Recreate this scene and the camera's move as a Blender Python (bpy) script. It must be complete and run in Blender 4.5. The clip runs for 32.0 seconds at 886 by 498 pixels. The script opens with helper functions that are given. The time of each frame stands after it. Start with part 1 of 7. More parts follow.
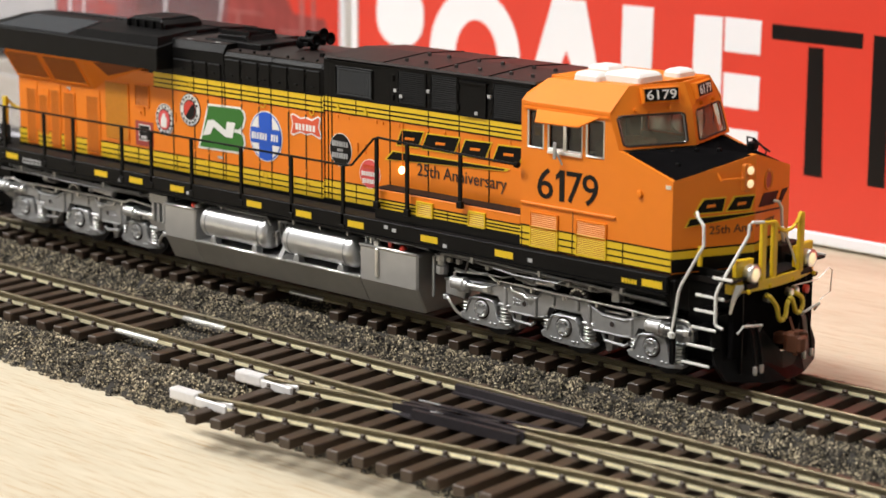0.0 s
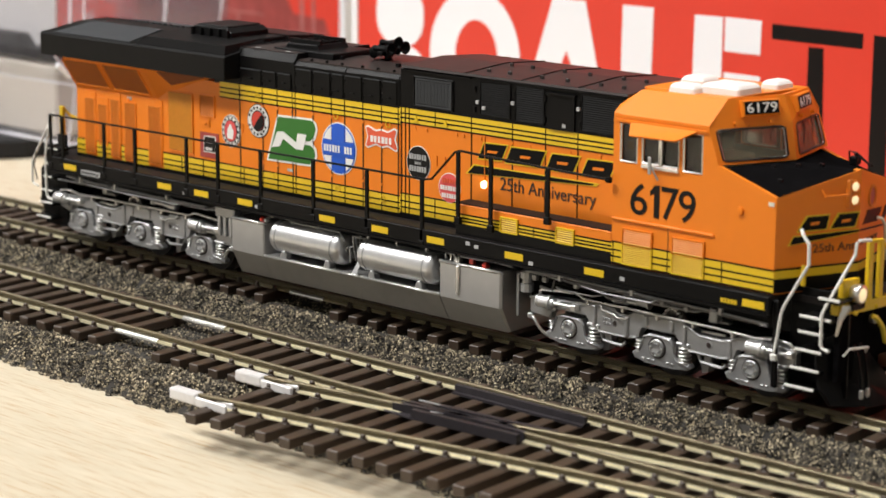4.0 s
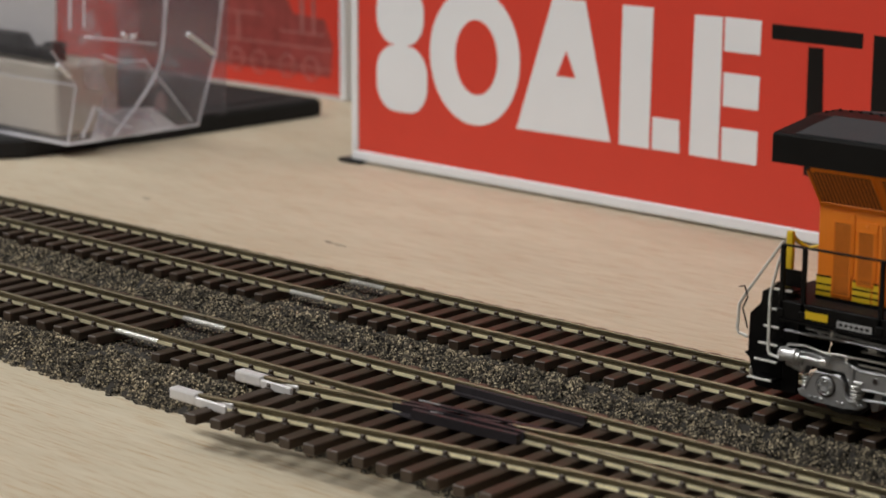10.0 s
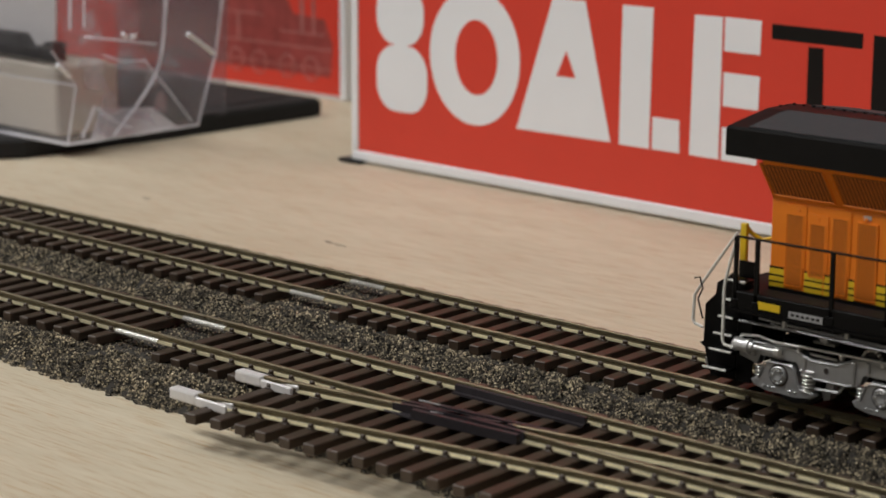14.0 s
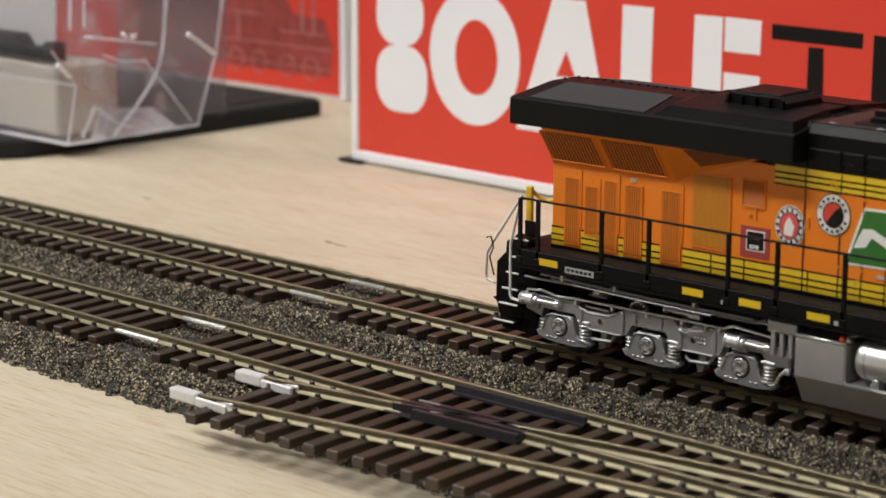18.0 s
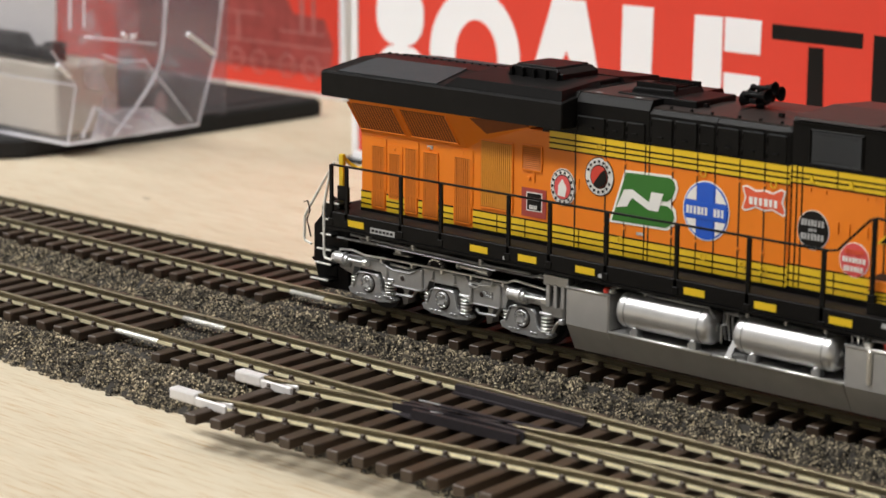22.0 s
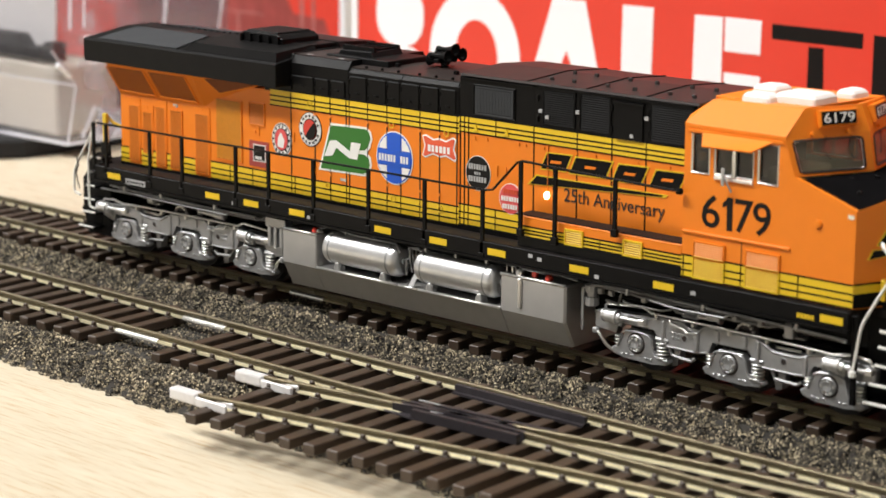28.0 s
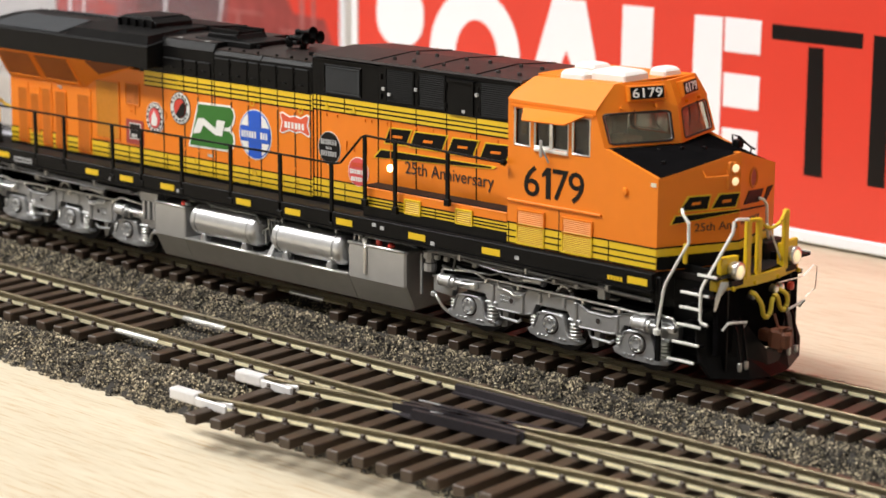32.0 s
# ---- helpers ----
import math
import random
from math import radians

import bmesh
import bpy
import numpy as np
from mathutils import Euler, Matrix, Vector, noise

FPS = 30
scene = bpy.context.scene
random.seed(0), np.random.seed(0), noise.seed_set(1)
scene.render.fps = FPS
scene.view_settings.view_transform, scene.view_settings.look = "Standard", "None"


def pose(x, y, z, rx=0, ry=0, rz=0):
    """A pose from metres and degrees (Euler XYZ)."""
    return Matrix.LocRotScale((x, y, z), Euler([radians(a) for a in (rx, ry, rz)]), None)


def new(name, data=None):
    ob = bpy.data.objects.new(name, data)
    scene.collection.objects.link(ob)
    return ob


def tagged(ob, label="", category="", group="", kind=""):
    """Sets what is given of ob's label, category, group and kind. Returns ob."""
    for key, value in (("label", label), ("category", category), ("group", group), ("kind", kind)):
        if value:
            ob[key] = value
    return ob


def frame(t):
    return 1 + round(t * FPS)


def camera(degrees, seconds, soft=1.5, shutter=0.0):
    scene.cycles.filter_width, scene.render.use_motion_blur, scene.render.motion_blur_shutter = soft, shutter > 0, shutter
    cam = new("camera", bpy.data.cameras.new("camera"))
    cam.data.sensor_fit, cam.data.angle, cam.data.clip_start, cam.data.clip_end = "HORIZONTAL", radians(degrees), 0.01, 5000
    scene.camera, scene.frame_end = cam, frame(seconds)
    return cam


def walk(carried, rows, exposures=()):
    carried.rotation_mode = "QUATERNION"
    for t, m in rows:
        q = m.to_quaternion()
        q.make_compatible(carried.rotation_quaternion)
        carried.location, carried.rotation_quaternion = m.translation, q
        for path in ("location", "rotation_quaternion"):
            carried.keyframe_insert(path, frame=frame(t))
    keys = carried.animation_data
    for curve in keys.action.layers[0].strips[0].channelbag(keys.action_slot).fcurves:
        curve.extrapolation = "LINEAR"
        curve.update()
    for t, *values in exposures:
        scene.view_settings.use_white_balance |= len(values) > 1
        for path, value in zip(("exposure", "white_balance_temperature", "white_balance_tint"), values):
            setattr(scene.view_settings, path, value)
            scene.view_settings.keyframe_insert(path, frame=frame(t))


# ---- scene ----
# All lengths below are in millimetres and are turned into metres when a mesh is made.
MM = 0.001

cam = camera(22.669, 32.0, soft=1.6)
EYE = pose(0.328936, -0.365027, 0.133434, 77.5241, 0, 42.7021) @ pose(0, 0, 0, 0, 0, 0.2199)
walk(cam, [(0.0, EYE), (32.0, EYE)], exposures=[(0.0, -0.03), (5.0, -0.03), (6.0, -0.07), (7.0, -0.24), (8.0, -0.54), (9.0, -0.79), (10.0, -1.02), (13.0, -1.08), (14.5, -0.97), (17.0, -0.64), (18.0, -0.56), (20.0, -0.44), (22.0, -0.28), (23.0, -0.16), (25.0, 0.0), (27.0, 0.06), (28.0, 0.07), (32.0, 0.05)])
cam.data.dof.use_dof = True
cam.data.dof.focus_distance = 0.485
cam.data.dof.aperture_fstop = 29.0

# where the locomotive stands along its track: seconds, millimetres
TRAVEL = [(0.0, -42.4), (2.5, -42.4), (2.8, -41.8), (3.0, -40.6), (3.2, -38.0), (3.5, -31.9), (4.0, -17.8), (4.5, -1.3), (5.0, 18.7), (5.5, 45.4), (6.0, 75.3),
          (6.5, 99.7), (7.0, 122.0), (7.5, 146.3), (8.0, 164.4), (8.5, 183.1), (9.0, 194.4), (9.5, 203.8), (10.0, 209.0), (10.5, 211.0), (11.0, 211.3), (11.5, 211.3),
          (12.0, 210.9), (12.5, 209.2), (13.0, 206.7), (13.5, 202.8), (14.0, 198.2), (14.5, 192.8), (15.5, 178.8), (16.5, 163.9), (17.0, 156.9), (18.0, 142.8), (19.0, 128.7),
          (20.0, 114.0), (21.0, 100.0), (22.0, 86.0), (23.0, 71.2), (24.0, 56.9), (25.0, 42.9), (25.5, 36.1), (26.5, 21.5), (27.5, 7.0), (28.0, 0.0), (29.0, -14.1),
          (30.0, -28.2), (30.5, -35.0), (31.0, -40.7), (31.4, -44.0), (31.7, -45.6), (32.0, -46.1)]

# ---- light: a closed room with three unseen ceiling lights, the second added as fill ----
world = bpy.data.worlds.new("room_air")
world.use_nodes = True
world.node_tree.nodes["Background"].inputs[0].default_value = (0.9, 0.92, 1.0, 1)
world.node_tree.nodes["Background"].inputs[1].default_value = 0.05
scene.world = world


def area_lamp(x, y, z, sx, sy, watts, colour):
    data = bpy.data.lights.new("ceiling_lamp_light", "AREA")
    data.shape, data.size, data.size_y, data.energy, data.color = "RECTANGLE", sx, sy, watts, colour
    ob = new("ceiling_lamp_light", data)
    ob.matrix_world = Matrix.Translation((x, y, z))
    return ob


# the second row is an added fill light, not a known ceiling fixture
LAMPS = [(-0.5, -0.92, 1.62, 1.2, 0.25, 52.0), (0.3, 0.25, 1.62, 1.2, 0.25, 11.0), (-2.0, -0.75, 1.62, 1.2, 0.25, 27.0)]
for lx, ly, lz, lw, ld, le in LAMPS:
    area_lamp(lx, ly, lz, lw, ld, le, (1.0, 0.985, 0.965))
scene.view_settings.exposure = 0.0


# ---- materials ----
def material(name, colour, rough=0.5, metal=0.0, vary=0.08, scale=200.0, bump=0.0, bump_scale=None, coat=0.0, stretch=None, each=0.0, island=0.0, spec=0.5):
    m = bpy.data.materials.new(name)
    m.use_nodes = True
    n, l = m.node_tree.nodes, m.node_tree.links
    b = n["Principled BSDF"]
    b.inputs["Roughness"].default_value, b.inputs["Metallic"].default_value = rough, metal
    b.inputs["Coat Weight"].default_value = coat
    b.inputs["Specular IOR Level"].default_value = spec
    tc = n.new("ShaderNodeTexCoord")
    mp = n.new("ShaderNodeMapping")
    l.new(tc.outputs["Object"], mp.inputs[0])
    if stretch:
        mp.inputs["Scale"].default_value = stretch
    fine, wide = n.new("ShaderNodeTexNoise"), n.new("ShaderNodeTexNoise")
    fine.inputs["Scale"].default_value, fine.inputs["Detail"].default_value = scale * 5, 6
    wide.inputs["Scale"].default_value, wide.inputs["Detail"].default_value = scale * 0.4, 3
    l.new(mp.outputs[0], fine.inputs["Vector"])
    l.new(mp.outputs[0], wide.inputs["Vector"])
    add = n.new("ShaderNodeMath")
    add.operation = "ADD"
    l.new(fine.outputs["Fac"], add.inputs[0])
    l.new(wide.outputs["Fac"], add.inputs[1])
    last = add.outputs[0]
    for use, src, out in ((each, "ShaderNodeObjectInfo", "Random"), (island, "ShaderNodeNewGeometry", "Random Per Island")):
        if use:
            info, mul, ad = n.new(src), n.new("ShaderNodeMath"), n.new("ShaderNodeMath")
            mul.operation, ad.operation = "MULTIPLY_ADD", "ADD"
            mul.inputs[1].default_value, mul.inputs[2].default_value = use, -use / 2
            l.new(info.outputs[out], mul.inputs[0])
            l.new(mul.outputs[0], ad.inputs[0])
            l.new(last, ad.inputs[1])
            last = ad.outputs[0]
    ramp = n.new("ShaderNodeMapRange")
    ramp.inputs["From Min"].default_value, ramp.inputs["From Max"].default_value = 0.6, 1.4
    ramp.inputs["To Min"].default_value, ramp.inputs["To Max"].default_value = 1 - vary, 1 + vary
    ramp.clamp = False
    l.new(last, ramp.inputs[0])
    mix = n.new("ShaderNodeVectorMath")
    mix.operation = "SCALE"
    mix.inputs[0].default_value = colour
    l.new(ramp.outputs[0], mix.inputs["Scale"])
    l.new(mix.outputs[0], b.inputs["Base Color"])
    rr = n.new("ShaderNodeMapRange")
    rr.inputs["To Min"].default_value, rr.inputs["To Max"].default_value = max(0.02, rough - 0.08), min(1, rough + 0.08)
    l.new(wide.outputs["Fac"], rr.inputs[0])
    l.new(rr.outputs[0], b.inputs["Roughness"])
    if bump:
        bn = n.new("ShaderNodeTexNoise")
        bn.inputs["Scale"].default_value, bn.inputs["Detail"].default_value = bump_scale or scale * 6, 4
        l.new(mp.outputs[0], bn.inputs["Vector"])
        bp = n.new("ShaderNodeBump")
        bp.inputs["Strength"].default_value, bp.inputs["Distance"].default_value = bump, 0.0003
        l.new(bn.outputs["Fac"], bp.inputs["Height"])
        l.new(bp.outputs[0], b.inputs["Normal"])
    return m


def glass(name, tint, rough=0.03, haze=0.0, milk=(0.86, 0.86, 0.9)):
    """Thin clear plastic: lets light through unbent, with a glossy film and, if haze is given, a painted milky veil."""
    m = bpy.data.materials.new(name)
    m.use_nodes = True
    n, l = m.node_tree.nodes, m.node_tree.links
    n.remove(n["Principled BSDF"])
    out = n["Material Output"]
    tr, gl, mx, lw = n.new("ShaderNodeBsdfTransparent"), n.new("ShaderNodeBsdfGlossy"), n.new("ShaderNodeMixShader"), n.new("ShaderNodeLayerWeight")
    tr.inputs[0].default_value, gl.inputs["Roughness"].default_value = (*tint, 1), rough
    pw, fac = n.new("ShaderNodeMath"), n.new("ShaderNodeMath")
    pw.operation, pw.inputs[1].default_value = "POWER", 4.0
    fac.operation, fac.inputs[1].default_value, fac.inputs[2].default_value = "MULTIPLY_ADD", 0.45, 0.04
    lw.inputs["Blend"].default_value = 0.5
    l.new(lw.outputs["Facing"], pw.inputs[0])
    l.new(pw.outputs[0], fac.inputs[0])
    l.new(fac.outputs[0], mx.inputs[0])
    base = tr.outputs[0]
    if haze:
        df, tl, two, hz, ns, rg = n.new("ShaderNodeBsdfDiffuse"), n.new("ShaderNodeBsdfTranslucent"), n.new("ShaderNodeMixShader"), n.new("ShaderNodeMixShader"), n.new("ShaderNodeTexNoise"), n.new("ShaderNodeMapRange")
        df.inputs[0].default_value = tl.inputs[0].default_value = (*milk, 1)
        l.new(df.outputs[0], two.inputs[1])
        l.new(tl.outputs[0], two.inputs[2])
        ns.inputs["Scale"].default_value, ns.inputs["Detail"].default_value = 35, 4
        rg.inputs["From Min"].default_value, rg.inputs["From Max"].default_value = 0.3, 0.7
        rg.inputs["To Min"].default_value, rg.inputs["To Max"].default_value = haze * 0.5, haze * 1.5
        tc = n.new("ShaderNodeTexCoord")
        l.new(tc.outputs["Object"], ns.inputs["Vector"])
        l.new(ns.outputs["Fac"], rg.inputs[0])
        l.new(rg.outputs[0], hz.inputs[0])
        l.new(base, hz.inputs[1])
        l.new(two.outputs[0], hz.inputs[2])
        base = hz.outputs[0]
    l.new(base, mx.inputs[1])
    l.new(gl.outputs[0], mx.inputs[2])
    l.new(mx.outputs[0], out.inputs[0])
    return m


def glowing(name, colour, strength):
    m = bpy.data.materials.new(name)
    m.use_nodes = True
    b = m.node_tree.nodes["Principled BSDF"]
    b.inputs["Base Color"].default_value = (*colour, 1)
    b.inputs["Emission Color"].default_value = (*colour, 1)
    b.inputs["Emission Strength"].default_value = strength
    return m


def plywood():
    """Pale plywood: long fine grain along x, wide pale bands, tiny pores."""
    m = bpy.data.materials.new("plywood")
    m.use_nodes = True
    n, l = m.node_tree.nodes, m.node_tree.links
    b = n["Principled BSDF"]
    tc, mp = n.new("ShaderNodeTexCoord"), n.new("ShaderNodeMapping")
    mp.inputs["Scale"].default_value = (16, 110, 40)
    mp.inputs["Rotation"].default_value = (0, 0, radians(1.5))
    l.new(tc.outputs["Object"], mp.inputs[0])
    grain, bands, pores = n.new("ShaderNodeTexNoise"), n.new("ShaderNodeTexNoise"), n.new("ShaderNodeTexNoise")
    grain.inputs["Scale"].default_value, grain.inputs["Detail"].default_value, grain.inputs["Roughness"].default_value = 3.2, 8, 0.65
    bands.inputs["Scale"].default_value, bands.inputs["Detail"].default_value, bands.inputs["Distortion"].default_value = 0.35, 3, 0.6
    pores.inputs["Scale"].default_value, pores.inputs["Detail"].default_value, pores.inputs["Roughness"].default_value = 6, 3, 0.6
    for t in (grain, bands):
        l.new(mp.outputs[0], t.inputs["Vector"])
    mq = n.new("ShaderNodeMapping")
    mq.inputs["Scale"].default_value = (12, 330, 40)
    mq.inputs["Rotation"].default_value = (0, 0, radians(-4))
    l.new(tc.outputs["Object"], mq.inputs[0])
    l.new(mq.outputs[0], pores.inputs["Vector"])
    r1, r2, r3 = n.new("ShaderNodeValToRGB"), n.new("ShaderNodeValToRGB"), n.new("ShaderNodeValToRGB")
    r1.color_ramp.elements[0].position, r1.color_ramp.elements[1].position = 0.3, 0.7
    r1.color_ramp.elements[0].color, r1.color_ramp.elements[1].color = (0.48, 0.415, 0.295, 1), (0.64, 0.57, 0.44, 1)
    r2.color_ramp.elements[0].position, r2.color_ramp.elements[1].position = 0.3, 0.7
    r2.color_ramp.elements[0].color, r2.color_ramp.elements[1].color = (0.50, 0.42, 0.305, 1), (0.645, 0.575, 0.445, 1)
    r3.color_ramp.elements[0].position, r3.color_ramp.elements[1].position = 0.32, 0.48
    r3.color_ramp.elements[0].color, r3.color_ramp.elements[1].color = (0.74, 0.55, 0.36, 1), (1, 1, 1, 1)
    l.new(grain.outputs["Fac"], r1.inputs[0])
    l.new(bands.outputs["Fac"], r2.inputs[0])
    l.new(pores.outputs["Fac"], r3.inputs[0])
    mx, mu = n.new("ShaderNodeMixRGB"), n.new("ShaderNodeMixRGB")
    mx.inputs[0].default_value = 0.5
    l.new(r1.outputs[0], mx.inputs[1])
    l.new(r2.outputs[0], mx.inputs[2])
    mu.blend_type = "MULTIPLY"
    mu.inputs[0].default_value = 0.9
    l.new(mx.outputs[0], mu.inputs[1])
    l.new(r3.outputs[0], mu.inputs[2])
    l.new(mu.outputs[0], b.inputs["Base Color"])
    b.inputs["Roughness"].default_value = 0.55
    bp = n.new("ShaderNodeBump")
    bp.inputs["Strength"].default_value, bp.inputs["Distance"].default_value = 0.25, 0.0003
    l.new(grain.outputs["Fac"], bp.inputs["Height"])
    l.new(bp.outputs[0], b.inputs["Normal"])
    return m


def stone():
    """Ballast: each stone its own shade, from near black to pale tan."""
    m = material("ballast_stone", (1, 1, 1), 0.85, vary=0.6, scale=420, bump=0.3, bump_scale=1500)
    n, l = m.node_tree.nodes, m.node_tree.links
    geo, ramp, mul = n.new("ShaderNodeNewGeometry"), n.new("ShaderNodeValToRGB"), n.new("ShaderNodeMixRGB")
    e = ramp.color_ramp.elements
    e[0].position, e[0].color = 0.0, (0.013, 0.012, 0.011, 1)
    e[1].position, e[1].color = 1.0, (0.66, 0.56, 0.37, 1)
    for p, c in ((0.34, (0.052, 0.045, 0.035, 1)), (0.62, (0.13, 0.109, 0.079, 1)), (0.85, (0.34, 0.286, 0.195, 1))):
        x = e.new(p)
        x.color = c
    l.new(geo.outputs["Random Per Island"], ramp.inputs[0])
    b = n["Principled BSDF"]
    mul.blend_type = "MULTIPLY"
    mul.inputs[0].default_value = 1.0
    old = b.inputs["Base Color"].links[0].from_socket
    l.new(old, mul.inputs[1])
    l.new(ramp.outputs[0], mul.inputs[2])
    l.new(mul.outputs[0], b.inputs["Base Color"])
    return m


PLY = plywood()
ORANGE = material("orange_paint", (0.80, 0.212, 0.012), 0.42, vary=0.03, scale=60, bump=0.04, spec=0.35)
YELLOW = material("yellow_paint", (0.74, 0.495, 0.013), 0.42, vary=0.04, scale=80, bump=0.04)
BLACK = material("black_paint", (0.0048, 0.0046, 0.0047), 0.36, vary=0.2, scale=80, bump=0.06, spec=0.12)
ROOF = material("roof_black", (0.0055, 0.0052, 0.0053), 0.44, vary=0.3, scale=60, bump=0.15, spec=0.15)
BROWNBLACK = material("brown_black", (0.026, 0.018, 0.016), 0.45, vary=0.25, scale=60, bump=0.15)
GREYMESH = material("dark_grey_mesh", (0.032, 0.035, 0.039), 0.6, vary=0.1, scale=300, bump=0.3)
SILVER = material("silver_paint", (0.80, 0.80, 0.80), 0.35, metal=0.85, vary=0.06, scale=120, bump=0.05)
TRUCK = material("aluminium_grey_paint", (0.45, 0.455, 0.46), 0.38, metal=0.72, vary=0.12, scale=120, bump=0.1, bump_scale=500)
TANKGREY = material("grey_tank_paint", (0.44, 0.435, 0.425), 0.33, metal=0.55, vary=0.08, scale=60, bump=0.05)
WHITE = material("white_paint", (0.8, 0.79, 0.76), 0.45, vary=0.03, scale=80)
WHITEROD = material("white_handrail", (0.78, 0.77, 0.72), 0.4, vary=0.04, scale=100)
RED = material("red_paint", (0.62, 0.05, 0.03), 0.4, vary=0.05, scale=100)
GREEN = material("green_print", (0.027, 0.152, 0.017), 0.45, vary=0.03, scale=80)
BLUE = material("blue_print", (0.010, 0.093, 0.550), 0.45, vary=0.03, scale=80)
MAROON = material("maroon_print", (0.35, 0.05, 0.04), 0.45, vary=0.05, scale=80)
ORANGERED = material("orange_red_print", (0.72, 0.1, 0.04), 0.45, vary=0.03, scale=80)
PINK = material("pink_red_print", (0.7, 0.09, 0.09), 0.45, vary=0.03, scale=80)
RUST = material("rust_brown_coupler", (0.13, 0.044, 0.02), 0.55, vary=0.25, scale=150, bump=0.2)
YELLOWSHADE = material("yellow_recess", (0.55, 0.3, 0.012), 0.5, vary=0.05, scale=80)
DARKSTEP = material("dark_brown_tread", (0.012, 0.009, 0.008), 0.6, vary=0.2, scale=150, bump=0.2, spec=0.25)
# shade between the louvre slats, put into a darker orange
LOUVREGAP = material("painted_louvre_shade", (0.36, 0.105, 0.007), 0.6, vary=0.1, scale=200)
# dark brown that puts the shade of vents and seams into colour
DARKVENT = material("painted_recess_shade", (0.2, 0.05, 0.005), 0.6, vary=0.1, scale=200)
STEEL = material("bright_metal", (0.84, 0.83, 0.80), 0.30, metal=0.9, vary=0.06, scale=200)
RAILTOP = material("nickel_silver_rail", (0.81, 0.74, 0.51), 0.36, metal=0.76, vary=0.4, scale=90, bump=0.2, stretch=(0.25, 1, 1))
RAILHEAD = material("worn_rail_head", (0.185, 0.155, 0.095), 0.4, metal=0.55, vary=0.3, scale=70, bump=0.1, stretch=(0.2, 1, 1))
TIE = material("brown_plastic_tie", (0.048, 0.031, 0.020), 0.46, vary=0.25, scale=150, bump=0.25, bump_scale=900, stretch=(1, 0.25, 1), each=0.3)
FROG = material("dark_plum_plastic_frog", (0.03, 0.026, 0.029), 0.42, vary=0.25, scale=150, bump=0.4, spec=0.32)
STONE = stone()
BED = material("ballast_bed", (0.03, 0.026, 0.021), 0.95, vary=0.5, scale=200, bump=0.8, bump_scale=900)
SIGNRED = material("red_print_card", (0.72, 0.055, 0.032), 0.38, vary=0.03, scale=12)
SIGNWHITE = material("white_print_card", (0.88, 0.90, 0.94), 0.4, vary=0.02, scale=12)
SIGNBLACK = material("black_print_card", (0.005, 0.004, 0.004), 0.45, vary=0.1, scale=30, spec=0.25)
FAINT = material("faint_pale_red_print", (0.46, 0.16, 0.15), 0.4, vary=0.3, scale=40)
FOAM = material("black_foam", (0.012, 0.0115, 0.0115), 0.9, vary=0.3, scale=80, bump=0.5, bump_scale=800)
CREAM = material("cream_foam", (0.74, 0.68, 0.56), 0.8, vary=0.06, scale=60, bump=0.2)
WALLPAINT = material("pale_wall_paint", (0.42, 0.41, 0.39), 0.8, vary=0.04, scale=3, bump=0.05)
CEILPAINT = material("white_ceiling_paint", (0.8, 0.8, 0.79), 0.85, vary=0.03, scale=3)
CARPET = material("grey_carpet", (0.16, 0.15, 0.14), 0.95, vary=0.2, scale=20, bump=0.5)
FAINTER = material("fainter_red_print", (0.34, 0.062, 0.055), 0.4, vary=0.35, scale=40)
CLEAR = glass("clear_plastic", (0.85, 0.84, 0.86), 0.05, 0.05)
# milk in the creases stands in for their sharp highlights
CREASE = glass("creased_plastic", (0.9, 0.9, 0.92), 0.08, 0.55)
WRINKLE = glass("wrinkled_plastic", (0.93, 0.93, 0.95), 0.1, 0.16)
CABGLASS = glass("cab_glass", (0.5, 0.49, 0.46), 0.03, 0.02)
INSUL = material("milky_plastic_joiner", (0.62, 0.605, 0.60), 0.35, vary=0.12, scale=150, coat=0.15)
BROWNPRINT = material("dark_brown_print", (0.13, 0.042, 0.012), 0.45, vary=0.1, scale=80)
HOSE = material("yellow_hose", (0.75, 0.58, 0.05), 0.45, vary=0.06, scale=100)
JOINMETAL = material("shiny_joiner_metal", (0.93, 0.91, 0.84), 0.2, metal=0.9, vary=0.3, scale=200, bump=0.2)
# lighter orange, with the cab slats' highlights put into the colour
PEACH = material("painted_lit_orange", (0.88, 0.36, 0.10), 0.35, vary=0.05, scale=200)
# gaps of the yellow louvres, their shade painted as a darker orange
YELLOWGAP = material("painted_yellow_gap_shade", (0.50, 0.19, 0.01), 0.5, vary=0.05, scale=80)
PIPEGREY = material("dull_grey_pipe", (0.34, 0.335, 0.325), 0.35, metal=0.6, vary=0.15, scale=150)
WHEELSTEEL = material("dark_wheel_steel", (0.05, 0.048, 0.047), 0.45, metal=0.5, vary=0.2, scale=150)
NOSEBLACK = material("matt_black_nose", (0.006, 0.0056, 0.006), 0.7, vary=0.3, scale=60, bump=0.1, spec=0.0)
# slat tones of the orange paint, louvre shade put into the colour
VENTSLAT = material("painted_shade_orange", (0.62, 0.17, 0.01), 0.5, vary=0.08, scale=200)
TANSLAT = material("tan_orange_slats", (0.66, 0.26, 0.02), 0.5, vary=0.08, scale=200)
# tan milk put into the windshield in place of reflections
SHIELD = glass("windshield_glass", (0.86, 0.85, 0.76), 0.03, 0.22, (0.52, 0.5, 0.38))
NOTICE = material("grey_notice", (0.42, 0.42, 0.42), 0.5, vary=0.35, scale=900)
LINING = material("tan_cab_lining", (0.6, 0.55, 0.43), 0.7, vary=0.1, scale=150)
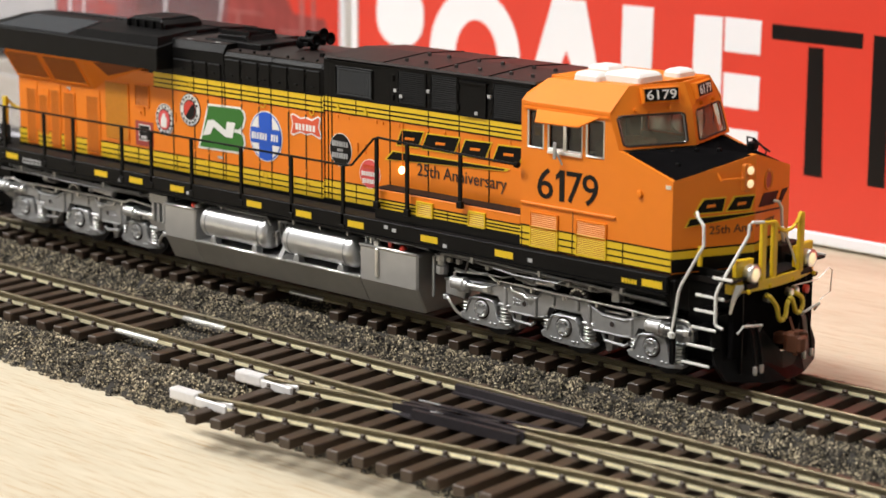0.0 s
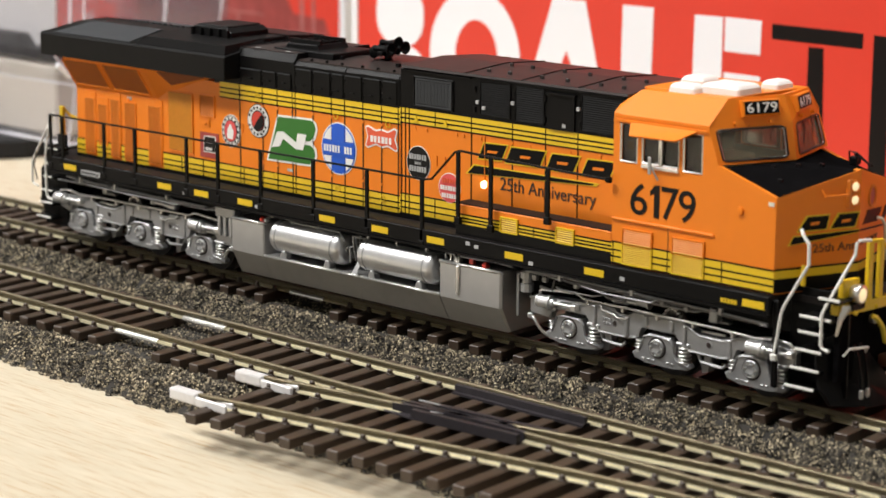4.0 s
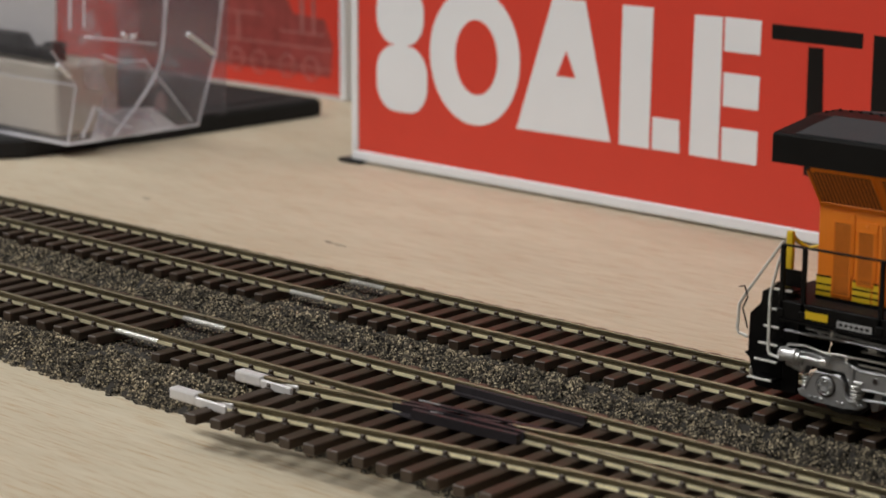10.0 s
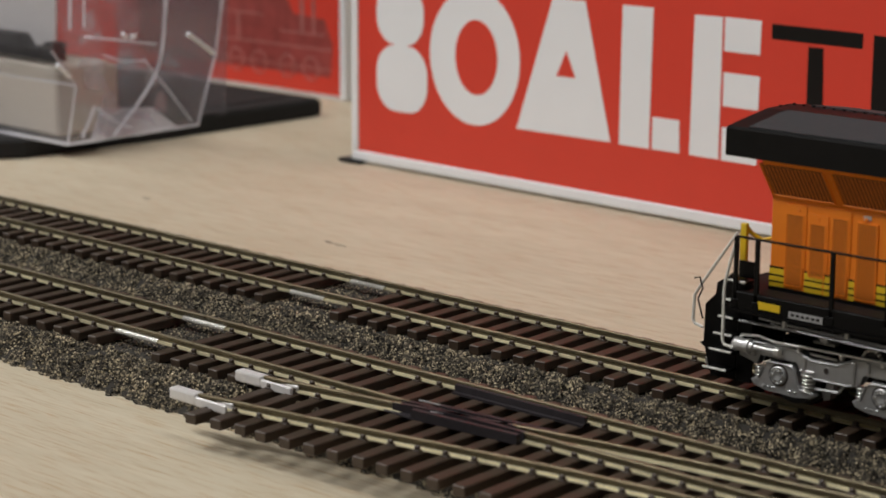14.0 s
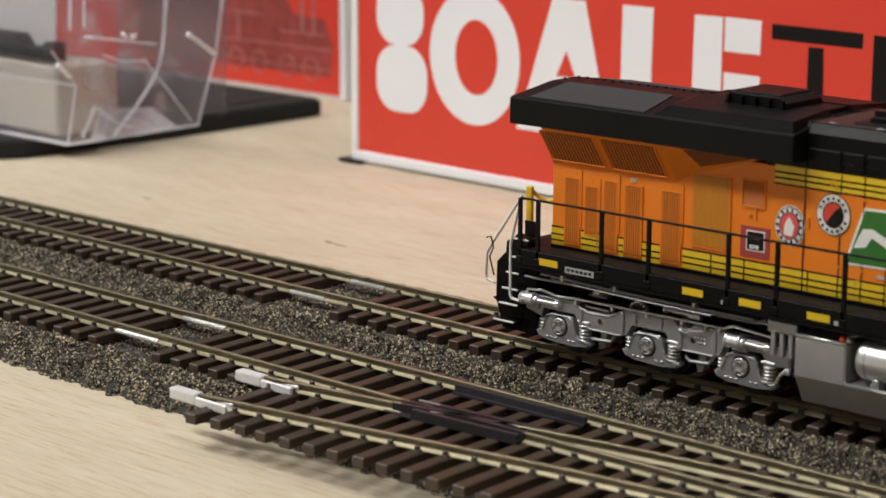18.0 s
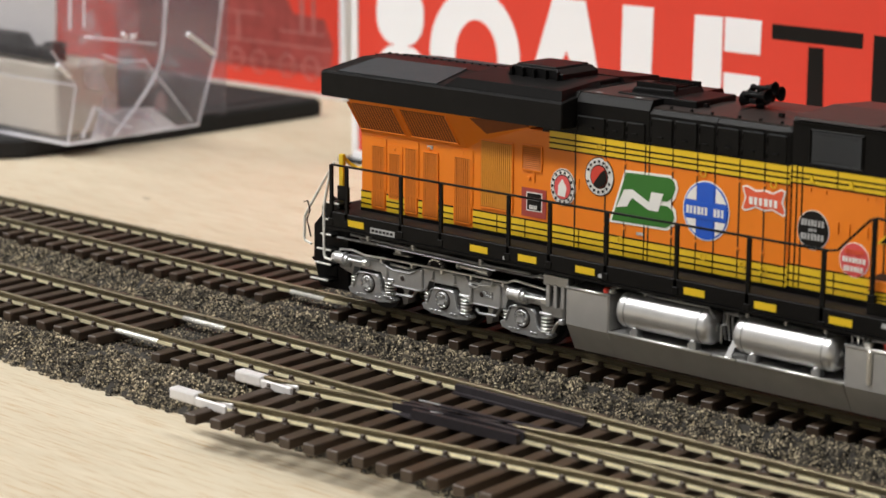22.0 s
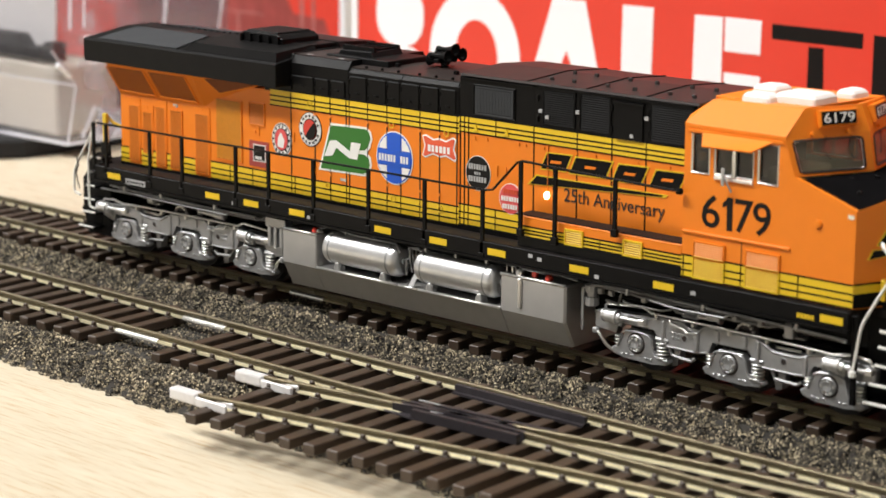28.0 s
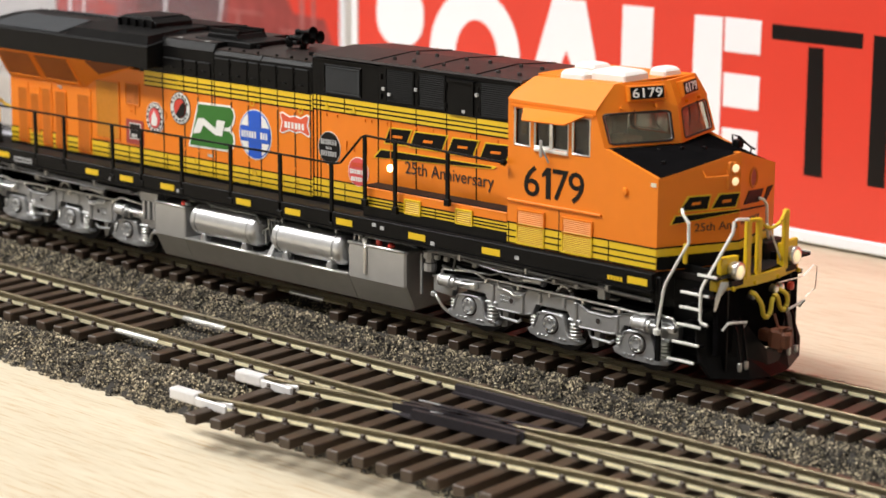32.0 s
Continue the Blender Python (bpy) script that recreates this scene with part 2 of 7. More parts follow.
LIT = glowing("lit_lens", (1.0, 0.80, 0.46), 0.75)
LITSTEP = glowing("lit_step_lamp", (1.0, 0.72, 0.36), 5.0)
DIFFUSER = glowing("lamp_diffuser", (1.0, 0.95, 0.88), 1.5)


# ---- mesh helpers (millimetres) ----
def part(name, bm, mat, parent=None, label="", smooth=False):
    """Links a bmesh, drawn in millimetres in its thing's space, as one mesh object."""
    bmesh.ops.scale(bm, vec=(MM, MM, MM), verts=bm.verts)
    bmesh.ops.recalc_face_normals(bm, faces=bm.faces)
    me = bpy.data.meshes.new(name)
    bm.to_mesh(me)
    bm.free()
    me.materials.append(mat)
    if smooth:
        for p in me.polygons:
            p.use_smooth = True
    ob = new(name, me)
    if parent:
        ob.parent = parent
    if label:
        tagged(ob, label=label)
    return ob


def thing(name, label, category, group="", x=0.0, y=0.0, z=0.0, kind=""):
    ob = new(name)
    ob.empty_display_size = 0.01
    ob.location = (x * MM, y * MM, z * MM)
    return tagged(ob, label=label, category=category, group=group, kind=kind)


def box(bm, x0, x1, y0, y1, z0, z1, bev=0.0, seg=1):
    vs = [bm.verts.new((x, y, z)) for x in (x0, x1) for y in (y0, y1) for z in (z0, z1)]
    fs = [bm.faces.new([vs[i] for i in q]) for q in ((0, 1, 3, 2), (4, 6, 7, 5), (0, 4, 5, 1), (2, 3, 7, 6), (0, 2, 6, 4), (1, 5, 7, 3))]
    if bev:
        es = list({e for f in fs for e in f.edges})
        bmesh.ops.bevel(bm, geom=es, offset=bev, segments=seg, affect="EDGES", profile=0.5)
    return bm


def prism(bm, poly, axis, a, b, bev=0.0):
    """Extrudes a polygon along an axis from a to b. poly: (x, z) for axis y, (y, z) for axis x, (x, y) for axis z."""
    put = {"y": lambda p, d: (p[0], d, p[1]), "x": lambda p, d: (d, p[0], p[1]), "z": lambda p, d: (p[0], p[1], d)}[axis]
    lo, hi = [bm.verts.new(put(p, a)) for p in poly], [bm.verts.new(put(p, b)) for p in poly]
    k = len(poly)
    fs = [bm.faces.new(lo), bm.faces.new(hi[::-1])] + [bm.faces.new((lo[i], hi[i], hi[(i + 1) % k], lo[(i + 1) % k])) for i in range(k)]
    if bev:
        es = list({e for f in fs[:2] for e in f.edges})
        bmesh.ops.bevel(bm, geom=es, offset=bev, segments=1, affect="EDGES")
    return bm


def loft(bm, rings, caps=True):
    """Skins rings of points of equal count."""
    rs = [[bm.verts.new(p) for p in ring] for ring in rings]
    k = len(rs[0])
    for r0, r1 in zip(rs, rs[1:]):
        for i in range(k):
            bm.faces.new((r0[i], r0[(i + 1) % k], r1[(i + 1) % k], r1[i]))
    if caps:
        bm.faces.new(rs[0][::-1])
        bm.faces.new(rs[-1])
    return bm


def ring_at(p, d, r, seg, up=None):
    d = Vector(d).normalized()
    a = d.orthogonal().normalized() if up is None else (Vector(up) - d * d.dot(Vector(up))).normalized()
    b = d.cross(a)
    return [Vector(p) + (a * math.cos(2 * math.pi * i / seg) + b * math.sin(2 * math.pi * i / seg)) * r for i in range(seg)]


def pierced(bm, outline, holes, axis, a, b):
    """A flat plate with openings through it; outlines as for prism."""
    put = {"y": lambda p, d: (p[0], d, p[1]), "x": lambda p, d: (d, p[0], p[1]), "z": lambda p, d: (p[0], p[1], d)}[axis]
    es = []
    for loop in [outline] + list(holes):
        vs = [bm.verts.new(put(p, a)) for p in loop]
        es += [bm.edges.new((vs[i], vs[(i + 1) % len(vs)])) for i in range(len(vs))]
    fs = [g for g in bmesh.ops.triangle_fill(bm, use_beauty=True, use_dissolve=False, edges=es)["geom"] if isinstance(g, bmesh.types.BMFace)]
    moved = [g for g in bmesh.ops.extrude_face_region(bm, geom=fs)["geom"] if isinstance(g, bmesh.types.BMVert)]
    shift = Vector(put((0, 0), b - a))
    for v in moved:
        v.co += shift
    return bm


def rod(bm, p0, p1, r, seg=8, r1=None):
    d = Vector(p1) - Vector(p0)
    up = (0, 0, 1) if abs(d.normalized().z) < 0.9 else (1, 0, 0)
    return loft(bm, [ring_at(p0, d, r, seg, up), ring_at(p1, d, r if r1 is None else r1, seg, up)])


def lathe(bm, p, d, rows, seg=20):
    """Rings (distance along d, radius) round an axis from p."""
    d = Vector(d).normalized()
    up = (0, 0, 1) if abs(d.z) < 0.9 else (1, 0, 0)
    return loft(bm, [ring_at(Vector(p) + d * a, d, max(r, 0.01), seg, up) for a, r in rows])


def wire(bm, pts, r, seg=6):
    """A bent round bar through points."""
    pts = [Vector(p) for p in pts]
    rings = []
    for i, p in enumerate(pts):
        d = (pts[min(i + 1, len(pts) - 1)] - pts[max(i - 1, 0)]).normalized()
        up = (0, 1, 0) if abs(d.y) < 0.8 else (0, 0, 1)
        rings.append(ring_at(p, d, r, seg, up))
    return loft(bm, rings)


def quad_slab(bm, a, b, c, d, thick):
    """A flat slab with four corners, thickened along its normal both ways."""
    a, b, c, d = map(Vector, (a, b, c, d))
    nrm = (b - a).cross(d - a).normalized() * thick / 2
    return loft(bm, [[a - nrm, b - nrm, c - nrm, d - nrm], [a + nrm, b + nrm, c + nrm, d + nrm]])


def one(fn, *args, **kw):
    bm = bmesh.new()
    fn(bm, *args, **kw)
    return bm


def rounded(x0, x1, z0, z1, r, seg=4):
    pts = []
    for cx, cz, a0 in ((x1 - r, z1 - r, 0), (x0 + r, z1 - r, 90), (x0 + r, z0 + r, 180), (x1 - r, z0 + r, 270)):
        pts += [(cx + r * math.cos(radians(a0 + 90 * i / seg)), cz + r * math.sin(radians(a0 + 90 * i / seg))) for i in range(seg + 1)]
    return pts


def smooth(pts, n=5):
    """A rounded line through points."""
    pts = [Vector(p) for p in pts]
    out = []
    for i in range(len(pts) - 1):
        a, b, c, d = pts[max(i - 1, 0)], pts[i], pts[i + 1], pts[min(i + 2, len(pts) - 1)]
        for k in range(n):
            t = k / n
            out.append(0.5 * (2 * b + (c - a) * t + (2 * a - 5 * b + 4 * c - d) * t * t + (3 * b - a - 3 * c + d) * t ** 3))
    return out + [pts[-1]]


def oval(cx, cz, rx, rz, seg=32):
    return [(cx + rx * math.cos(2 * math.pi * i / seg), cz + rz * math.sin(2 * math.pi * i / seg)) for i in range(seg)]


def writing(name, words, x, y, z, width, height, mat, parent, turn=0.0, depth=0.06, shear=0.0, thick=0.0):
    """Built-in letters as a mesh: upright, facing -y (turned about z), scaled to width and height, left foot at x, y, z."""
    cu = bpy.data.curves.new(name, "FONT")
    cu.body, cu.extrude, cu.resolution_u, cu.shear, cu.offset = words, 0.01, 3, shear, thick
    tmp = new(name + "_curve", cu)
    me = bpy.data.meshes.new_from_object(tmp.evaluated_get(bpy.context.evaluated_depsgraph_get()))
    bpy.data.objects.remove(tmp)
    co = np.array([v.co[:] for v in me.vertices])
    lo, hi = co.min(0), co.max(0)
    co = (co - lo) / (hi - lo)
    rot = Matrix.Rotation(radians(turn), 3, "Z")
    for v, c in zip(me.vertices, co):
        v.co = (Vector((x, y, z)) + rot @ Vector((c[0] * width, -c[2] * depth, c[1] * height))) * MM
    me.materials.append(mat)
    ob = new(name, me)
    if parent:
        ob.parent = parent
    return ob


# ---- the room and the table ----
ROOM = (-3000, 2000, -2400, 1500, -750, 1700)


def build_room():
    x0, x1, y0, y1, z0, z1 = ROOM
    tagged(part("floor", one(box, x0, x1, y0, y1, z0 - 50, z0), CARPET), "grey carpeted floor of the room", "floor", kind="structure")
    tagged(part("ceiling", one(box, x0, x1, y0, y1, z1, z1 + 50), CEILPAINT), "white painted ceiling", "ceiling", kind="structure")
    for nm, b in (("wall_north", (x0 - 80, x1 + 80, y1, y1 + 80)), ("wall_south", (x0 - 80, x1 + 80, y0 - 80, y0)), ("wall_west", (x0 - 80, x0, y0, y1)), ("wall_east", (x1, x1 + 80, y0, y1))):
        tagged(part(nm, one(box, *b, z0 - 50, z1 + 50), WALLPAINT), "pale painted wall of the room", "wall", kind="structure")
    # every lamp gets a fixture, the added fill too
    for lx, ly, lz, lw, ld, le in LAMPS:
        t = thing("ceiling_light", "unseen long white ceiling light with a lit diffuser", "light", "ceiling lights", lx / MM, ly / MM, 1700)
        bm = bmesh.new()
        w, d = lw / MM / 2, ld / MM / 2
        for b in ((-w - 20, w + 20, -d - 20, -d), (-w - 20, w + 20, d, d + 20), (-w - 20, -w, -d, d), (w, w + 20, -d, d)):
            box(bm, *b, -75, 0)
        part("frame", bm, CEILPAINT, t)
        part("diffuser", one(box, -w, w, -d, d, -62, -58), DIFFUSER, t)


def build_table():
    t = thing("table", "plywood table with a pale natural grain", "table")
    part("tabletop", one(box, -700, 700, -330, 420, -18, 0, 1.0), PLY, t)
    for x in (-640, 640):
        for y in (-280, 370):
            part("leg", one(box, x - 30, x + 30, y - 30, y + 30, -750, -18, 1.5), PLY, t)
    # small nicks and pencil marks on the board
    for nm, pts in (("wood_mark", [(-197, 67.4, 0.05), (-194.5, 67.6, 0.05)]), ("wood_mark", [(-111, 62.6, 0.05), (-107.5, 62.0, 0.05)]), ("wood_mark", [(-106, 61.6, 0.05), (-102, 61.4, 0.05)]),
                    ("wood_mark", [(-63.0, -77.6, 0.05), (-61.4, -78.0, 0.05)]), ("wood_mark", [(-51.9, -77.0, 0.05), (-50.6, -77.1, 0.05)])):
        part(nm, one(wire, pts, 0.16), DARKSTEP, t, "small dark nick")


# ---- tracks ----
RT, TT, TB = 10.0, 8.0, 5.9      # heights: rail top, tie top, tie bottom
GAUGE = 8.25


def sweep_rail(name, line, parent, mat=None, label=""):
    """A rail of T section along (x, y) points."""
    prof = [(-0.36, RT), (0.36, RT), (0.46, RT - 0.12), (0.46, RT - 0.55), (0.16, RT - 0.75), (0.2, TT + 0.55), (1.05, TT + 0.2), (1.05, TT), (-1.05, TT), (-1.05, TT + 0.2), (-0.2, TT + 0.55), (-0.16, RT - 0.75), (-0.46, RT - 0.55), (-0.46, RT - 0.12)]
    rings = []
    for i, (x, y) in enumerate(line):
        x0, y0 = line[max(i - 1, 0)]
        x1, y1 = line[min(i + 1, len(line) - 1)]
        d = Vector((x1 - x0, y1 - y0, 0)).normalized()
        nrm = Vector((-d.y, d.x, 0))
        rings.append([Vector((x, y, 0)) + nrm * a + Vector((0, 0, z)) for a, z in prof])
    ob = part(name, one(loft, rings), mat or RAILTOP, parent, label)
    if mat is None:
        ob.data.materials.append(RAILHEAD)
        for p in ob.data.polygons:
            if p.center.z > (TT + 0.6) * MM:
                p.material_index = 1
    return ob


TIE_MESHES = {}


def tie_mesh(half, spikes):
    """One plastic tie, its spike heads and plates in one mesh, centred on the track."""
    key = (round(half, 1), tuple(round(s, 1) for s in spikes))
    if key in TIE_MESHES:
        return TIE_MESHES[key]
    bm = bmesh.new()
    box(bm, -1.45, 1.45, -half, half, TB, TT, 0.18)
    for s in spikes:
        box(bm, -0.85, 0.85, s - 0.55, s + 0.55, TT - 0.1, TT + 0.3, 0.1)
        box(bm, -0.6, 0.6, s - 0.42, s + 0.42, TT + 0.2, TT + 1.15, 0.24)
    bmesh.ops.scale(bm, vec=(MM, MM, MM), verts=bm.verts)
    bmesh.ops.recalc_face_normals(bm, faces=bm.faces)
    me = bpy.data.meshes.new("tie")
    bm.to_mesh(me)
    bm.free()
    me.materials.append(TIE)
    TIE_MESHES[key] = me
    return me


def lay_tie(parent, x, y, half=15.8, spikes=(-10.1, -7.3, 7.3, 10.1), turn=3.0):
    ob = new("tie", tie_mesh(half, spikes))
    ob.parent = parent
    ob.matrix_local = pose(x * MM, y * MM, random.uniform(-0.05, 0.03) * MM, 0, 0, turn + random.uniform(-0.5, 0.5))
    return ob


def joiner(parent, x, y, length, mat=None, label="slim bright metal rail joiner", side=(1, -1)):
    bm = bmesh.new()
    for s in side:
        prism(bm, [(y + s * 0.2, TT + 0.95), (y + s * 0.62, TT + 0.85), (y + s * 1.12, TT + 0.45), (y + s * 1.25, TT + 0.1), (y + s * 1.2, TT - 0.25), (y + s * 0.2, TT - 0.25)], "x", x - length / 2, x + length / 2)
    part("rail_joiner", bm, mat or JOINMETAL, parent, label)


PITCH, FIRST = 6.281, -28.8


def build_main_track():
    t = thing("main_track", "straight model track of nickel silver rail on brown ties", "track", "tracks")
    for y in (-GAUGE - 0.6, GAUGE + 0.6):
        sweep_rail("rail", [(-330, y), (-41.2, y)], t)
        sweep_rail("rail", [(-40.9, y), (330, y)], t)
        joiner(t, -43.2 + (0 if y < 0 else 2.8), y, 11.5)
    x = FIRST
    while x < 300:
        lay_tie(t, x, 0)
        x += PITCH
    x = FIRST - 4.1 * PITCH
    while x > -310:
        lay_tie(t, x, 0)
        x -= PITCH
    return t


T2Y = -52.4


def build_second_track():
    t = thing("siding_track", "model track section of nickel silver rail on brown ties", "track", "tracks")
    for y in (T2Y - GAUGE - 0.6, T2Y + GAUGE + 0.6):
        sweep_rail("rail", [(-330, y), (-43.4 if y < T2Y else -41, y)], t)
        joiner(t, -43.2 if y < T2Y else -40.8, y, 14.5)
    x = -52.0
    while x > -310:
        lay_tie(t, x, T2Y)
        x -= PITCH
    return t


def branch(x):
    """Centre line of the diverging route of the turnout."""
    return float(np.interp(x, BRANCH_X, BRANCH_Y))


BRANCH_X = [-15, 8, 38, 64, 88, 107, 130, 170, 230, 300]
BRANCH_Y = [-80.0, -77.2, -72.7, -68.2, -64.2, -61.9, -59.9, -57.0, -54.2, -52.6]


def build_turnout():
    t = thing("turnout", "track turnout with a black plastic frog and guard rail", "turnout", "tracks")
    far, near = T2Y + GAUGE + 0.6, T2Y - GAUGE - 0.6
    sweep_rail("rail", [(-40.7, far), (330, far)], t)
    sweep_rail("rail", [(-43.1, near), (40, near)], t)
    xs = [0 + i * 5 for i in range(66)]
    nb = [(x, branch(x) - GAUGE - 0.6) for x in xs]
    fb = [(x, branch(x) + GAUGE + 0.6) for x in xs]
    sweep_rail("rail", [p for p in nb if p[0] >= 4], t)
    sweep_rail("rail", [p for p in fb if 4 < p[0] < 41], t)
    # closure rails past the frog
    sweep_rail("rail", [(70, near), (330, near)], t)
    sweep_rail("rail", [p for p in fb if p[0] > 64], t)
    # frog and wing rails of black plastic
    bm = bmesh.new()
    f40, f64 = branch(40) + GAUGE + 0.6, branch(64) + GAUGE + 0.6
    prism(bm, [(36, near + 1.2), (62, near + 2.6), (72, near + 1.0), (68, near - 1.6), (44, f40 - 2.0), (36, f40 - 1.6)], "z", TT - 0.1, TT + 0.3, 0.1)
    for a, b in (((38, near), (62, near)), ((38, f40 - 0.3), (64, f64)), ((46, near + 2.2), (74, f64 + 2.4)), ((44, f40 - 1.4), (70, near - 2.2)), ((62, near), (70, near)), ((62, f64 - 0.3), (66, f64))):
        d = Vector((b[0] - a[0], b[1] - a[1], 0)).normalized()
        nn = Vector((-d.y, d.x, 0)) * 0.55
        loft(bm, [[Vector((*p, TT)) - nn, Vector((*p, TT)) + nn, Vector((*p, RT - 0.05)) + nn, Vector((*p, RT - 0.05)) - nn] for p in (a, b)])
    part("frog", bm, FROG, t, "black plastic frog")
    # thin silver rods laid along the frog as its edge highlights
    for a, b in (((46, near + 0.9), (61, near + 0.3)), ((47, f40 + 0.6), (62, f64 + 0.4)), ((40, near + 2.6), (58, near + 3.4))):
        part("frog_glint", one(rod, (*a, RT - 0.45), (*b, RT - 0.3), 0.2, 6), TRUCK, t, "thin silver rod in place of an edge highlight")
    for i in range(6):
        x = 39 + i * 5.4
        part("frog_plate", one(box, x - 0.8, x + 0.8, near - 2.6, near - 1.2, TT - 0.05, TT + 0.5, 0.12), FROG, t)
    y = far
    bm = one(prism, [(y - 2.0, TT), (y - 2.6, TT), (y - 2.5, RT - 0.2), (y - 1.7, RT - 0.1)], "x", 38, 72)
    box(bm, 38, 72, y - 3.4, y - 0.9, TT - 0.1, TT + 0.45)
    part("guard_rail", bm, FROG, t, "dark plastic guard rail")
    # milky insulated joiners on the ends of the branch
    for x, y in ((5, branch(5) - GAUGE - 0.6), (5, branch(5) + GAUGE + 0.6)):
        j = part("insulated_joiner", one(box, x - 7.0, x + 1, y - 1.3, y + 1.3, TT - 0.4, RT + 0.1, 0.5, 2), INSUL, t, "milky white plastic rail joiner")
        for k in (-0.9, 0.9):
            part("joiner_cheek", one(box, x + 0.8, x + 10.0, y - 0.35 + k, y + 0.35 + k, TT - 0.4, RT - 0.5, 0.25), INSUL, j)
    # ties: own ones under each route at first, long shared ones from the frog on
    step = PITCH * 0.98
    x = -30.2
    while x < 24:
        lay_tie(t, x, T2Y)
        x += step
    x = 9.0
    while x < 24:
        lay_tie(t, x, branch(x), turn=5.0)
        x += step
    while x < 300:
        lo, hi = float(np.interp(x, (8, 54, 85, 150, 220, 300), (-92.7, -89.6, -88.8, -80, -72, -68.2))), T2Y + 15.8
        c = (lo + hi) / 2
        bn, bf = branch(x) - GAUGE - 0.6, branch(x) + GAUGE + 0.6
        sp = [far - 1.25, far + 1.25, bn - 1.25, bn + 1.25] + ([near - 1.25, bf + 1.25] if x < 36 or x > 72 else [])
        lay_tie(t, x, c, (hi - lo) / 2, sorted(v - c for v in sp), turn=3.0)
        x += step
    return t


def build_roadbed():
    """Two ballasted strips, each a bed with loose stones on its top and shoulders."""
    rng = np.random.default_rng(4)
    for yc, wt, wb, x0, x1 in ((0.0, 17.5, 26.0, -330, 330), (T2Y, 17.5, 24.5, -330, 330)):
        bed = tagged(part("roadbed", one(prism, [(yc - wb, 0.02), (yc - wt, TB - 0.4), (yc + wt, TB - 0.4), (yc + wb, 0.02)], "x", x0, x1), BED), "dark speckled ballast roadbed under model track", "roadbed", "roadbeds", kind="structure")
        n = 140000
        px = rng.uniform(-225, 165, n)
        v = rng.uniform(-wb - 0.8, wb, n)
        pick = rng.random(n)
        v = np.where(pick < 0.42, rng.uniform(-wb - 0.8, -wt + 2, n), v)
        v = np.where(pick > 0.86, rng.uniform(wt - 2, wb + 0.8, n), v)
        over = np.clip((np.abs(v) - wt) / (wb - wt), 0, 1)
        # clods of a few millimetres on the open shoulders
        lump = np.zeros(n)
        for wave, high in ((11.0, 0.4), (6.1, 0.5), (3.7, 0.42), (2.3, 0.26)):
            for k in range(3):
                th, ph = rng.uniform(0, 6.28, 2)
                lump += high * 0.75 * np.sin((px * math.cos(th) + v * math.sin(th)) * 6.28 / wave + ph + 0.8 * math.cos(k) * np.sin(px * 0.31))
        open_side = np.clip((np.abs(v) - wt + 3) / 3, 0, 1)
        v = v + np.sign(v) * over ** 2 * (0.7 * np.sin(px * 0.55 + 2.0 * np.sin(px * 0.17)) + 0.5 * np.sin(px * 1.31 + 1.0))
        pz = (TB - 0.4) * (1 - over ** 1.3) + rng.uniform(-0.22, 0.26, n) + open_side * (1 - over ** 4) * (0.9 * np.clip(lump, -1.3, 1.0) + 0.45)
        size = rng.uniform(0.17, 0.40, n) * rng.uniform(0.75, 1.15, n)
        base = np.array([(1, 0, 0), (-1, 0, 0), (0, 1, 0), (0, -1, 0), (0, 0, 1), (0, 0, -1)], float)
        faces = np.array([(0, 2, 4), (2, 1, 4), (1, 3, 4), (3, 0, 4), (2, 0, 5), (1, 2, 5), (3, 1, 5), (0, 3, 5)])
        a = rng.uniform(0, 6.28, n)
        b = rng.uniform(-0.8, 0.8, n)
        ca, sa, cb, sb = np.cos(a), np.sin(a), np.cos(b), np.sin(b)
        rot = np.stack([np.stack([ca, -sa * cb, sa * sb], -1), np.stack([sa, ca * cb, -ca * sb], -1), np.stack([0 * a, sb, cb], -1)], 1)
        loc = base[None] * rng.uniform(0.6, 1.25, (n, 6, 1)) * size[:, None, None]
        co = np.einsum("nij,nkj->nki", rot, loc) + np.stack([px, yc + v, pz], -1)[:, None]
        fa = (faces[None] + (np.arange(n) * 6)[:, None, None]).reshape(-1, 3)
        me = bpy.data.meshes.new("ballast_stones")
        me.from_pydata((co.reshape(-1, 3) * MM).tolist(), [], fa.tolist())
        me.materials.append(STONE)
        ob = new("ballast_stones", me)
        ob.parent = bed
        tagged(ob, label="loose grey and tan ballast stones", kind="stuff")


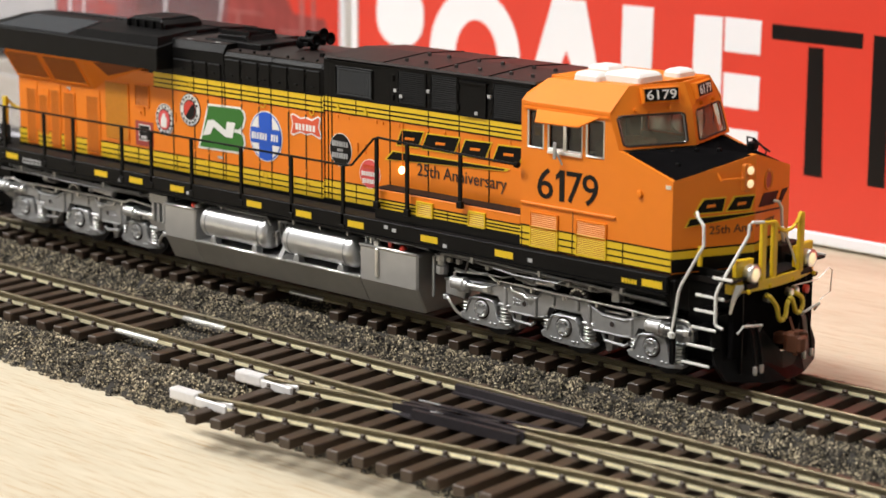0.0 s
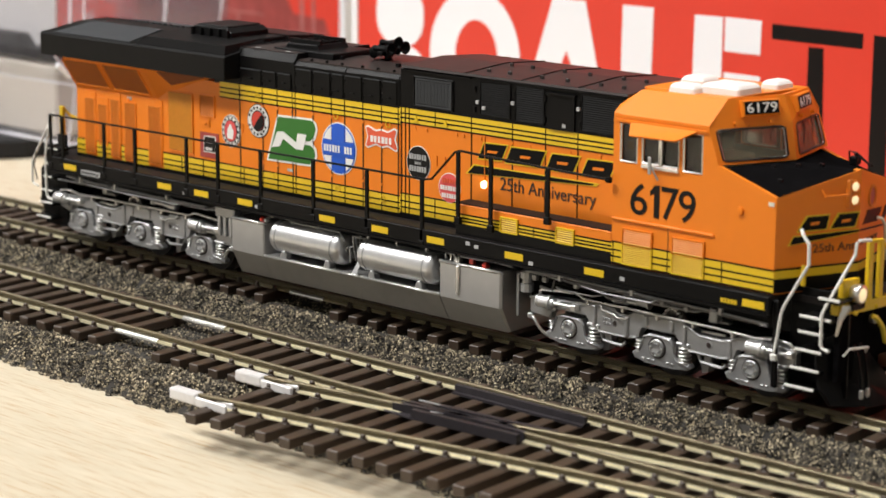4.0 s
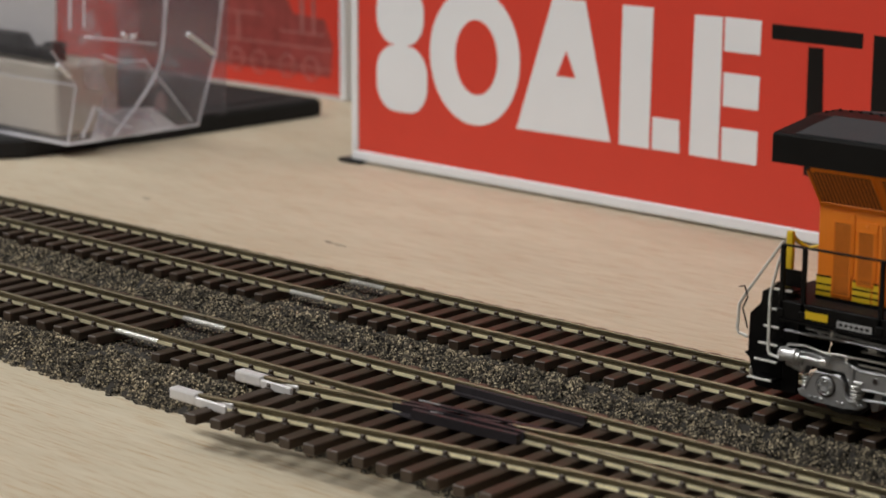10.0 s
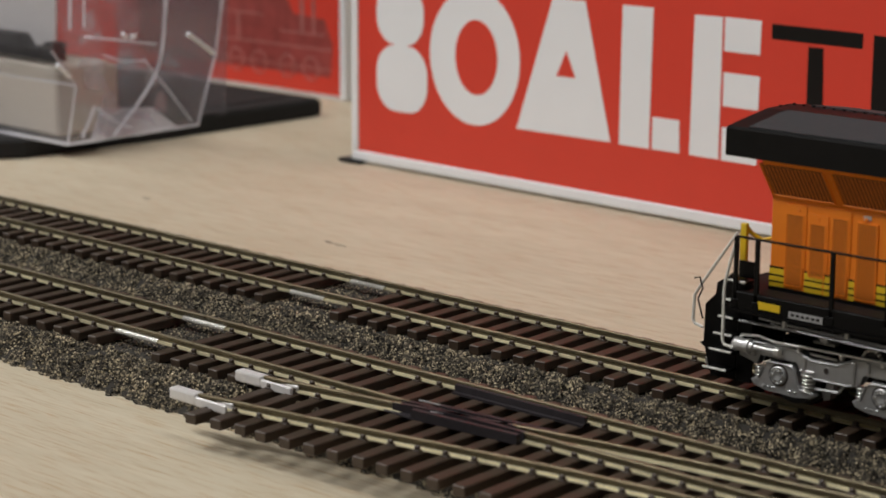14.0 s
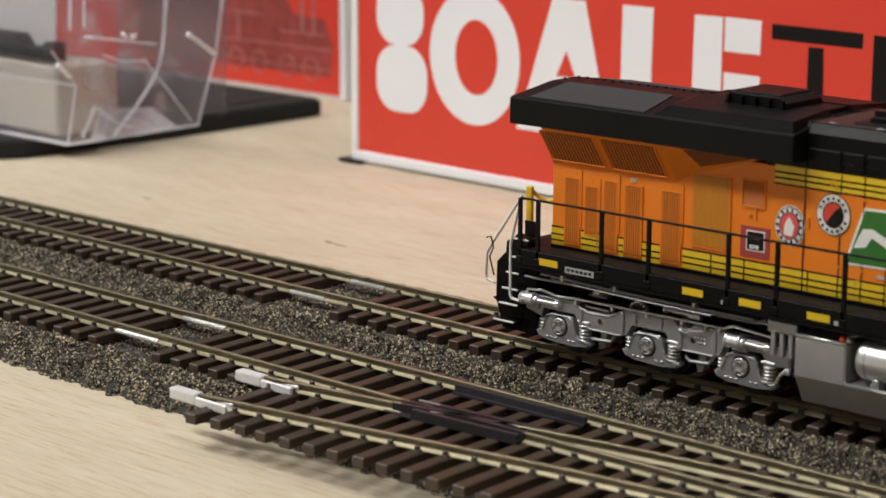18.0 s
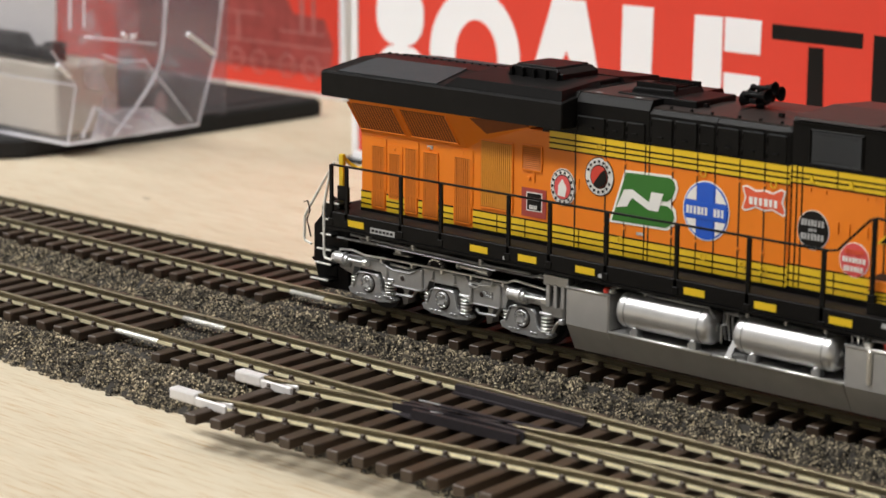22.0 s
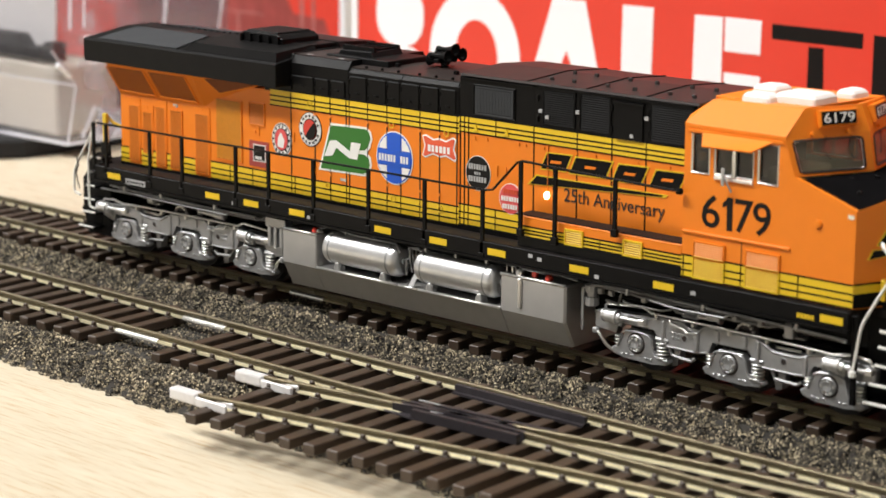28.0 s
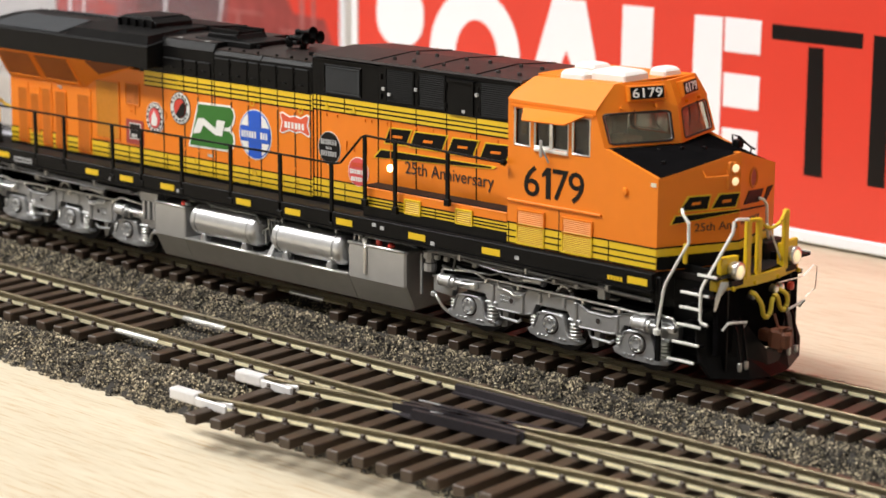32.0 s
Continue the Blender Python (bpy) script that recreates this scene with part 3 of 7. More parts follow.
# ---- background: signs and packaging ----
def build_sign():
    t = thing("display_sign", "red display sign with white and black shapes in a white border", "sign", "", 0, 152, 0)
    t.rotation_euler = (0, 0, radians(-1.62))
    L, R, B, T = -196.0, 240, 0.8, 150.0
    part("panel", one(box, L + 2, R - 2, 0.6, 7, B + 2, T - 2), SIGNRED, t, "flat red printed panel")
    for b in ((L, R, B, B + 3.5), (L, R, T - 4.3, T), (L, L + 3.2, B + 3.5, T - 4.3), (R - 3.2, R, B + 3.5, T - 4.3)):
        part("border", one(box, b[0], b[1], 0, 8, b[2], b[3], 0.4), SIGNWHITE, t, "white border strip")
    for x in (L - 1, R - 8):
        part("foot", one(box, x - 3, x + 7, -2.5, 11, 0.06, 1.3, 0.4), BLACK, t, "small black rubber foot")

    def mark(poly, mat, label, lift=0.0, parent=None):
        return part("printed_shape", one(prism, poly, "y", 0.45 - lift, 0.75), mat, parent or t, label)
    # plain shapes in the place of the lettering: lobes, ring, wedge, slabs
    w = "large white printed shape"
    mark(rounded(-183.9, -161.9, 41.7, 62.2, 9.0, 8), SIGNWHITE, w)
    mark(rounded(-183.9, -160.2, 19.6, 41.7, 9.0, 8), SIGNWHITE, w)
    mark(oval(-139.2, 41.0, 19.8, 21.9, 48), SIGNWHITE, w)
    mark(oval(-138.2, 41.0, 9.2, 12.0, 40), SIGNRED, "red round hollow", 0.1)
    mark([(-120.6, 20.2), (-82.1, 20.6), (-92.9, 62.5), (-106.1, 62.4)], SIGNWHITE, w)
    mark([(-104.1, 38.6), (-96.4, 38.7), (-100.2, 46.5)], SIGNRED, "red wedge", 0.1)
    mark([(-78.7, 20.3), (-67.1, 20.4), (-66.5, 62.6), (-78.3, 62.5)], SIGNWHITE, w)
    mark([(-66.0, 20.4), (-55.6, 20.5), (-55.9, 30.3), (-66.0, 30.2)], SIGNWHITE, w)
    mark([(-51.9, 20.5), (-41.2, 20.5), (-41.0, 61.9), (-51.2, 61.8)], SIGNWHITE, w)
    for z in (20.4, 36.3, 52.2):
        mark([(-40.2, z), (-27.6, z), (-27.4, z + 9.8), (-40.2, z + 9.8)], SIGNWHITE, w)
    k = "large black printed bar"
    mark([(-23.7, 57.2), (6.5, 57.1), (6.5, 61.3), (-23.7, 61.4)], SIGNBLACK, k)
    mark([(-11.2, 19.9), (-5.1, 19.9), (-6.2, 56.1), (-11.2, 56.0)], SIGNBLACK, k)
    mark([(10.0, 19.7), (15.5, 19.7), (15.5, 61.1), (10.0, 61.1)], SIGNBLACK, k)
    mark([(16.5, 39.2), (32.0, 39.3), (32.0, 61.0), (16.5, 61.1)], SIGNBLACK, k)
    return t


def build_packaging():
    t = thing("foam_tray", "black foam tray lying on the table", "tray")
    part("slab", one(prism, [(-470, 40), (-470, 219), (-274.0, 219), (-275.5, 145), (-279.5, 84), (-284, 77), (-292, 72), (-330, 60)], "z", 0, 7.0, 1.2), FOAM, t)
    part("slab_liner", one(prism, [(-460, 50), (-460, 210), (-284.0, 210), (-288, 90), (-330, 70)], "z", 7.0, 7.5, 0.2), FOAM, t)
    # clear blister package: bulging end, creased corners, pale foam inside
    Z = 2.7
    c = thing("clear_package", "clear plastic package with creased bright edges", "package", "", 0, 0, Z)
    end = [(101.5, 0.0), (161, 0.0), (170, 25.0), (174.5, 48), (179, 80), (104, 80), (96, 33), (106, 20)]
    k = len(end)
    for i in range(k):
        (ya, za), (yb, zb) = end[i], end[(i + 1) % k]
        if i == 4:
            continue
        part("package_wall", one(quad_slab, (-430, ya, za + 0.2), (-279.5, ya, za + 0.2), (-279.5, yb, zb + 0.2), (-430, yb, zb + 0.2), 0.35), CLEAR, c)
    part("end_wall", one(prism, [(y * 0.998 + 0.25, z + 0.25) for y, z in end], "x", -279.3, -278.9), CLEAR, c)
    E = -278.6
    # the short thick creases are plain white, painted in as glints
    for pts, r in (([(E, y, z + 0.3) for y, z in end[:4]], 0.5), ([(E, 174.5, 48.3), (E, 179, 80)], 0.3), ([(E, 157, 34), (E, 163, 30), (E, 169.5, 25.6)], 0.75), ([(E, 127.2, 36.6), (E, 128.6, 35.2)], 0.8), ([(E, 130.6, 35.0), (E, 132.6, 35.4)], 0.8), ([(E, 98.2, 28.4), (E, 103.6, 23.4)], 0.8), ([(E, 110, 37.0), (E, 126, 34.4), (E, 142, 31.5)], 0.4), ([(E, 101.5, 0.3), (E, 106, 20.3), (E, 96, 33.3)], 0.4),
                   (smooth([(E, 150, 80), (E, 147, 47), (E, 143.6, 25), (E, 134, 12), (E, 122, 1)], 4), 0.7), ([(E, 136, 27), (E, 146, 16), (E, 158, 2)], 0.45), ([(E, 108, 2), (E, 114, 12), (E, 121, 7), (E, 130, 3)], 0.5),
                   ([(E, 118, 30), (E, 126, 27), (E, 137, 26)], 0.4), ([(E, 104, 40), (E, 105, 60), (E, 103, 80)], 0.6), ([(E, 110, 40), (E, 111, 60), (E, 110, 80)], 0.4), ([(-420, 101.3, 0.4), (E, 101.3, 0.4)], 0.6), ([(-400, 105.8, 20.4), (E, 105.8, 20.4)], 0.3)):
        part("crease", one(wire, pts, r), SIGNWHITE if r in (0.75, 0.8) else CREASE, c, "plastic crease with its glint painted in")
    part("tuck_flap", one(quad_slab, (-279, 112, 1), (-277.5, 150, 1), (-279.0, 140, 9), (-281.0, 118, 11), 0.3), CREASE, c)
    part("tuck_flap", one(quad_slab, (-279, 138, 24), (-277.5, 160, 3), (-278.5, 168, 22), (-280.0, 152, 30), 0.3), CLEAR, c)
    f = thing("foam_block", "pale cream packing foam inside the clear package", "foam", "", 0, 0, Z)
    part("block", one(box, -420, -292.5, 108, 132, 0.5, 25.5, 1.0), CREAM, f)
    part("side_block", one(box, -330, -305, 133.5, 146, 0.5, 22, 1.0), CREAM, f)
    part("black_insert", one(prism, [(-395, 27), (-293.5, 27), (-293.5, 33.5), (-299, 33.5), (-301, 30.6), (-312, 30.6), (-314.5, 35), (-395, 35)], "y", 108, 114, 0.5), FOAM, f, "black notched foam insert")
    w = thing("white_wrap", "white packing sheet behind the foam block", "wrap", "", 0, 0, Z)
    part("sheet", one(quad_slab, (-420, 124, 25.6), (-303, 116, 25.6), (-299, 116, 78), (-420, 124, 78), 0.8), WHITE, w)
    # loose clear lid standing behind the package, and wrinkles in its end
    part("lid_flap", one(quad_slab, (-345, 178, 0.5), (-287, 182, 0.5), (-284, 183, 78), (-345, 178, 78), 0.3), CLEAR, c)
    rng = random.Random(9)
    for i in range(16):
        y, z = rng.uniform(106, 150), rng.uniform(2, 60)
        a, b = rng.uniform(4, 12), rng.uniform(3, 9)
        part("wrinkle", one(quad_slab, (-278.7, y, z), (-278.2 + rng.random(), y + a, z + rng.uniform(-2, 2)), (-278.6, y + a * rng.uniform(0.4, 1.0), z + b), (-278.9, y + rng.uniform(-2, 2), z + b * 0.8), 0.1), WRINKLE, c)
    for o in c.children:      # thin clear sheet lets the room light in
        o.visible_shadow = False
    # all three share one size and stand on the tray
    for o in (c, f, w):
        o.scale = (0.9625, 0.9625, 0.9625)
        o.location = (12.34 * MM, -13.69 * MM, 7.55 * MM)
    # red carton behind
    b = thing("red_box", "red printed carton with faint pale drawings", "box", "", 0, 251, 0)
    part("carton", one(box, -560, -293.0, 0, 60, 0, 120, 0.6), SIGNWHITE, b, "white cardboard carton")
    pr = part("front_print", one(box, -556, -296.0, -0.4, 0.5, 1.9, 116), SIGNRED, b, "red front print")
    # faint drawing of an engine: a paler patch with plain pale lines
    part("pale_patch", one(prism, [(-420, 9.0), (-301, 9.0), (-299.5, 22.0), (-304, 32.0), (-322, 33.0), (-330, 46.0), (-352, 47.0), (-360, 38.0), (-420, 38.0)], "y", -0.5, 0.0), FAINTER, pr, "faint paler drawn shape")
    for x0, x1, z0, z1 in ((-372, -300, 19.5, 20.3), (-372, -300, 11.6, 12.2), (-330, -304, 25.2, 26), (-318, -316, 26, 40.5), (-311, -309.5, 26, 41), (-372, -340, 31, 31.7), (-356, -354.5, 20, 31)):
        part("pale_line", one(box, x0, x1, -0.6, 0.0, z0, z1), FAINT, pr, "faint pale drawn line")
    for x in (-312, -326, -343, -357):
        part("pale_ring", one(wire, [(x + 4.6 * math.cos(a * 0.45), -0.4, 11.5 + 4.6 * math.sin(a * 0.45)) for a in range(15)], 0.35), FAINT, pr, "faint pale drawn ring")
    return t

# ---- the locomotive (its own space: x forward, rail top at 10) ----
HY = 13.0      # half width of the hood
SY = 19.0      # half width over the walkway


def slab(name, x0, x1, z0, z1, mat, parent, y=-HY, proud=0.12, label="", sides=(-1,), r=0.0):
    """A thin plate on the side of the hood or cab, on one or both sides."""
    obs = []
    for s in sides:
        ya, yb = (y - proud, y + 0.3) if s < 0 else (-y - 0.3, -y + proud)
        bm = one(prism, rounded(x0, x1, z0, z1, r), "y", ya, yb) if r else one(box, x0, x1, ya, yb, z0, z1)
        obs.append(part(name, bm, mat, parent, label))
    return obs[0]


def shape(name, poly, mat, parent, y=-HY, proud=0.2, label=""):
    """A flat printed shape, (x, z) outline, on the side that faces -y."""
    return part(name, one(prism, poly, "y", y - proud, y - proud + 0.1), mat, parent, label)


def vent(parent, x0, x1, z0, z1, y, rows, name="louvre_panel", mat=None, back=None, upright=False, label=""):
    """A framed panel of fine slats."""
    v = part(name, one(box, x0, x1, y - 0.1, y + 0.4, z0, z1), back or DARKVENT, parent, label)
    bm = bmesh.new()
    n = rows
    for i in range(n):
        if upright:
            c = x0 + (i + 0.5) * (x1 - x0) / n
            w = (x1 - x0) / n * 0.34
            box(bm, c - w, c + w, y - 0.28, y - 0.05, z0 + 0.15, z1 - 0.15)
        else:
            c = z0 + (i + 0.5) * (z1 - z0) / n
            w = (z1 - z0) / n * 0.27
            prism(bm, [(y - 0.1, c - w), (y - 0.3, c - w * 0.6), (y - 0.1, c + w)], "x", x0 + 0.15, x1 - 0.15)
    part("slat", bm, mat or ORANGE, v)
    bm = bmesh.new()
    for b in ((x0 - 0.25, x1 + 0.25, z1, z1 + 0.3), (x0 - 0.25, x1 + 0.25, z0 - 0.3, z0), (x0 - 0.3, x0, z0, z1), (x1, x1 + 0.3, z0, z1)):
        box(bm, b[0], b[1], y - 0.3, y + 0.3, b[2], b[3])
    part("vent_frame", bm, ORANGE if mat in (VENTSLAT, TANSLAT, PEACH) else mat or ORANGE, v)
    return v


def stripes(parent, x0, x1, z0, z1, y, lines=(0.22, 0.62), seams=(), sides=(-1, 1), proud=0.1):
    """A yellow band with black pin lines along it and upright seams across it."""
    for s in sides:
        band = part("yellow_band", one(box, x0, x1, s * (-y) - 0.3 if s > 0 else y - proud, -y + proud if s > 0 else y + 0.3, z0, z1), YELLOW, parent, "yellow painted band")
        yy = (-y + proud) if s > 0 else (y - proud)
        for f in lines:
            c = z0 + f * (z1 - z0)
            part("pin_line", one(box, x0, x1, yy - 0.05, yy + 0.05, c - 0.16, c + 0.16), BLACK, band, "thin black line")
        part("pin_line", one(box, x0, x1, yy - 0.05, yy + 0.05, z0 - 0.2, z0 + 0.08), BLACK, band, "thin black line")
        part("pin_line", one(box, x0, x1, yy - 0.05, yy + 0.05, z1 - 0.08, z1 + 0.22), BLACK, band, "thin black line")
        if s < 0:
            for x in seams:
                part("seam", one(box, x - 0.1, x + 0.1, yy - 0.08, yy + 0.05, z0, z1), BLACK, band)


def sill_label(parent, x, z=30.8, w=5.1, mat=None, h=1.45):
    for s in (-1, 1):
        part("sill_marking", one(box, x - w / 2, x + w / 2, s * SY - 0.12, s * SY + 0.12, z - h / 2, z + h / 2), mat or YELLOW, parent, "yellow reflective marking" if mat is None else "small pale notice")


def build_body(L):
    # frame, sill and walkway
    part("frame", one(box, -119, 117, -11, 11, 24, 31.5, 0.4), BLACK, L, "black underframe")
    for s in (-1, 1):
        sill = part("side_sill", one(box, -111.6, 112.8, min(s * SY, s * (SY - 0.9)), max(s * SY, s * (SY - 0.9)), 29.2, 32.8, 0.2), BLACK, L)
        part("sill_flange", one(box, -111.6, 112.8, s * SY - 0.5, s * SY + 0.5, 28.8, 29.3), BLACK, sill)
    part("walkway", one(box, -111.6, 112.6, -SY + 0.1, SY - 0.1, 31.9, 32.8, 0.1), DARKSTEP, L, "dark brown non-slip walkway")
    for x in (-103.2, -65.9, -52.2, -36.5, -8.7, 8.2, 25.2, 47.9, 69.7, 109.2):
        sill_label(L, x)
    sill_label(L, -94.8, 30.2, 7.6, NOTICE, 1.3)
    for k in range(6):
        part("notice_bar", one(box, -98.1 + k * 1.15, -97.3 + k * 1.15, -SY - 0.16, -SY, 29.9, 30.5), SIGNBLACK, L)
    for x0, x1 in ((-107.4, 8.8), (8.8, 29.9)):
        part("hood_base", one(box, x0, x1, -HY - 0.25, HY + 0.25, 32.4, 33.5 if x0 < 0 else 33.9), BLACK, L, "black strip at the foot of the hood")
    for x, z in ((52.6, 30.0), (34.7, 31.6), (37.2, 31.2), (-32.4, 30.3), (-58.4, 30.0), (77, 30.6)):
        part("small_notice", one(box, x - 0.6, x + 0.6, -SY - 0.1, -SY + 0.3, z - 0.4, z + 0.4), NOTICE, L, "tiny pale notice")

    # rear hood with flared radiator screens
    part("rear_hood", one(prism, [(-HY, 32.4), (-HY, 51), (HY, 51), (HY, 32.4)], "x", -107.4, -44.5, 0.25), ORANGE, L)
    part("rear_hood_upper", one(box, -75.5, -44.5, -HY + 0.05, HY - 0.05, 50.9, 57.3), ORANGE, L)
    part("hood_joint", one(box, -53.5, -44.4, -HY + 0.02, HY - 0.02, 57.2, 59.4), BLACK, L)
    for s in (-1, 1):
        rings = []
        for x, zb, yb in ((-107.2, 50.6, HY - 0.1), (-75, 50.8, HY - 0.1), (-72, 52.5, HY - 0.1), (-60, 56.5, HY - 0.1), (-52, 59.0, HY - 0.1)):
            k = max(0.02, (59.3 - zb) / 8.7)
            rings.append([(x, s * yb, zb), (x, s * (HY + 4.4 * k), 59.3), (x, s * 8, 59.3), (x, s * 8, zb)])
        fl = part("radiator_flare", one(loft, rings), ORANGE, L, "flared orange radiator casing")
        # screens set in the flare, coloured dark for the shade behind their bars
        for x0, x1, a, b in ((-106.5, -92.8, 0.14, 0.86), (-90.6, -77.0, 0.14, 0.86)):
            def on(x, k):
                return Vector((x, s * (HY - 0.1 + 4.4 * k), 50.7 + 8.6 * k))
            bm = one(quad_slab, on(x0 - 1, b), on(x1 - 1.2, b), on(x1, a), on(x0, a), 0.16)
            sc = part("radiator_screen", bm, DARKVENT, fl, "radiator screen with its shade painted dark")
            for i in range(16):
                x = x0 + 0.3 + i * (x1 - x0 - 0.8) / 15
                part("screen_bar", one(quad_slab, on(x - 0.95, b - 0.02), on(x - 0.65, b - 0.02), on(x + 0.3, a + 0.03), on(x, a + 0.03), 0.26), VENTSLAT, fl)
            bm = bmesh.new()
            wire(bm, [on(x0 - 1.4, b), on(x0 - 0.3, a - 0.02), on(x1 + 0.2, a - 0.02), on(x1 - 1.0, b)], 0.35)
            part("screen_frame", bm, ORANGE, fl)

        def lean(x, k):
            zb = float(np.interp(x, (-75, -72, -60, -52), (50.8, 52.5, 56.5, 59.0)))
            kk = max(0.02, (59.3 - zb) / 8.7)
            return Vector((x, s * (HY - 0.1 + 4.4 * kk * k + 0.15), zb + (59.3 - zb) * k))
        sc = part("radiator_screen", one(quad_slab, lean(-71.5, 0.85), lean(-59.5, 0.85), lean(-57.0, 0.2), lean(-68.5, 0.25), 0.3), DARKVENT, fl, "radiator screen with its shade painted dark")
    # roof of the radiator section: wings, mesh panels and hatch
    prof = [(-17.9, 59.0), (-17.9, 64.3), (-17.4, 64.7), (-4, 66.6), (4, 66.6), (17.4, 64.7), (17.9, 64.3), (17.9, 59.0)]
    rad = part("radiator_roof", one(prism, prof, "x", -115.4, -44.4, 0.2), ROOF, L, "black overhanging radiator roof")
    for s in (-1, 1):
        def rp(x, k):
            return Vector((x, s * (17.0 - 13.0 * k), 64.85 + 1.85 * k))
        part("roof_mesh", one(quad_slab, rp(-110.6, 0.0), rp(-80.5, 0.0), rp(-83.0, 0.98), rp(-110.6, 0.98), 0.3), GREYMESH, rad, "dark grey mesh panel")
        bm = bmesh.new()
        loft(bm, [[(-78.5, s * 17.2, 64.5), (-80, s * 4, 66.4), (-75.5, s * 4, 67.8), (-74.8, s * 16.4, 66.9)], [(-45, s * 17.2, 64.5), (-45, s * 4, 66.4), (-46.0, s * 4, 67.8), (-45.6, s * 16.4, 66.9)]])
        part("raised_panel", bm, ROOF, rad)
    part("raised_panel", one(box, -75.4, -46.5, -4.2, 4.2, 66.3, 67.6, 0.2), ROOF, rad)
    hatch = part("roof_hatch", one(prism, [(-68.0, 66.9), (-66.3, 69.7), (-54.1, 69.7), (-52.4, 68.7), (-52.4, 66.9)], "y", -8.2, 4.0, 0.2), ROOF, L, "black louvred exhaust hatch")
    for i in range(5):
        x = -66.1 + i * 3.2
        part("hatch_rib", one(prism, [(x - 0.25, 66.7), (x - 0.25, 69.3), (x + 0.25, 69.3), (x + 0.25, 66.7)], "y", -9.0, -8.0), ROOF, hatch)
    part("hatch_cover", one(box, -65.7, -54.5, -7.6, 3.4, 69.6, 70.1, 0.25), ROOF, hatch)
    for i in range(30):
        x = -114 + i * 2.35
        part("roof_bolt", one(box, x - 0.2, x + 0.2, 3.0, 3.5, 66.4, 66.95), ROOF, rad)
    for i in range(12):
        y = -16.0 + i * 2.2
        part("roof_bolt", one(box, -114.9, -114.5, y - 0.2, y + 0.2, 66.55 - abs(y) * 0.13, 67.0 - abs(y) * 0.13), ROOF, rad)
    for x in (-40, -30, -16, 2, 6):
        part("roof_lug", one(box, x - 0.5, x + 0.5, -7, -6.2, 65.6, 66.4), ROOF, L)

    # middle hood
    mid = part("engine_hood", one(prism, [(-HY, 32.4), (-HY, 57.9), (HY, 57.9), (HY, 32.4)], "x", -44.6, 8.8, 0.2), ORANGE, L)
    top = part("hood_top", one(prism, [(-HY, 57.7), (-HY, 64.5), (-11.8, 66.3), (11.8, 66.3), (HY, 64.5), (HY, 57.7)], "x", -51.5, -25.6, 0.2), BLACK, L, "black upper hood with chamfered edges")
    low = part("hood_top", one(prism, [(-HY, 57.7), (-HY, 64.0), (-12.3, 64.9), (0, 65.5), (12.3, 64.9), (HY, 64.0), (HY, 57.7)], "x", -25.6, 8.9, 0.2), BLACK, L, "black upper hood with chamfered edges")
    part("roof_walk", one(box, -51.5, -26.0, -11.4, 11.4, 66.25, 66.5), BROWNBLACK, top, "brownish roof plate")
    part("roof_walk", one(prism, [(-12.0, 64.95), (0, 65.5), (12.0, 64.95), (12.0, 65.25), (0, 65.8), (-12.0, 65.25)], "x", -25.2, 8.5), BROWNBLACK, low, "brownish roof plate")
    SEAMS = (-44.4, -36.4, -31.3, -26.1, -25.1, -19.2, -13.1, -8.8, -2.9, 3.0, 8.2)
    for x in SEAMS:
        part("door_seam", one(box, x - 0.09, x + 0.09, -HY - 0.2, -HY + 0.1, 37.6, 54.0), BROWNBLACK, mid)
    for x0, x1, z1 in ((-43.9, -36.7, 61.7), (-36.1, -31.6, 61.7), (-31.0, -26.4, 61.7), (-24.8, -19.5, 63.3), (-18.9, -13.4, 63.3), (-12.8, -9.1, 63.3), (-8.5, -3.2, 63.3), (-2.6, 2.7, 63.3), (3.3, 7.9, 63.3)):
        d = part("hood_door", one(prism, rounded(x0, x1, 57.9, z1, 0.35, 2), "y", -HY - 0.35, -HY + 0.2, 0.12), BLACK, top if x1 < -25 else low)
        # grey strip that paints in the highlight on the door's top edge
        part("door_strip", one(box, x0 + 0.3, x1 - 0.3, -HY - 0.42, -HY - 0.2, z1 - 0.16, z1 + 0.06), GREYMESH, d, "pale strip painted as the door-top highlight")
        for z in (58.9, z1 - 1.2):
            part("door_hinge", one(rod, (x0 + 0.05, -HY - 0.4, z - 0.5), (x0 + 0.05, -HY - 0.4, z + 0.5), 0.2, 6), BLACK, d)
    for x in (-44.6, -25.6):
        part("roof_rib", one(prism, [(-HY - 0.12, 58), (-HY - 0.12, 64.6), (-11.8, 66.6), (11.8, 66.6), (HY, 64.6), (HY, 58)], "x", x - 0.2, x + 0.2), BLACK, top)
    for x in (-8.8, 8.2):
        part("roof_rib", one(prism, [(-HY - 0.12, 58), (-HY - 0.12, 64.1), (-12.3, 65.1), (0, 65.9), (12.3, 65.1), (HY, 64.1), (HY, 58)], "x", x - 0.2, x + 0.2), BLACK, low)
    for x in (-21.0, -16.0, -11.0, -4.5, 0.5, 5.5):
        part("roof_bolt", one(box, x - 0.3, x + 0.3, -11.9, -11.3, 65.1, 65.8, 0.1), BLACK, low)
    for x, y in ((-40.5, -10.4), (-30.0, -10.6), (-47.0, -10.4)):
        part("roof_notice", one(box, x - 0.8, x + 0.8, y - 0.3, y + 0.3, 66.4, 66.6), NOTICE, top, "tiny pale roof notice")
    fan = part("roof_housing", one(prism, [(-35.6, 66.3), (-34.6, 67.9), (-24.6, 68.1), (-23.6, 66.3)], "y", -6.5, 3.5, 0.2), ROOF, L, "low black roof housing")
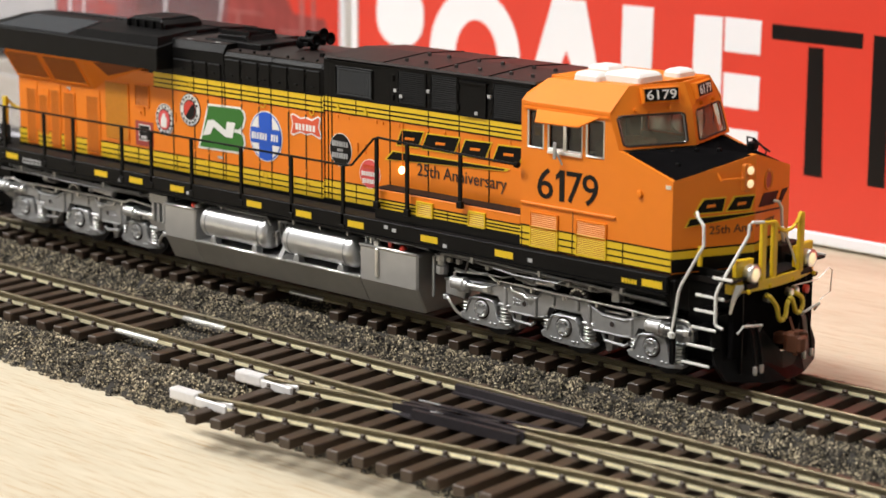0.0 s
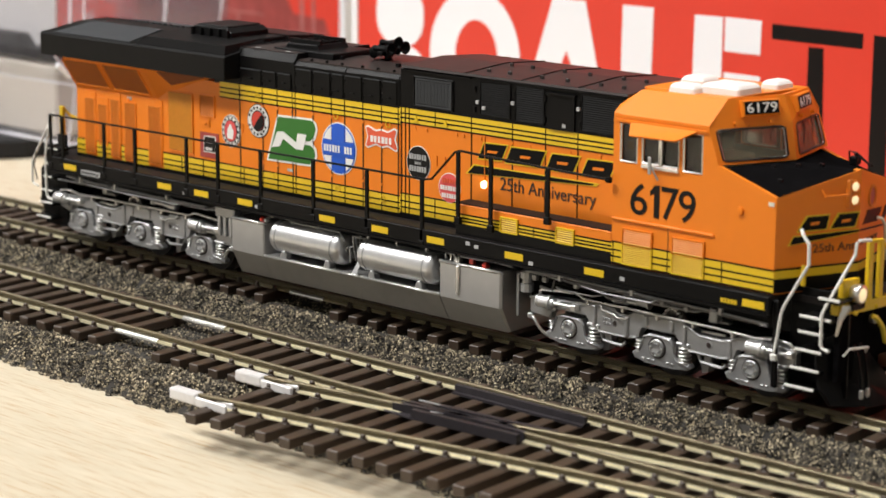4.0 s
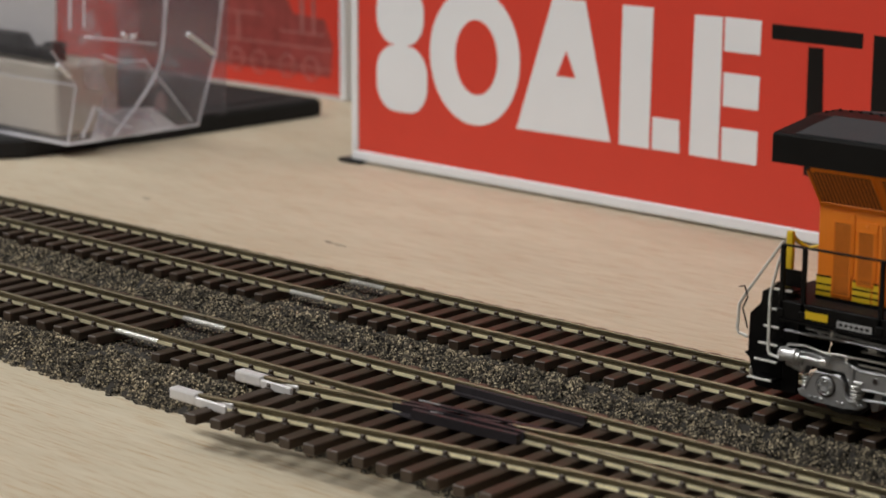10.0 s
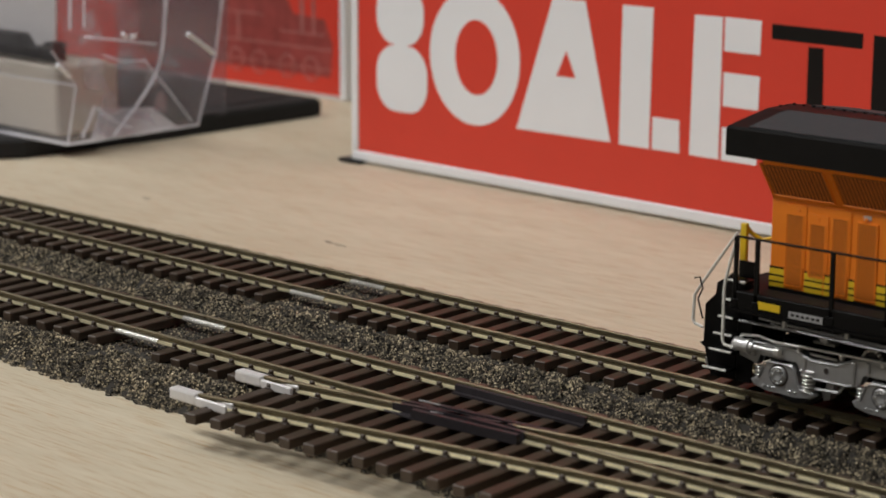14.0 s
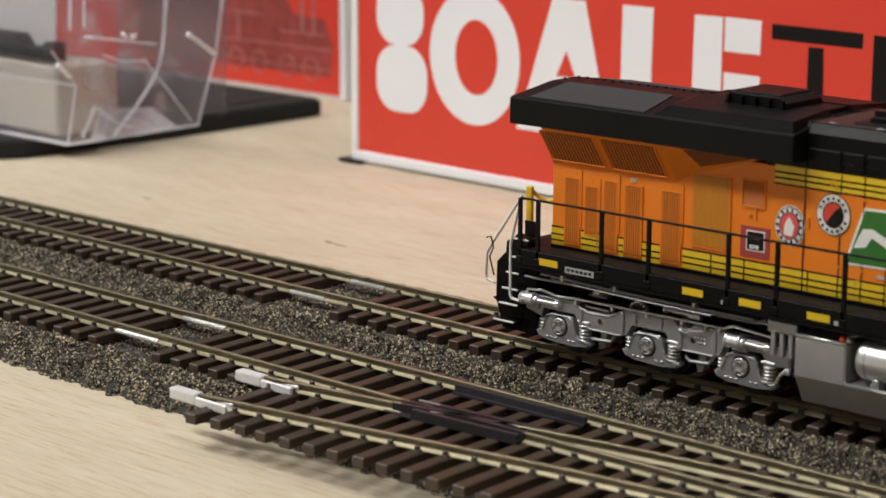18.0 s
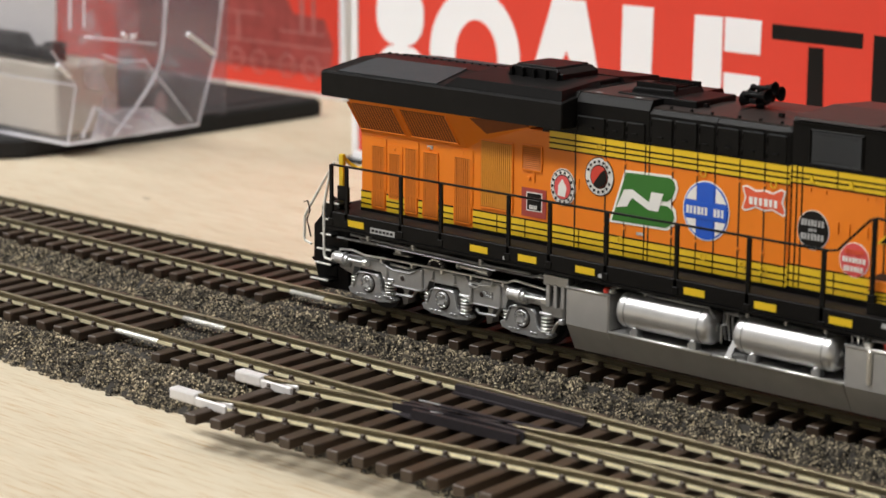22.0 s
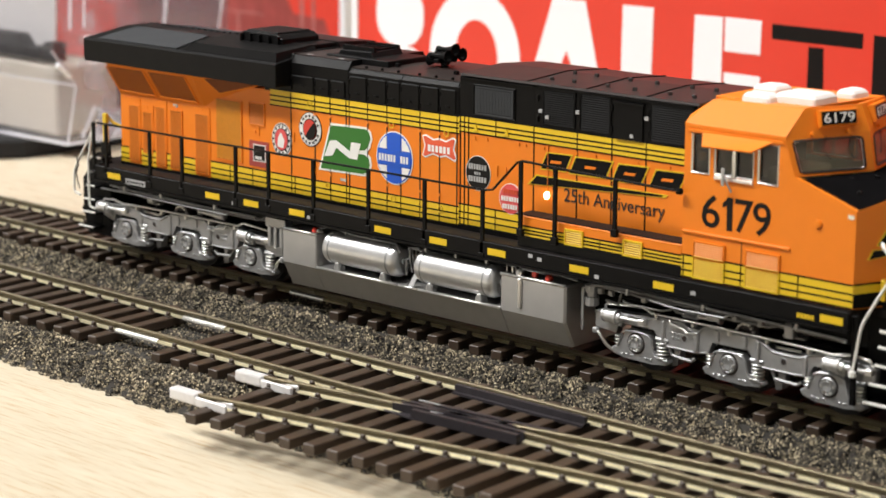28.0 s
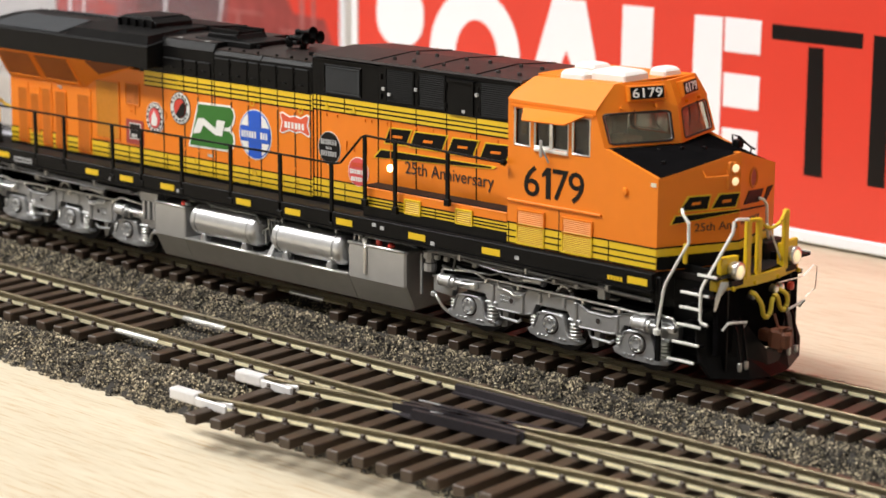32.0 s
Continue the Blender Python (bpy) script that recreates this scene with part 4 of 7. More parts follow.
    for i in range(6):
        part("housing_fin", one(box, -34.0 + i * 1.6, -33.6 + i * 1.6, -5.0, 2.4, 67.9, 68.5), ROOF, fan)
    for y in (-5.3, 2.6):
        part("housing_rim", one(box, -34.6, -24.4, y - 0.3, y + 0.3, 67.8, 69.0), ROOF, fan)
    part("roof_deck", one(box, -37.2, -17.0, -8.6, 5, 65.3, 66.9, 0.2), ROOF, L)
    # horn cluster
    HX = -7.6
    horn = part("air_horn", one(rod, (HX, 0, 65.4), (HX, 0, 68.4), 0.9), BLACK, L, "black five-bell air horn")
    for dy, dz, sx in ((-2.3, 68.4, 1), (0.0, 69.6, 1), (2.3, 68.4, 1), (-1.2, 67.2, -1), (1.2, 67.6, -1)):
        bm = one(lathe, (HX - 2.4 * sx, dy, dz), (sx, 0, 0.03), [(0, 0.4), (0.2, 0.75), (0.9, 0.75), (1.1, 0.5), (3.2, 0.6), (4.6, 0.95), (5.5, 1.4), (5.7, 1.55), (5.8, 1.55), (5.5, 1.1), (4.6, 0.6)], 14)
        part("horn_bell", bm, BLACK, horn, smooth=True)
    part("horn_bar", one(box, HX - 0.8, HX + 0.8, -2.9, 2.9, 66.8, 67.8, 0.15), BLACK, horn)
    part("horn_bar", one(box, HX - 0.6, HX + 0.6, -0.5, 0.5, 67.6, 69.6, 0.15), BLACK, horn)

    # forward hood: black above, orange below
    fw = part("forward_hood", one(box, 8.8, 73, -HY, HY, 32.4, 58, 0.2), ORANGE, L)
    ft = part("forward_hood_top", one(prism, [(-HY - 0.1, 57.9), (-HY - 0.1, 66.6), (-HY + 0.4, 67.2), (HY - 0.4, 67.2), (HY + 0.1, 66.6), (HY + 0.1, 57.9)], "x", 9.0, 72.8, 0.2), BLACK, L, "black upper equipment hood")
    roof = part("hood_roof", one(prism, [(-HY - 0.5, 66.9), (-HY - 0.3, 67.4), (0, 68.3), (HY + 0.3, 67.4), (HY + 0.5, 66.9)], "x", 9.5, 73.2, 0.15), BROWNBLACK, L, "brownish hood roof")
    for x in (28.5, 44.5, 60):
        part("roof_seam", one(prism, [(-HY - 0.3, 67.3), (-HY - 0.3, 67.6), (0, 68.5), (HY + 0.3, 67.6), (HY + 0.3, 67.3), (0, 68.2)], "x", x - 0.15, x + 0.15), BLACK, roof)
    for x in (32, 38, 47, 54, 63, 69):
        for y, z in ((-9.5, 67.6), (-2.0, 68.1)):
            part("lifting_lug", one(box, x - 0.5, x + 0.5, y - 0.25, y + 0.25, z - 0.2, z + 0.8, 0.12), BROWNBLACK, roof)
    g = vent(ft, 14.0, 24.2, 59.2, 64.6, -HY - 0.1, 24, "side_grille", GREYMESH, BLACK, True, "grey slatted air intake grille")
    part("grille_frame", one(wire, [(13.2, -HY - 0.2, 58.7), (25.0, -HY - 0.2, 58.7), (25.0, -HY - 0.2, 65.2), (13.2, -HY - 0.2, 65.2), (13.2, -HY - 0.2, 58.7)], 0.2), BLACK, g)
    for i in range(5):
        part("model_bar", one(box, 101.5 + i * 0.8, 102.1 + i * 0.8, -SY - 0.12, -SY, 30.0, 30.9), YELLOW, L)
    for x0, x1, z0, z1 in ((33.0, 41.2, 58.9, 66.0), (43.0, 50.6, 58.7, 66.2), (61.2, 71.5, 58.6, 66.0)):
        vent(ft, x0, x1, z0, z1, -HY - 0.1, 16, "dark_grille", BLACK, BLACK)
    part("side_hatch", one(prism, rounded(52.0, 59.2, 58.0, 65.4, 0.3, 2), "y", -HY - 0.5, -HY), BLACK, ft)
    part("hatch_lip", one(box, 51.6, 59.6, -HY - 0.9, -HY, 65.3, 65.8), BLACK, ft)
    for x, z in ((32.2, 61.5), (42.2, 62.3), (60.2, 63.0), (56.5, 59.0), (34.0, 60.4)):
        part("pale_decal", one(box, x - 0.42, x + 0.42, -HY - 0.6, -HY, z - 0.36, z + 0.36), NOTICE, ft, "tiny pale warning decal")
    for x in (9.2, 10.4, 11.6, 30.2, 42.0, 51.2, 60.0):
        part("door_seam", one(box, x - 0.13, x + 0.13, -HY - 0.12, -HY + 0.1, 38.0 if x > 20 else 32.6, 66.4), BLACK, fw)

    # yellow bands
    stripes(L, -51.5, 8.8, 54.0, 57.7, -HY, (0.3, 0.6), (-44.4, -36.4, -31.3, -26.1, -25.1, -19.2, -13.1, -8.8, -2.9, 3.0, 8.2))
    stripes(L, 8.8, 72.9, 54.6, 58.0, -HY, (0.3, 0.6), (9.2, 10.4, 11.6, 19.5, 30.2, 42, 51.2, 60))
    stripes(L, -107.4, -104, 33.3, 37.3, -HY, (0.3, 0.62))
    stripes(L, -73.0, 8.8, 33.6, 37.6, -HY, (0.3, 0.62), (-66, -58, -44.4, -43.2, -36.4, -31.3, -26.1, -25.1, -19.2, -13.1, -8.8, -2.9, 3.0, 8.2))
    stripes(L, 8.8, 30.0, 34.0, 38.4, -HY, (0.3, 0.62), (9.2, 10.4, 11.6, 19.5))
    for x0, x1 in ((-99.3, -95.2), (-94.9, -93.6), (-89.4, -88.0), (-83.3, -78.7)):
        stripes(L, x0, x1, 33.4, 37.4, -HY, (0.3, 0.62))
    # doors with fine louvres on the rear hood, gap shade put in the backing colour
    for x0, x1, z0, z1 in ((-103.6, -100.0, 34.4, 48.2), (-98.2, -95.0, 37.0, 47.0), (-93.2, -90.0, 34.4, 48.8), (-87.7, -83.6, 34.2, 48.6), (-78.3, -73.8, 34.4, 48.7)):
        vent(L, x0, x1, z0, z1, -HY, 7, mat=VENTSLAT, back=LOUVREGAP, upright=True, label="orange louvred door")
        if z0 > 34.3:
            part("door_panel", one(pierced, rounded(x0 - 0.75, x1 + 0.75, 38.0, min(z1 + 2.0, 50.6), 0.3, 2), [[(x0 - 0.02, 38.3), (x1 + 0.02, 38.3), (x1 + 0.02, z1), (x0 - 0.02, z1)]], "y", -HY - 0.22, -HY + 0.1), ORANGE, L)
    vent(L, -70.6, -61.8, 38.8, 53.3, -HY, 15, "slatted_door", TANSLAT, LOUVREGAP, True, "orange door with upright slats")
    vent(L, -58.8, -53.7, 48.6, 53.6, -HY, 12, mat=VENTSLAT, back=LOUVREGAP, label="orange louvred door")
    for x, z in ((-86, 49.6), (-76, 49.9), (-57, 46.8), (-101, 49.4), (-96.6, 48.2)):
        part("door_latch", one(box, x - 0.4, x + 0.4, -HY - 0.35, -HY, z - 0.3, z + 0.3, 0.08), ORANGE, L)
    for x, z in ((-85.8, 49.9), (-76.2, 50.0)):
        part("pale_decal", one(box, x - 0.8, x + 0.8, -HY - 0.2, -HY, z - 0.4, z + 0.4), NOTICE, L, "tiny pale warning decal")
    part("pale_decal", one(box, -28.0, -26.2, -HY - 0.2, -HY, 38.7, 39.3), NOTICE, L, "tiny pale warning decal")
    for x in (-55.5, -43.4, 20, 22.5, 26.5):
        part("door_hinge", one(rod, (x, -HY - 0.1, 46), (x, -HY - 0.1, 48.2), 0.18), ORANGE, L)
    for x, z in ((-38.0, 55.5), (-11.5, 53.6), (5.2, 53.6), (-11.0, 36.8), (-1.5, 36.6), (3.5, 36.4), (-32, 37.0)):
        part("grab_ring", one(wire, [(x + 0.7 * math.cos(a * 0.7), -HY - 0.3, z + 0.7 * math.sin(a * 0.7)) for a in range(10)], 0.12), YELLOW, L)

    for x in (-36.4, -31.3, -19.2, -13.1, -2.9, 3.0):
        for z in (39.6, 53.2):
            part("door_hinge", one(box, x - 0.45, x + 0.45, -HY - 0.22, -HY, z - 0.35, z + 0.35, 0.08), ORANGE, L)
    for x in (13.5, 17.0, 26.0, 28.0, 33.0, 42.0, 47.0, 58.0, 66.0):
        part("door_latch", one(box, x - 0.25, x + 0.25, -HY - 0.25, -HY, 53.3, 54.0, 0.06), ORANGE, L)
    for x in (13.8, 22.6):
        part("lift_lug", one(prism, [(x - 0.7, 55.0), (x, 56.6), (x + 0.7, 55.0)], "y", -HY - 0.4, -HY, 0.1), YELLOW, L)
    for i in range(20):
        x = 31.0 + i * 2.15
        part("rivet", one(box, x - 0.14, x + 0.14, -17.55, -17.3, 39.0, 39.25), ORANGE, L)
    for x0, x1, z in ((9.4, 30.0, 66.2), (31.5, 72.0, 66.4)):
        part("edge_lip", one(box, x0, x1, -HY - 0.45, -HY, z, z + 0.3), BLACK, L)
    for x in (31.4, 42.6, 51.2, 60.6, 72.0):
        part("door_hinge", one(rod, (x, -HY - 0.3, 59.2), (x, -HY - 0.3, 60.4), 0.25), BLACK, L)
        part("door_hinge", one(rod, (x, -HY - 0.3, 63.6), (x, -HY - 0.3, 64.8), 0.25), BLACK, L)
    for x in (-40.0, -33.8, -28.7, -22.2, -16.2, -11.0, -5.8, 0.0, 5.6):
        part("door_handle", one(wire, [(x - 0.6, -HY - 0.3, 59.4), (x - 0.5, -HY - 0.75, 59.6), (x + 0.5, -HY - 0.75, 59.6), (x + 0.6, -HY - 0.3, 59.4)], 0.12), BLACK, L)

    # equipment box beside the cab, with its tread
    for s in (-1, 1):
        ya, yb = (-17.4, -12.5) if s < 0 else (12.5, 17.4)
        eb = part("equipment_box", one(box, 29.8, 72.8, ya, yb, 35.0, 39.6, 0.25), ORANGE, L)
        part("box_tread", one(box, 29.8, 72.8, ya + 0.1, yb - 0.1, 39.6, 39.85), DARKSTEP, eb, "dark brown tread")
        part("box_base", one(box, 29.8, 72.8, ya - 0.1 if s < 0 else ya, yb if s < 0 else yb + 0.1, 32.4, 35.2), BLACK, eb)
    stripes(L, 29.8, 72.8, 35.2, 37.3, -17.4, (0.33, 0.66), (52,), sides=(-1, 1))
    for x in (45.2, 60.6):
        vent(L, x - 2.2, x + 2.2, 35.4, 38.2, -17.55, 6, mat=YELLOW, back=YELLOWGAP, label="small yellow louvre")
    lamp = part("step_lamp", one(loft, [[(34.2 + r * 0.75 * math.cos(a * 0.524), -HY - d, 43.7 + r * 1.25 * math.sin(a * 0.524)) for a in range(12)] for d, r in ((-0.2, 0.7), (0.6, 0.7), (1.0, 0.55), (1.15, 0.25))]), LITSTEP, L, "small lit walkway lamp", smooth=True)
    part("lamp_conduit", one(wire, [(34.2, -HY - 0.15, 44.5), (34.2, -HY - 0.15, 54.5)], 0.14), ORANGE, L)


def build_cab(L):
    W = 17.4
    # side walls, roof and rear, as one hollow-looking shell of panels
    side = [(72.8, 33.0), (72.8, 63.4), (96.0, 63.4), (98.8, 56.5), (112.6, 51.9), (112.6, 33.0)]
    cab = None
    win = ((74.6, 78.8, 54.5, 62.3), (80.1, 89.2, 54.7, 61.6), (90.3, 94.9, 54.3, 62.0))
    for s in (-1, 1):
        ya, yb = (-W, -W + 1.0) if s < 0 else (W - 1.0, W)
        bm = one(pierced, side, [rounded(x0, x1, z0, z1, 0.4, 2) for x0, x1, z0, z1 in win], "y", ya, yb)
        w = part("cab_side", bm, ORANGE, L, "orange cab side with window openings")
        cab = cab or w
        for x0, x1, z0, z1 in win:
            f = part("window_frame", one(wire, [(x0, s * W - s * 0.1, z0), (x1, s * W - s * 0.1, z0), (x1, s * W - s * 0.1, z1), (x0, s * W - s * 0.1, z1), (x0, s * W - s * 0.1, z0)], 0.3, 4), STEEL, w, "bright metal window frame")
            part("pane", one(box, x0 + 0.2, x1 - 0.2, s * W - s * 0.55 - 0.04, s * W - s * 0.55 + 0.04, z0 + 0.2, z1 - 0.2), CABGLASS, w)
        part("window_mullion", one(box, 84.4, 85.2, s * W - 0.3, s * W + 0.3, 54.7, 61.6), STEEL, w, "bright metal window bar")
        part("rain_ledge", one(box, 72.9, 98.4, s * W - 0.4, s * W + 0.4, 42.2, 42.8, 0.15), ORANGE, w)
        part("door_gutter", one(box, 73.5, 96.0, s * W - 0.35, s * W + 0.35, 62.6, 63.0), ORANGE, w)
        part("door_seam", one(box, 87.0, 87.2, s * W - 0.08, s * W + 0.08, 33.2, 42.2), DARKVENT, w)
        part("door_seam", one(box, 100.3, 100.5, s * W - 0.12, s * W + 0.12, 33.2, 37.6), BLACK, w)
        part("wall_knob", one(lathe, (104.4, s * W, 48.3), (0, s, 0), [(0, 0.9), (0.5, 0.7), (0.6, 0.05)], 10), ORANGE, w)
        # awning over the side windows
        if s < 0:
            part("awning", one(quad_slab, (77.2, -W - 0.1, 62.7), (94.0, -W - 0.1, 62.7), (90.4, -W - 2.9, 60.6), (79.0, -W - 2.9, 60.4), 0.35), ORANGE, w, "orange sun awning")
            m = part("mirror", one(box, 82.9, 83.7, -W - 1.9, -W - 1.5, 53.0, 56.6, 0.15), TRUCK, w, "small bright mirror")
            part("mirror_arm", one(wire, [(84.5, -W, 55.2), (83.3, -W - 1.7, 55.2), (85.2, -W - 1.4, 52.0)], 0.2), TRUCK, m)
            for i in range(4):
                part("window_notice", one(box, 75.9 + 0.75 * (i % 2), 76.5 + 0.75 * (i % 2), -W + 0.7, -W + 0.9, 57.0 + 0.9 * (i // 2), 57.7 + 0.9 * (i // 2)), YELLOWSHADE, w, "tiny yellow window notice")
            part("sill_tray", one(box, 80.2, 89.4, -W - 0.5, -W, 53.8, 54.5, 0.1), STEEL, w)
    part("cab_rear_wall", one(box, 72.8, 73.6, -W + 1, W - 1, 33, 63.4), ORANGE, L)
    part("cab_lining", one(box, 73.6, 74.2, -W + 1.1, W - 1.1, 49.6, 63.2), LINING, L, "tan cab interior wall")
    part("cab_partition", one(box, 74.2, 97, W - 1.5, W - 1.1, 49.6, 54.4), LINING, L)
    part("cab_floor", one(box, 73.6, 98, -W + 1, W - 1, 49, 49.6), DARKSTEP, L)
    part("console", one(box, 90, 97, -14, -2, 49.6, 57, 0.4), LINING, L, "tan control console")
    for y in (-10, 9):
        seat = part("crew_seat", one(box, 82, 86.5, y - 2.4, y + 2.4, 49.6, 53.5, 0.5), BROWNBLACK, L)
        part("seat_back", one(box, 81.4, 82.4, y - 2.4, y + 2.4, 53, 59, 0.4), BROWNBLACK, seat)
    # roof: flat middle, sloping edges
    rings = [[(72.8, -W, 63.3), (72.8, -W, 64.2), (72.8, -15.6, 65.6), (72.8, 15.6, 65.6), (72.8, W, 64.2), (72.8, W, 63.3)],
             [(76.0, -W, 63.3), (76.0, -W, 64.0), (76.0, -12.6, 68.6), (76.0, 12.6, 68.6), (76.0, W, 64.0), (76.0, W, 63.3)],
             [(96.4, -W, 63.3), (96.4, -W, 64.0), (97.0, -12.2, 69.0), (99.4, 12.2, 69.0), (98.8, W, 64.0), (98.8, W, 63.3)]]
    roof = part("cab_roof", one(loft, rings), ORANGE, L, "orange cab roof with sloping edges")
    part("roof_walkplate", one(box, 74.6, 80.5, -10, 10, 68.4, 68.9, 0.1), ORANGE, roof)
    # front: two angled windshield faces meeting in the middle
    for s in (-1, 1):
        far = 2.4 if s > 0 else 0.0
        o_t, o_b = Vector((96.2 + far, s * W, 63.8)), Vector((98.8 + far, s * W, 56.5))
        i_t, i_b = Vector((104.0, 0, 63.8)), Vector((105.3, 0, 56.3))
        r_o, r_i = Vector((97.0 + far, s * 12.2, 69.0)), Vector((101.8, 0, 69.0))

        def at(u, v):
            a, b = o_b.lerp(o_t, v), i_b.lerp(i_t, v)
            return a.lerp(b, u)
        nrm = (at(1, 0) - at(0, 0)).cross(at(0, 1) - at(0, 0)).normalized()
        if nrm.x < 0:
            nrm = -nrm
        u0, u1, v0, v1 = 0.075, 0.9, 0.09, 0.9
        hole = rounded(u0, u1, v0, v1, 0.075, 5)
        bm = one(pierced, [(0, 0), (1, 0), (1, 1), (0, 1)], [hole], "z", 0.0, 0.7)
        for v in bm.verts:
            v.co = at(v.co.x, v.co.y) - nrm * v.co.z
        f = part("windshield_wall", bm, ORANGE, L, "orange cab front round the windshield")
        part("pane", one(loft, [[at(*c) - nrm * d for c in hole] for d in (0.46, 0.54)]), SHIELD, f)
        loop = [at(*c) for c in hole + hole[:2]]
        part("gasket", one(wire, [p - nrm * 0.05 for p in loop], 0.24), BROWNBLACK, f, "dark rubber window gasket")
        mid = at((u0 + u1) / 2, (v0 + v1) / 2)
        part("gasket_trim", one(wire, [mid.lerp(p, 0.96) - nrm * 0.1 for p in loop], 0.1), STEEL, f, "bright metal window trim")
        for u, v in ((0.45, 0.92), (0.75, 0.9)):
            wp = part("wiper", one(wire, [at(u, v + 0.04) + nrm * 0.6, at(u - 0.06, v - 0.3) + nrm * 0.3, at(u + 0.02, v - 0.55) + nrm * 0.25], 0.1), BLACK, f, "black wiper")
        # band above the windshield with the number board
        part("front_band", one(loft, [[o_t, i_t, r_i, r_o], [o_t - Vector((0.9, 0, 0)), i_t - Vector((0.9, 0, 0)), r_i - Vector((0.9, 0, 0.1)), r_o - Vector((0.9, 0, 0.1))]]), ORANGE, L)

        def up(u, v):
            return o_t.lerp(i_t, u).lerp(r_o.lerp(r_i, u), v)
        n2 = (up(1, 0) - up(0, 0)).cross(up(0, 1) - up(0, 0)).normalized()
        if n2.x < 0:
            n2 = -n2
        a, b = up(0.34, 0.3), up(0.84, 0.3)
        along = (b - a).normalized()
        upv = Vector((-0.25, 0, 1)).normalized()
        upv = (upv - along * upv.dot(along)).normalized()
        fwd = along.cross(upv)
        if fwd.x < 0:
            fwd = -fwd
        bm = bmesh.new()
        w, h = (b - a).length, 3.3
        ctr = (a + b) / 2 + upv * 1.5
        loft(bm, [[ctr + fwd * d + along * (sx * (w / 2 - c)) + upv * (sz * (h / 2 - c)) for sx, sz in ((-1, -1), (1, -1), (1, 1), (-1, 1))] for d, c in ((-1.2, 0), (0.9, 0), (1.1, 0.25))])
        nb = part("number_board", bm, ORANGE, L, "lit number board in an orange housing")
        bm = bmesh.new()
        loft(bm, [[ctr + fwd * d + along * (sx * (w / 2 - 0.45)) + upv * (sz * (h / 2 - 0.4)) for sx, sz in ((-1, -1), (1, -1), (1, 1), (-1, 1))] for d in (1.0, 1.22)])
        part("board_face", bm, BLACK, nb, "black board face")
        words = writing("board_numerals", "6179", 0, 0, 0, w - 1.7, h - 1.35, WHITE, nb, depth=0.08, thick=0.008)
        rot = Matrix((along * (1 if s < 0 else -1) * (1 if along.dot(Vector((0, 1, 0))) * s < 0 else -1), -fwd, upv)).transposed().to_4x4()
        right = Vector((0, 0, 1)).cross(fwd).normalized()
        rot = Matrix((right, -fwd, fwd.cross(right))).transposed().to_4x4()
        org = ctr + fwd * 1.24 - right * (w - 1.7) / 2 - fwd.cross(right) * (h - 1.35) / 2
        words.data.transform(Matrix.Translation(org * MM) @ rot)
        part("brow_bolt", one(rod, up(0.3, 0.06), up(0.3, 0.06) + n2 * 0.8, 0.4), ORANGE, nb)
        part("brow_bolt", one(rod, up(0.72, 0.08), up(0.72, 0.08) + n2 * 0.8, 0.4), ORANGE, nb)
    # white pods on the roof
    for x0, x1, y0, y1, z1 in ((81.6, 88.4, -11.6, -7.0, 70.5), (87.6, 97.2, -9.0, -0.6, 70.9), (77.0, 83.0, -1.5, 5.0, 70.5), (93.0, 97.6, 4.0, 10.0, 70.6)):
        bm = bmesh.new()
        rings = []
        for d, z in ((0.0, 68.7), (0.12, z1 - 0.75), (0.5, z1 - 0.2), (0.9, z1)):
            rings.append([(p, q, z) for p, q in rounded(x0 + d, x1 - d * 1.6, y0 + d, y1 - d, 0.8 - d * 0.3, 3)])
        loft(bm, rings)
        part("antenna_pod", bm, WHITE, roof, "white roof antenna pod")

    # nose
    bm = bmesh.new()
    ring = [(112.6, -W, 51.9), (120.2, 0.2, 56.2), (116.8, W, 51.4), (115.6, W - 1.0, 51.4), (118.9, 0.2, 56.2), (112.6, -W + 1.2, 51.9)]
    loft(bm, [[(x, y, 33.0) for x, y, z in ring], ring])
    nose = part("nose", bm, ORANGE, L, "orange wide nose")
    bm = bmesh.new()
    pts = [(98.6, -W + 0.5, 56.1), (105.0, 0, 56.0), (98.6, W - 0.5, 56.1), (116.2, W - 0.6, 51.5), (119.7, 0.9, 56.0), (119.7, -0.5, 56.0), (112.2, -W + 0.5, 51.7)]
    lo = [bm.verts.new((x, y, z - 0.6)) for x, y, z in pts]
    hi = [bm.verts.new(p) for p in pts]
    for vs in (hi, lo):
        bm.faces.new((vs[0], vs[6], vs[5], vs[1]))
        bm.faces.new((vs[1], vs[5], vs[4]))
        bm.faces.new((vs[1], vs[4], vs[3], vs[2]))
    for i in range(7):
        j = (i + 1) % 7
        bm.faces.new((lo[i], lo[j], hi[j], hi[i]))
    nt = part("nose_top", bm, NOSEBLACK, L, "black anti-glare nose top")
    for x, y, z in ((106, -9, 55.9), (109, -5, 56.2), (112.5, -2, 56.3), (110, -12.5, 54.3)):
        part("nose_lug", one(box, x - 0.5, x + 0.5, y - 0.3, y + 0.3, z - 0.4, z + 0.4, 0.1), BLACK, nt)
    part("nose_rail", one(wire, [(112.5, 8, 55.3), (112.3, 8, 57.9), (114.0, 8, 57.7), (117.2, 8, 55.6), (116.8, 8, 54.5)], 0.2), BLACK, nt, "thin black grab rail")
    part("nose_rail", one(wire, [(113.6, 8, 57.4), (116.0, 11, 54.8)], 0.2), BLACK, nt)
    part("bell_box", one(box, 112.6, 114.4, 7.4, 9.4, 55.2, 57.0, 0.3), BLACK, nt)
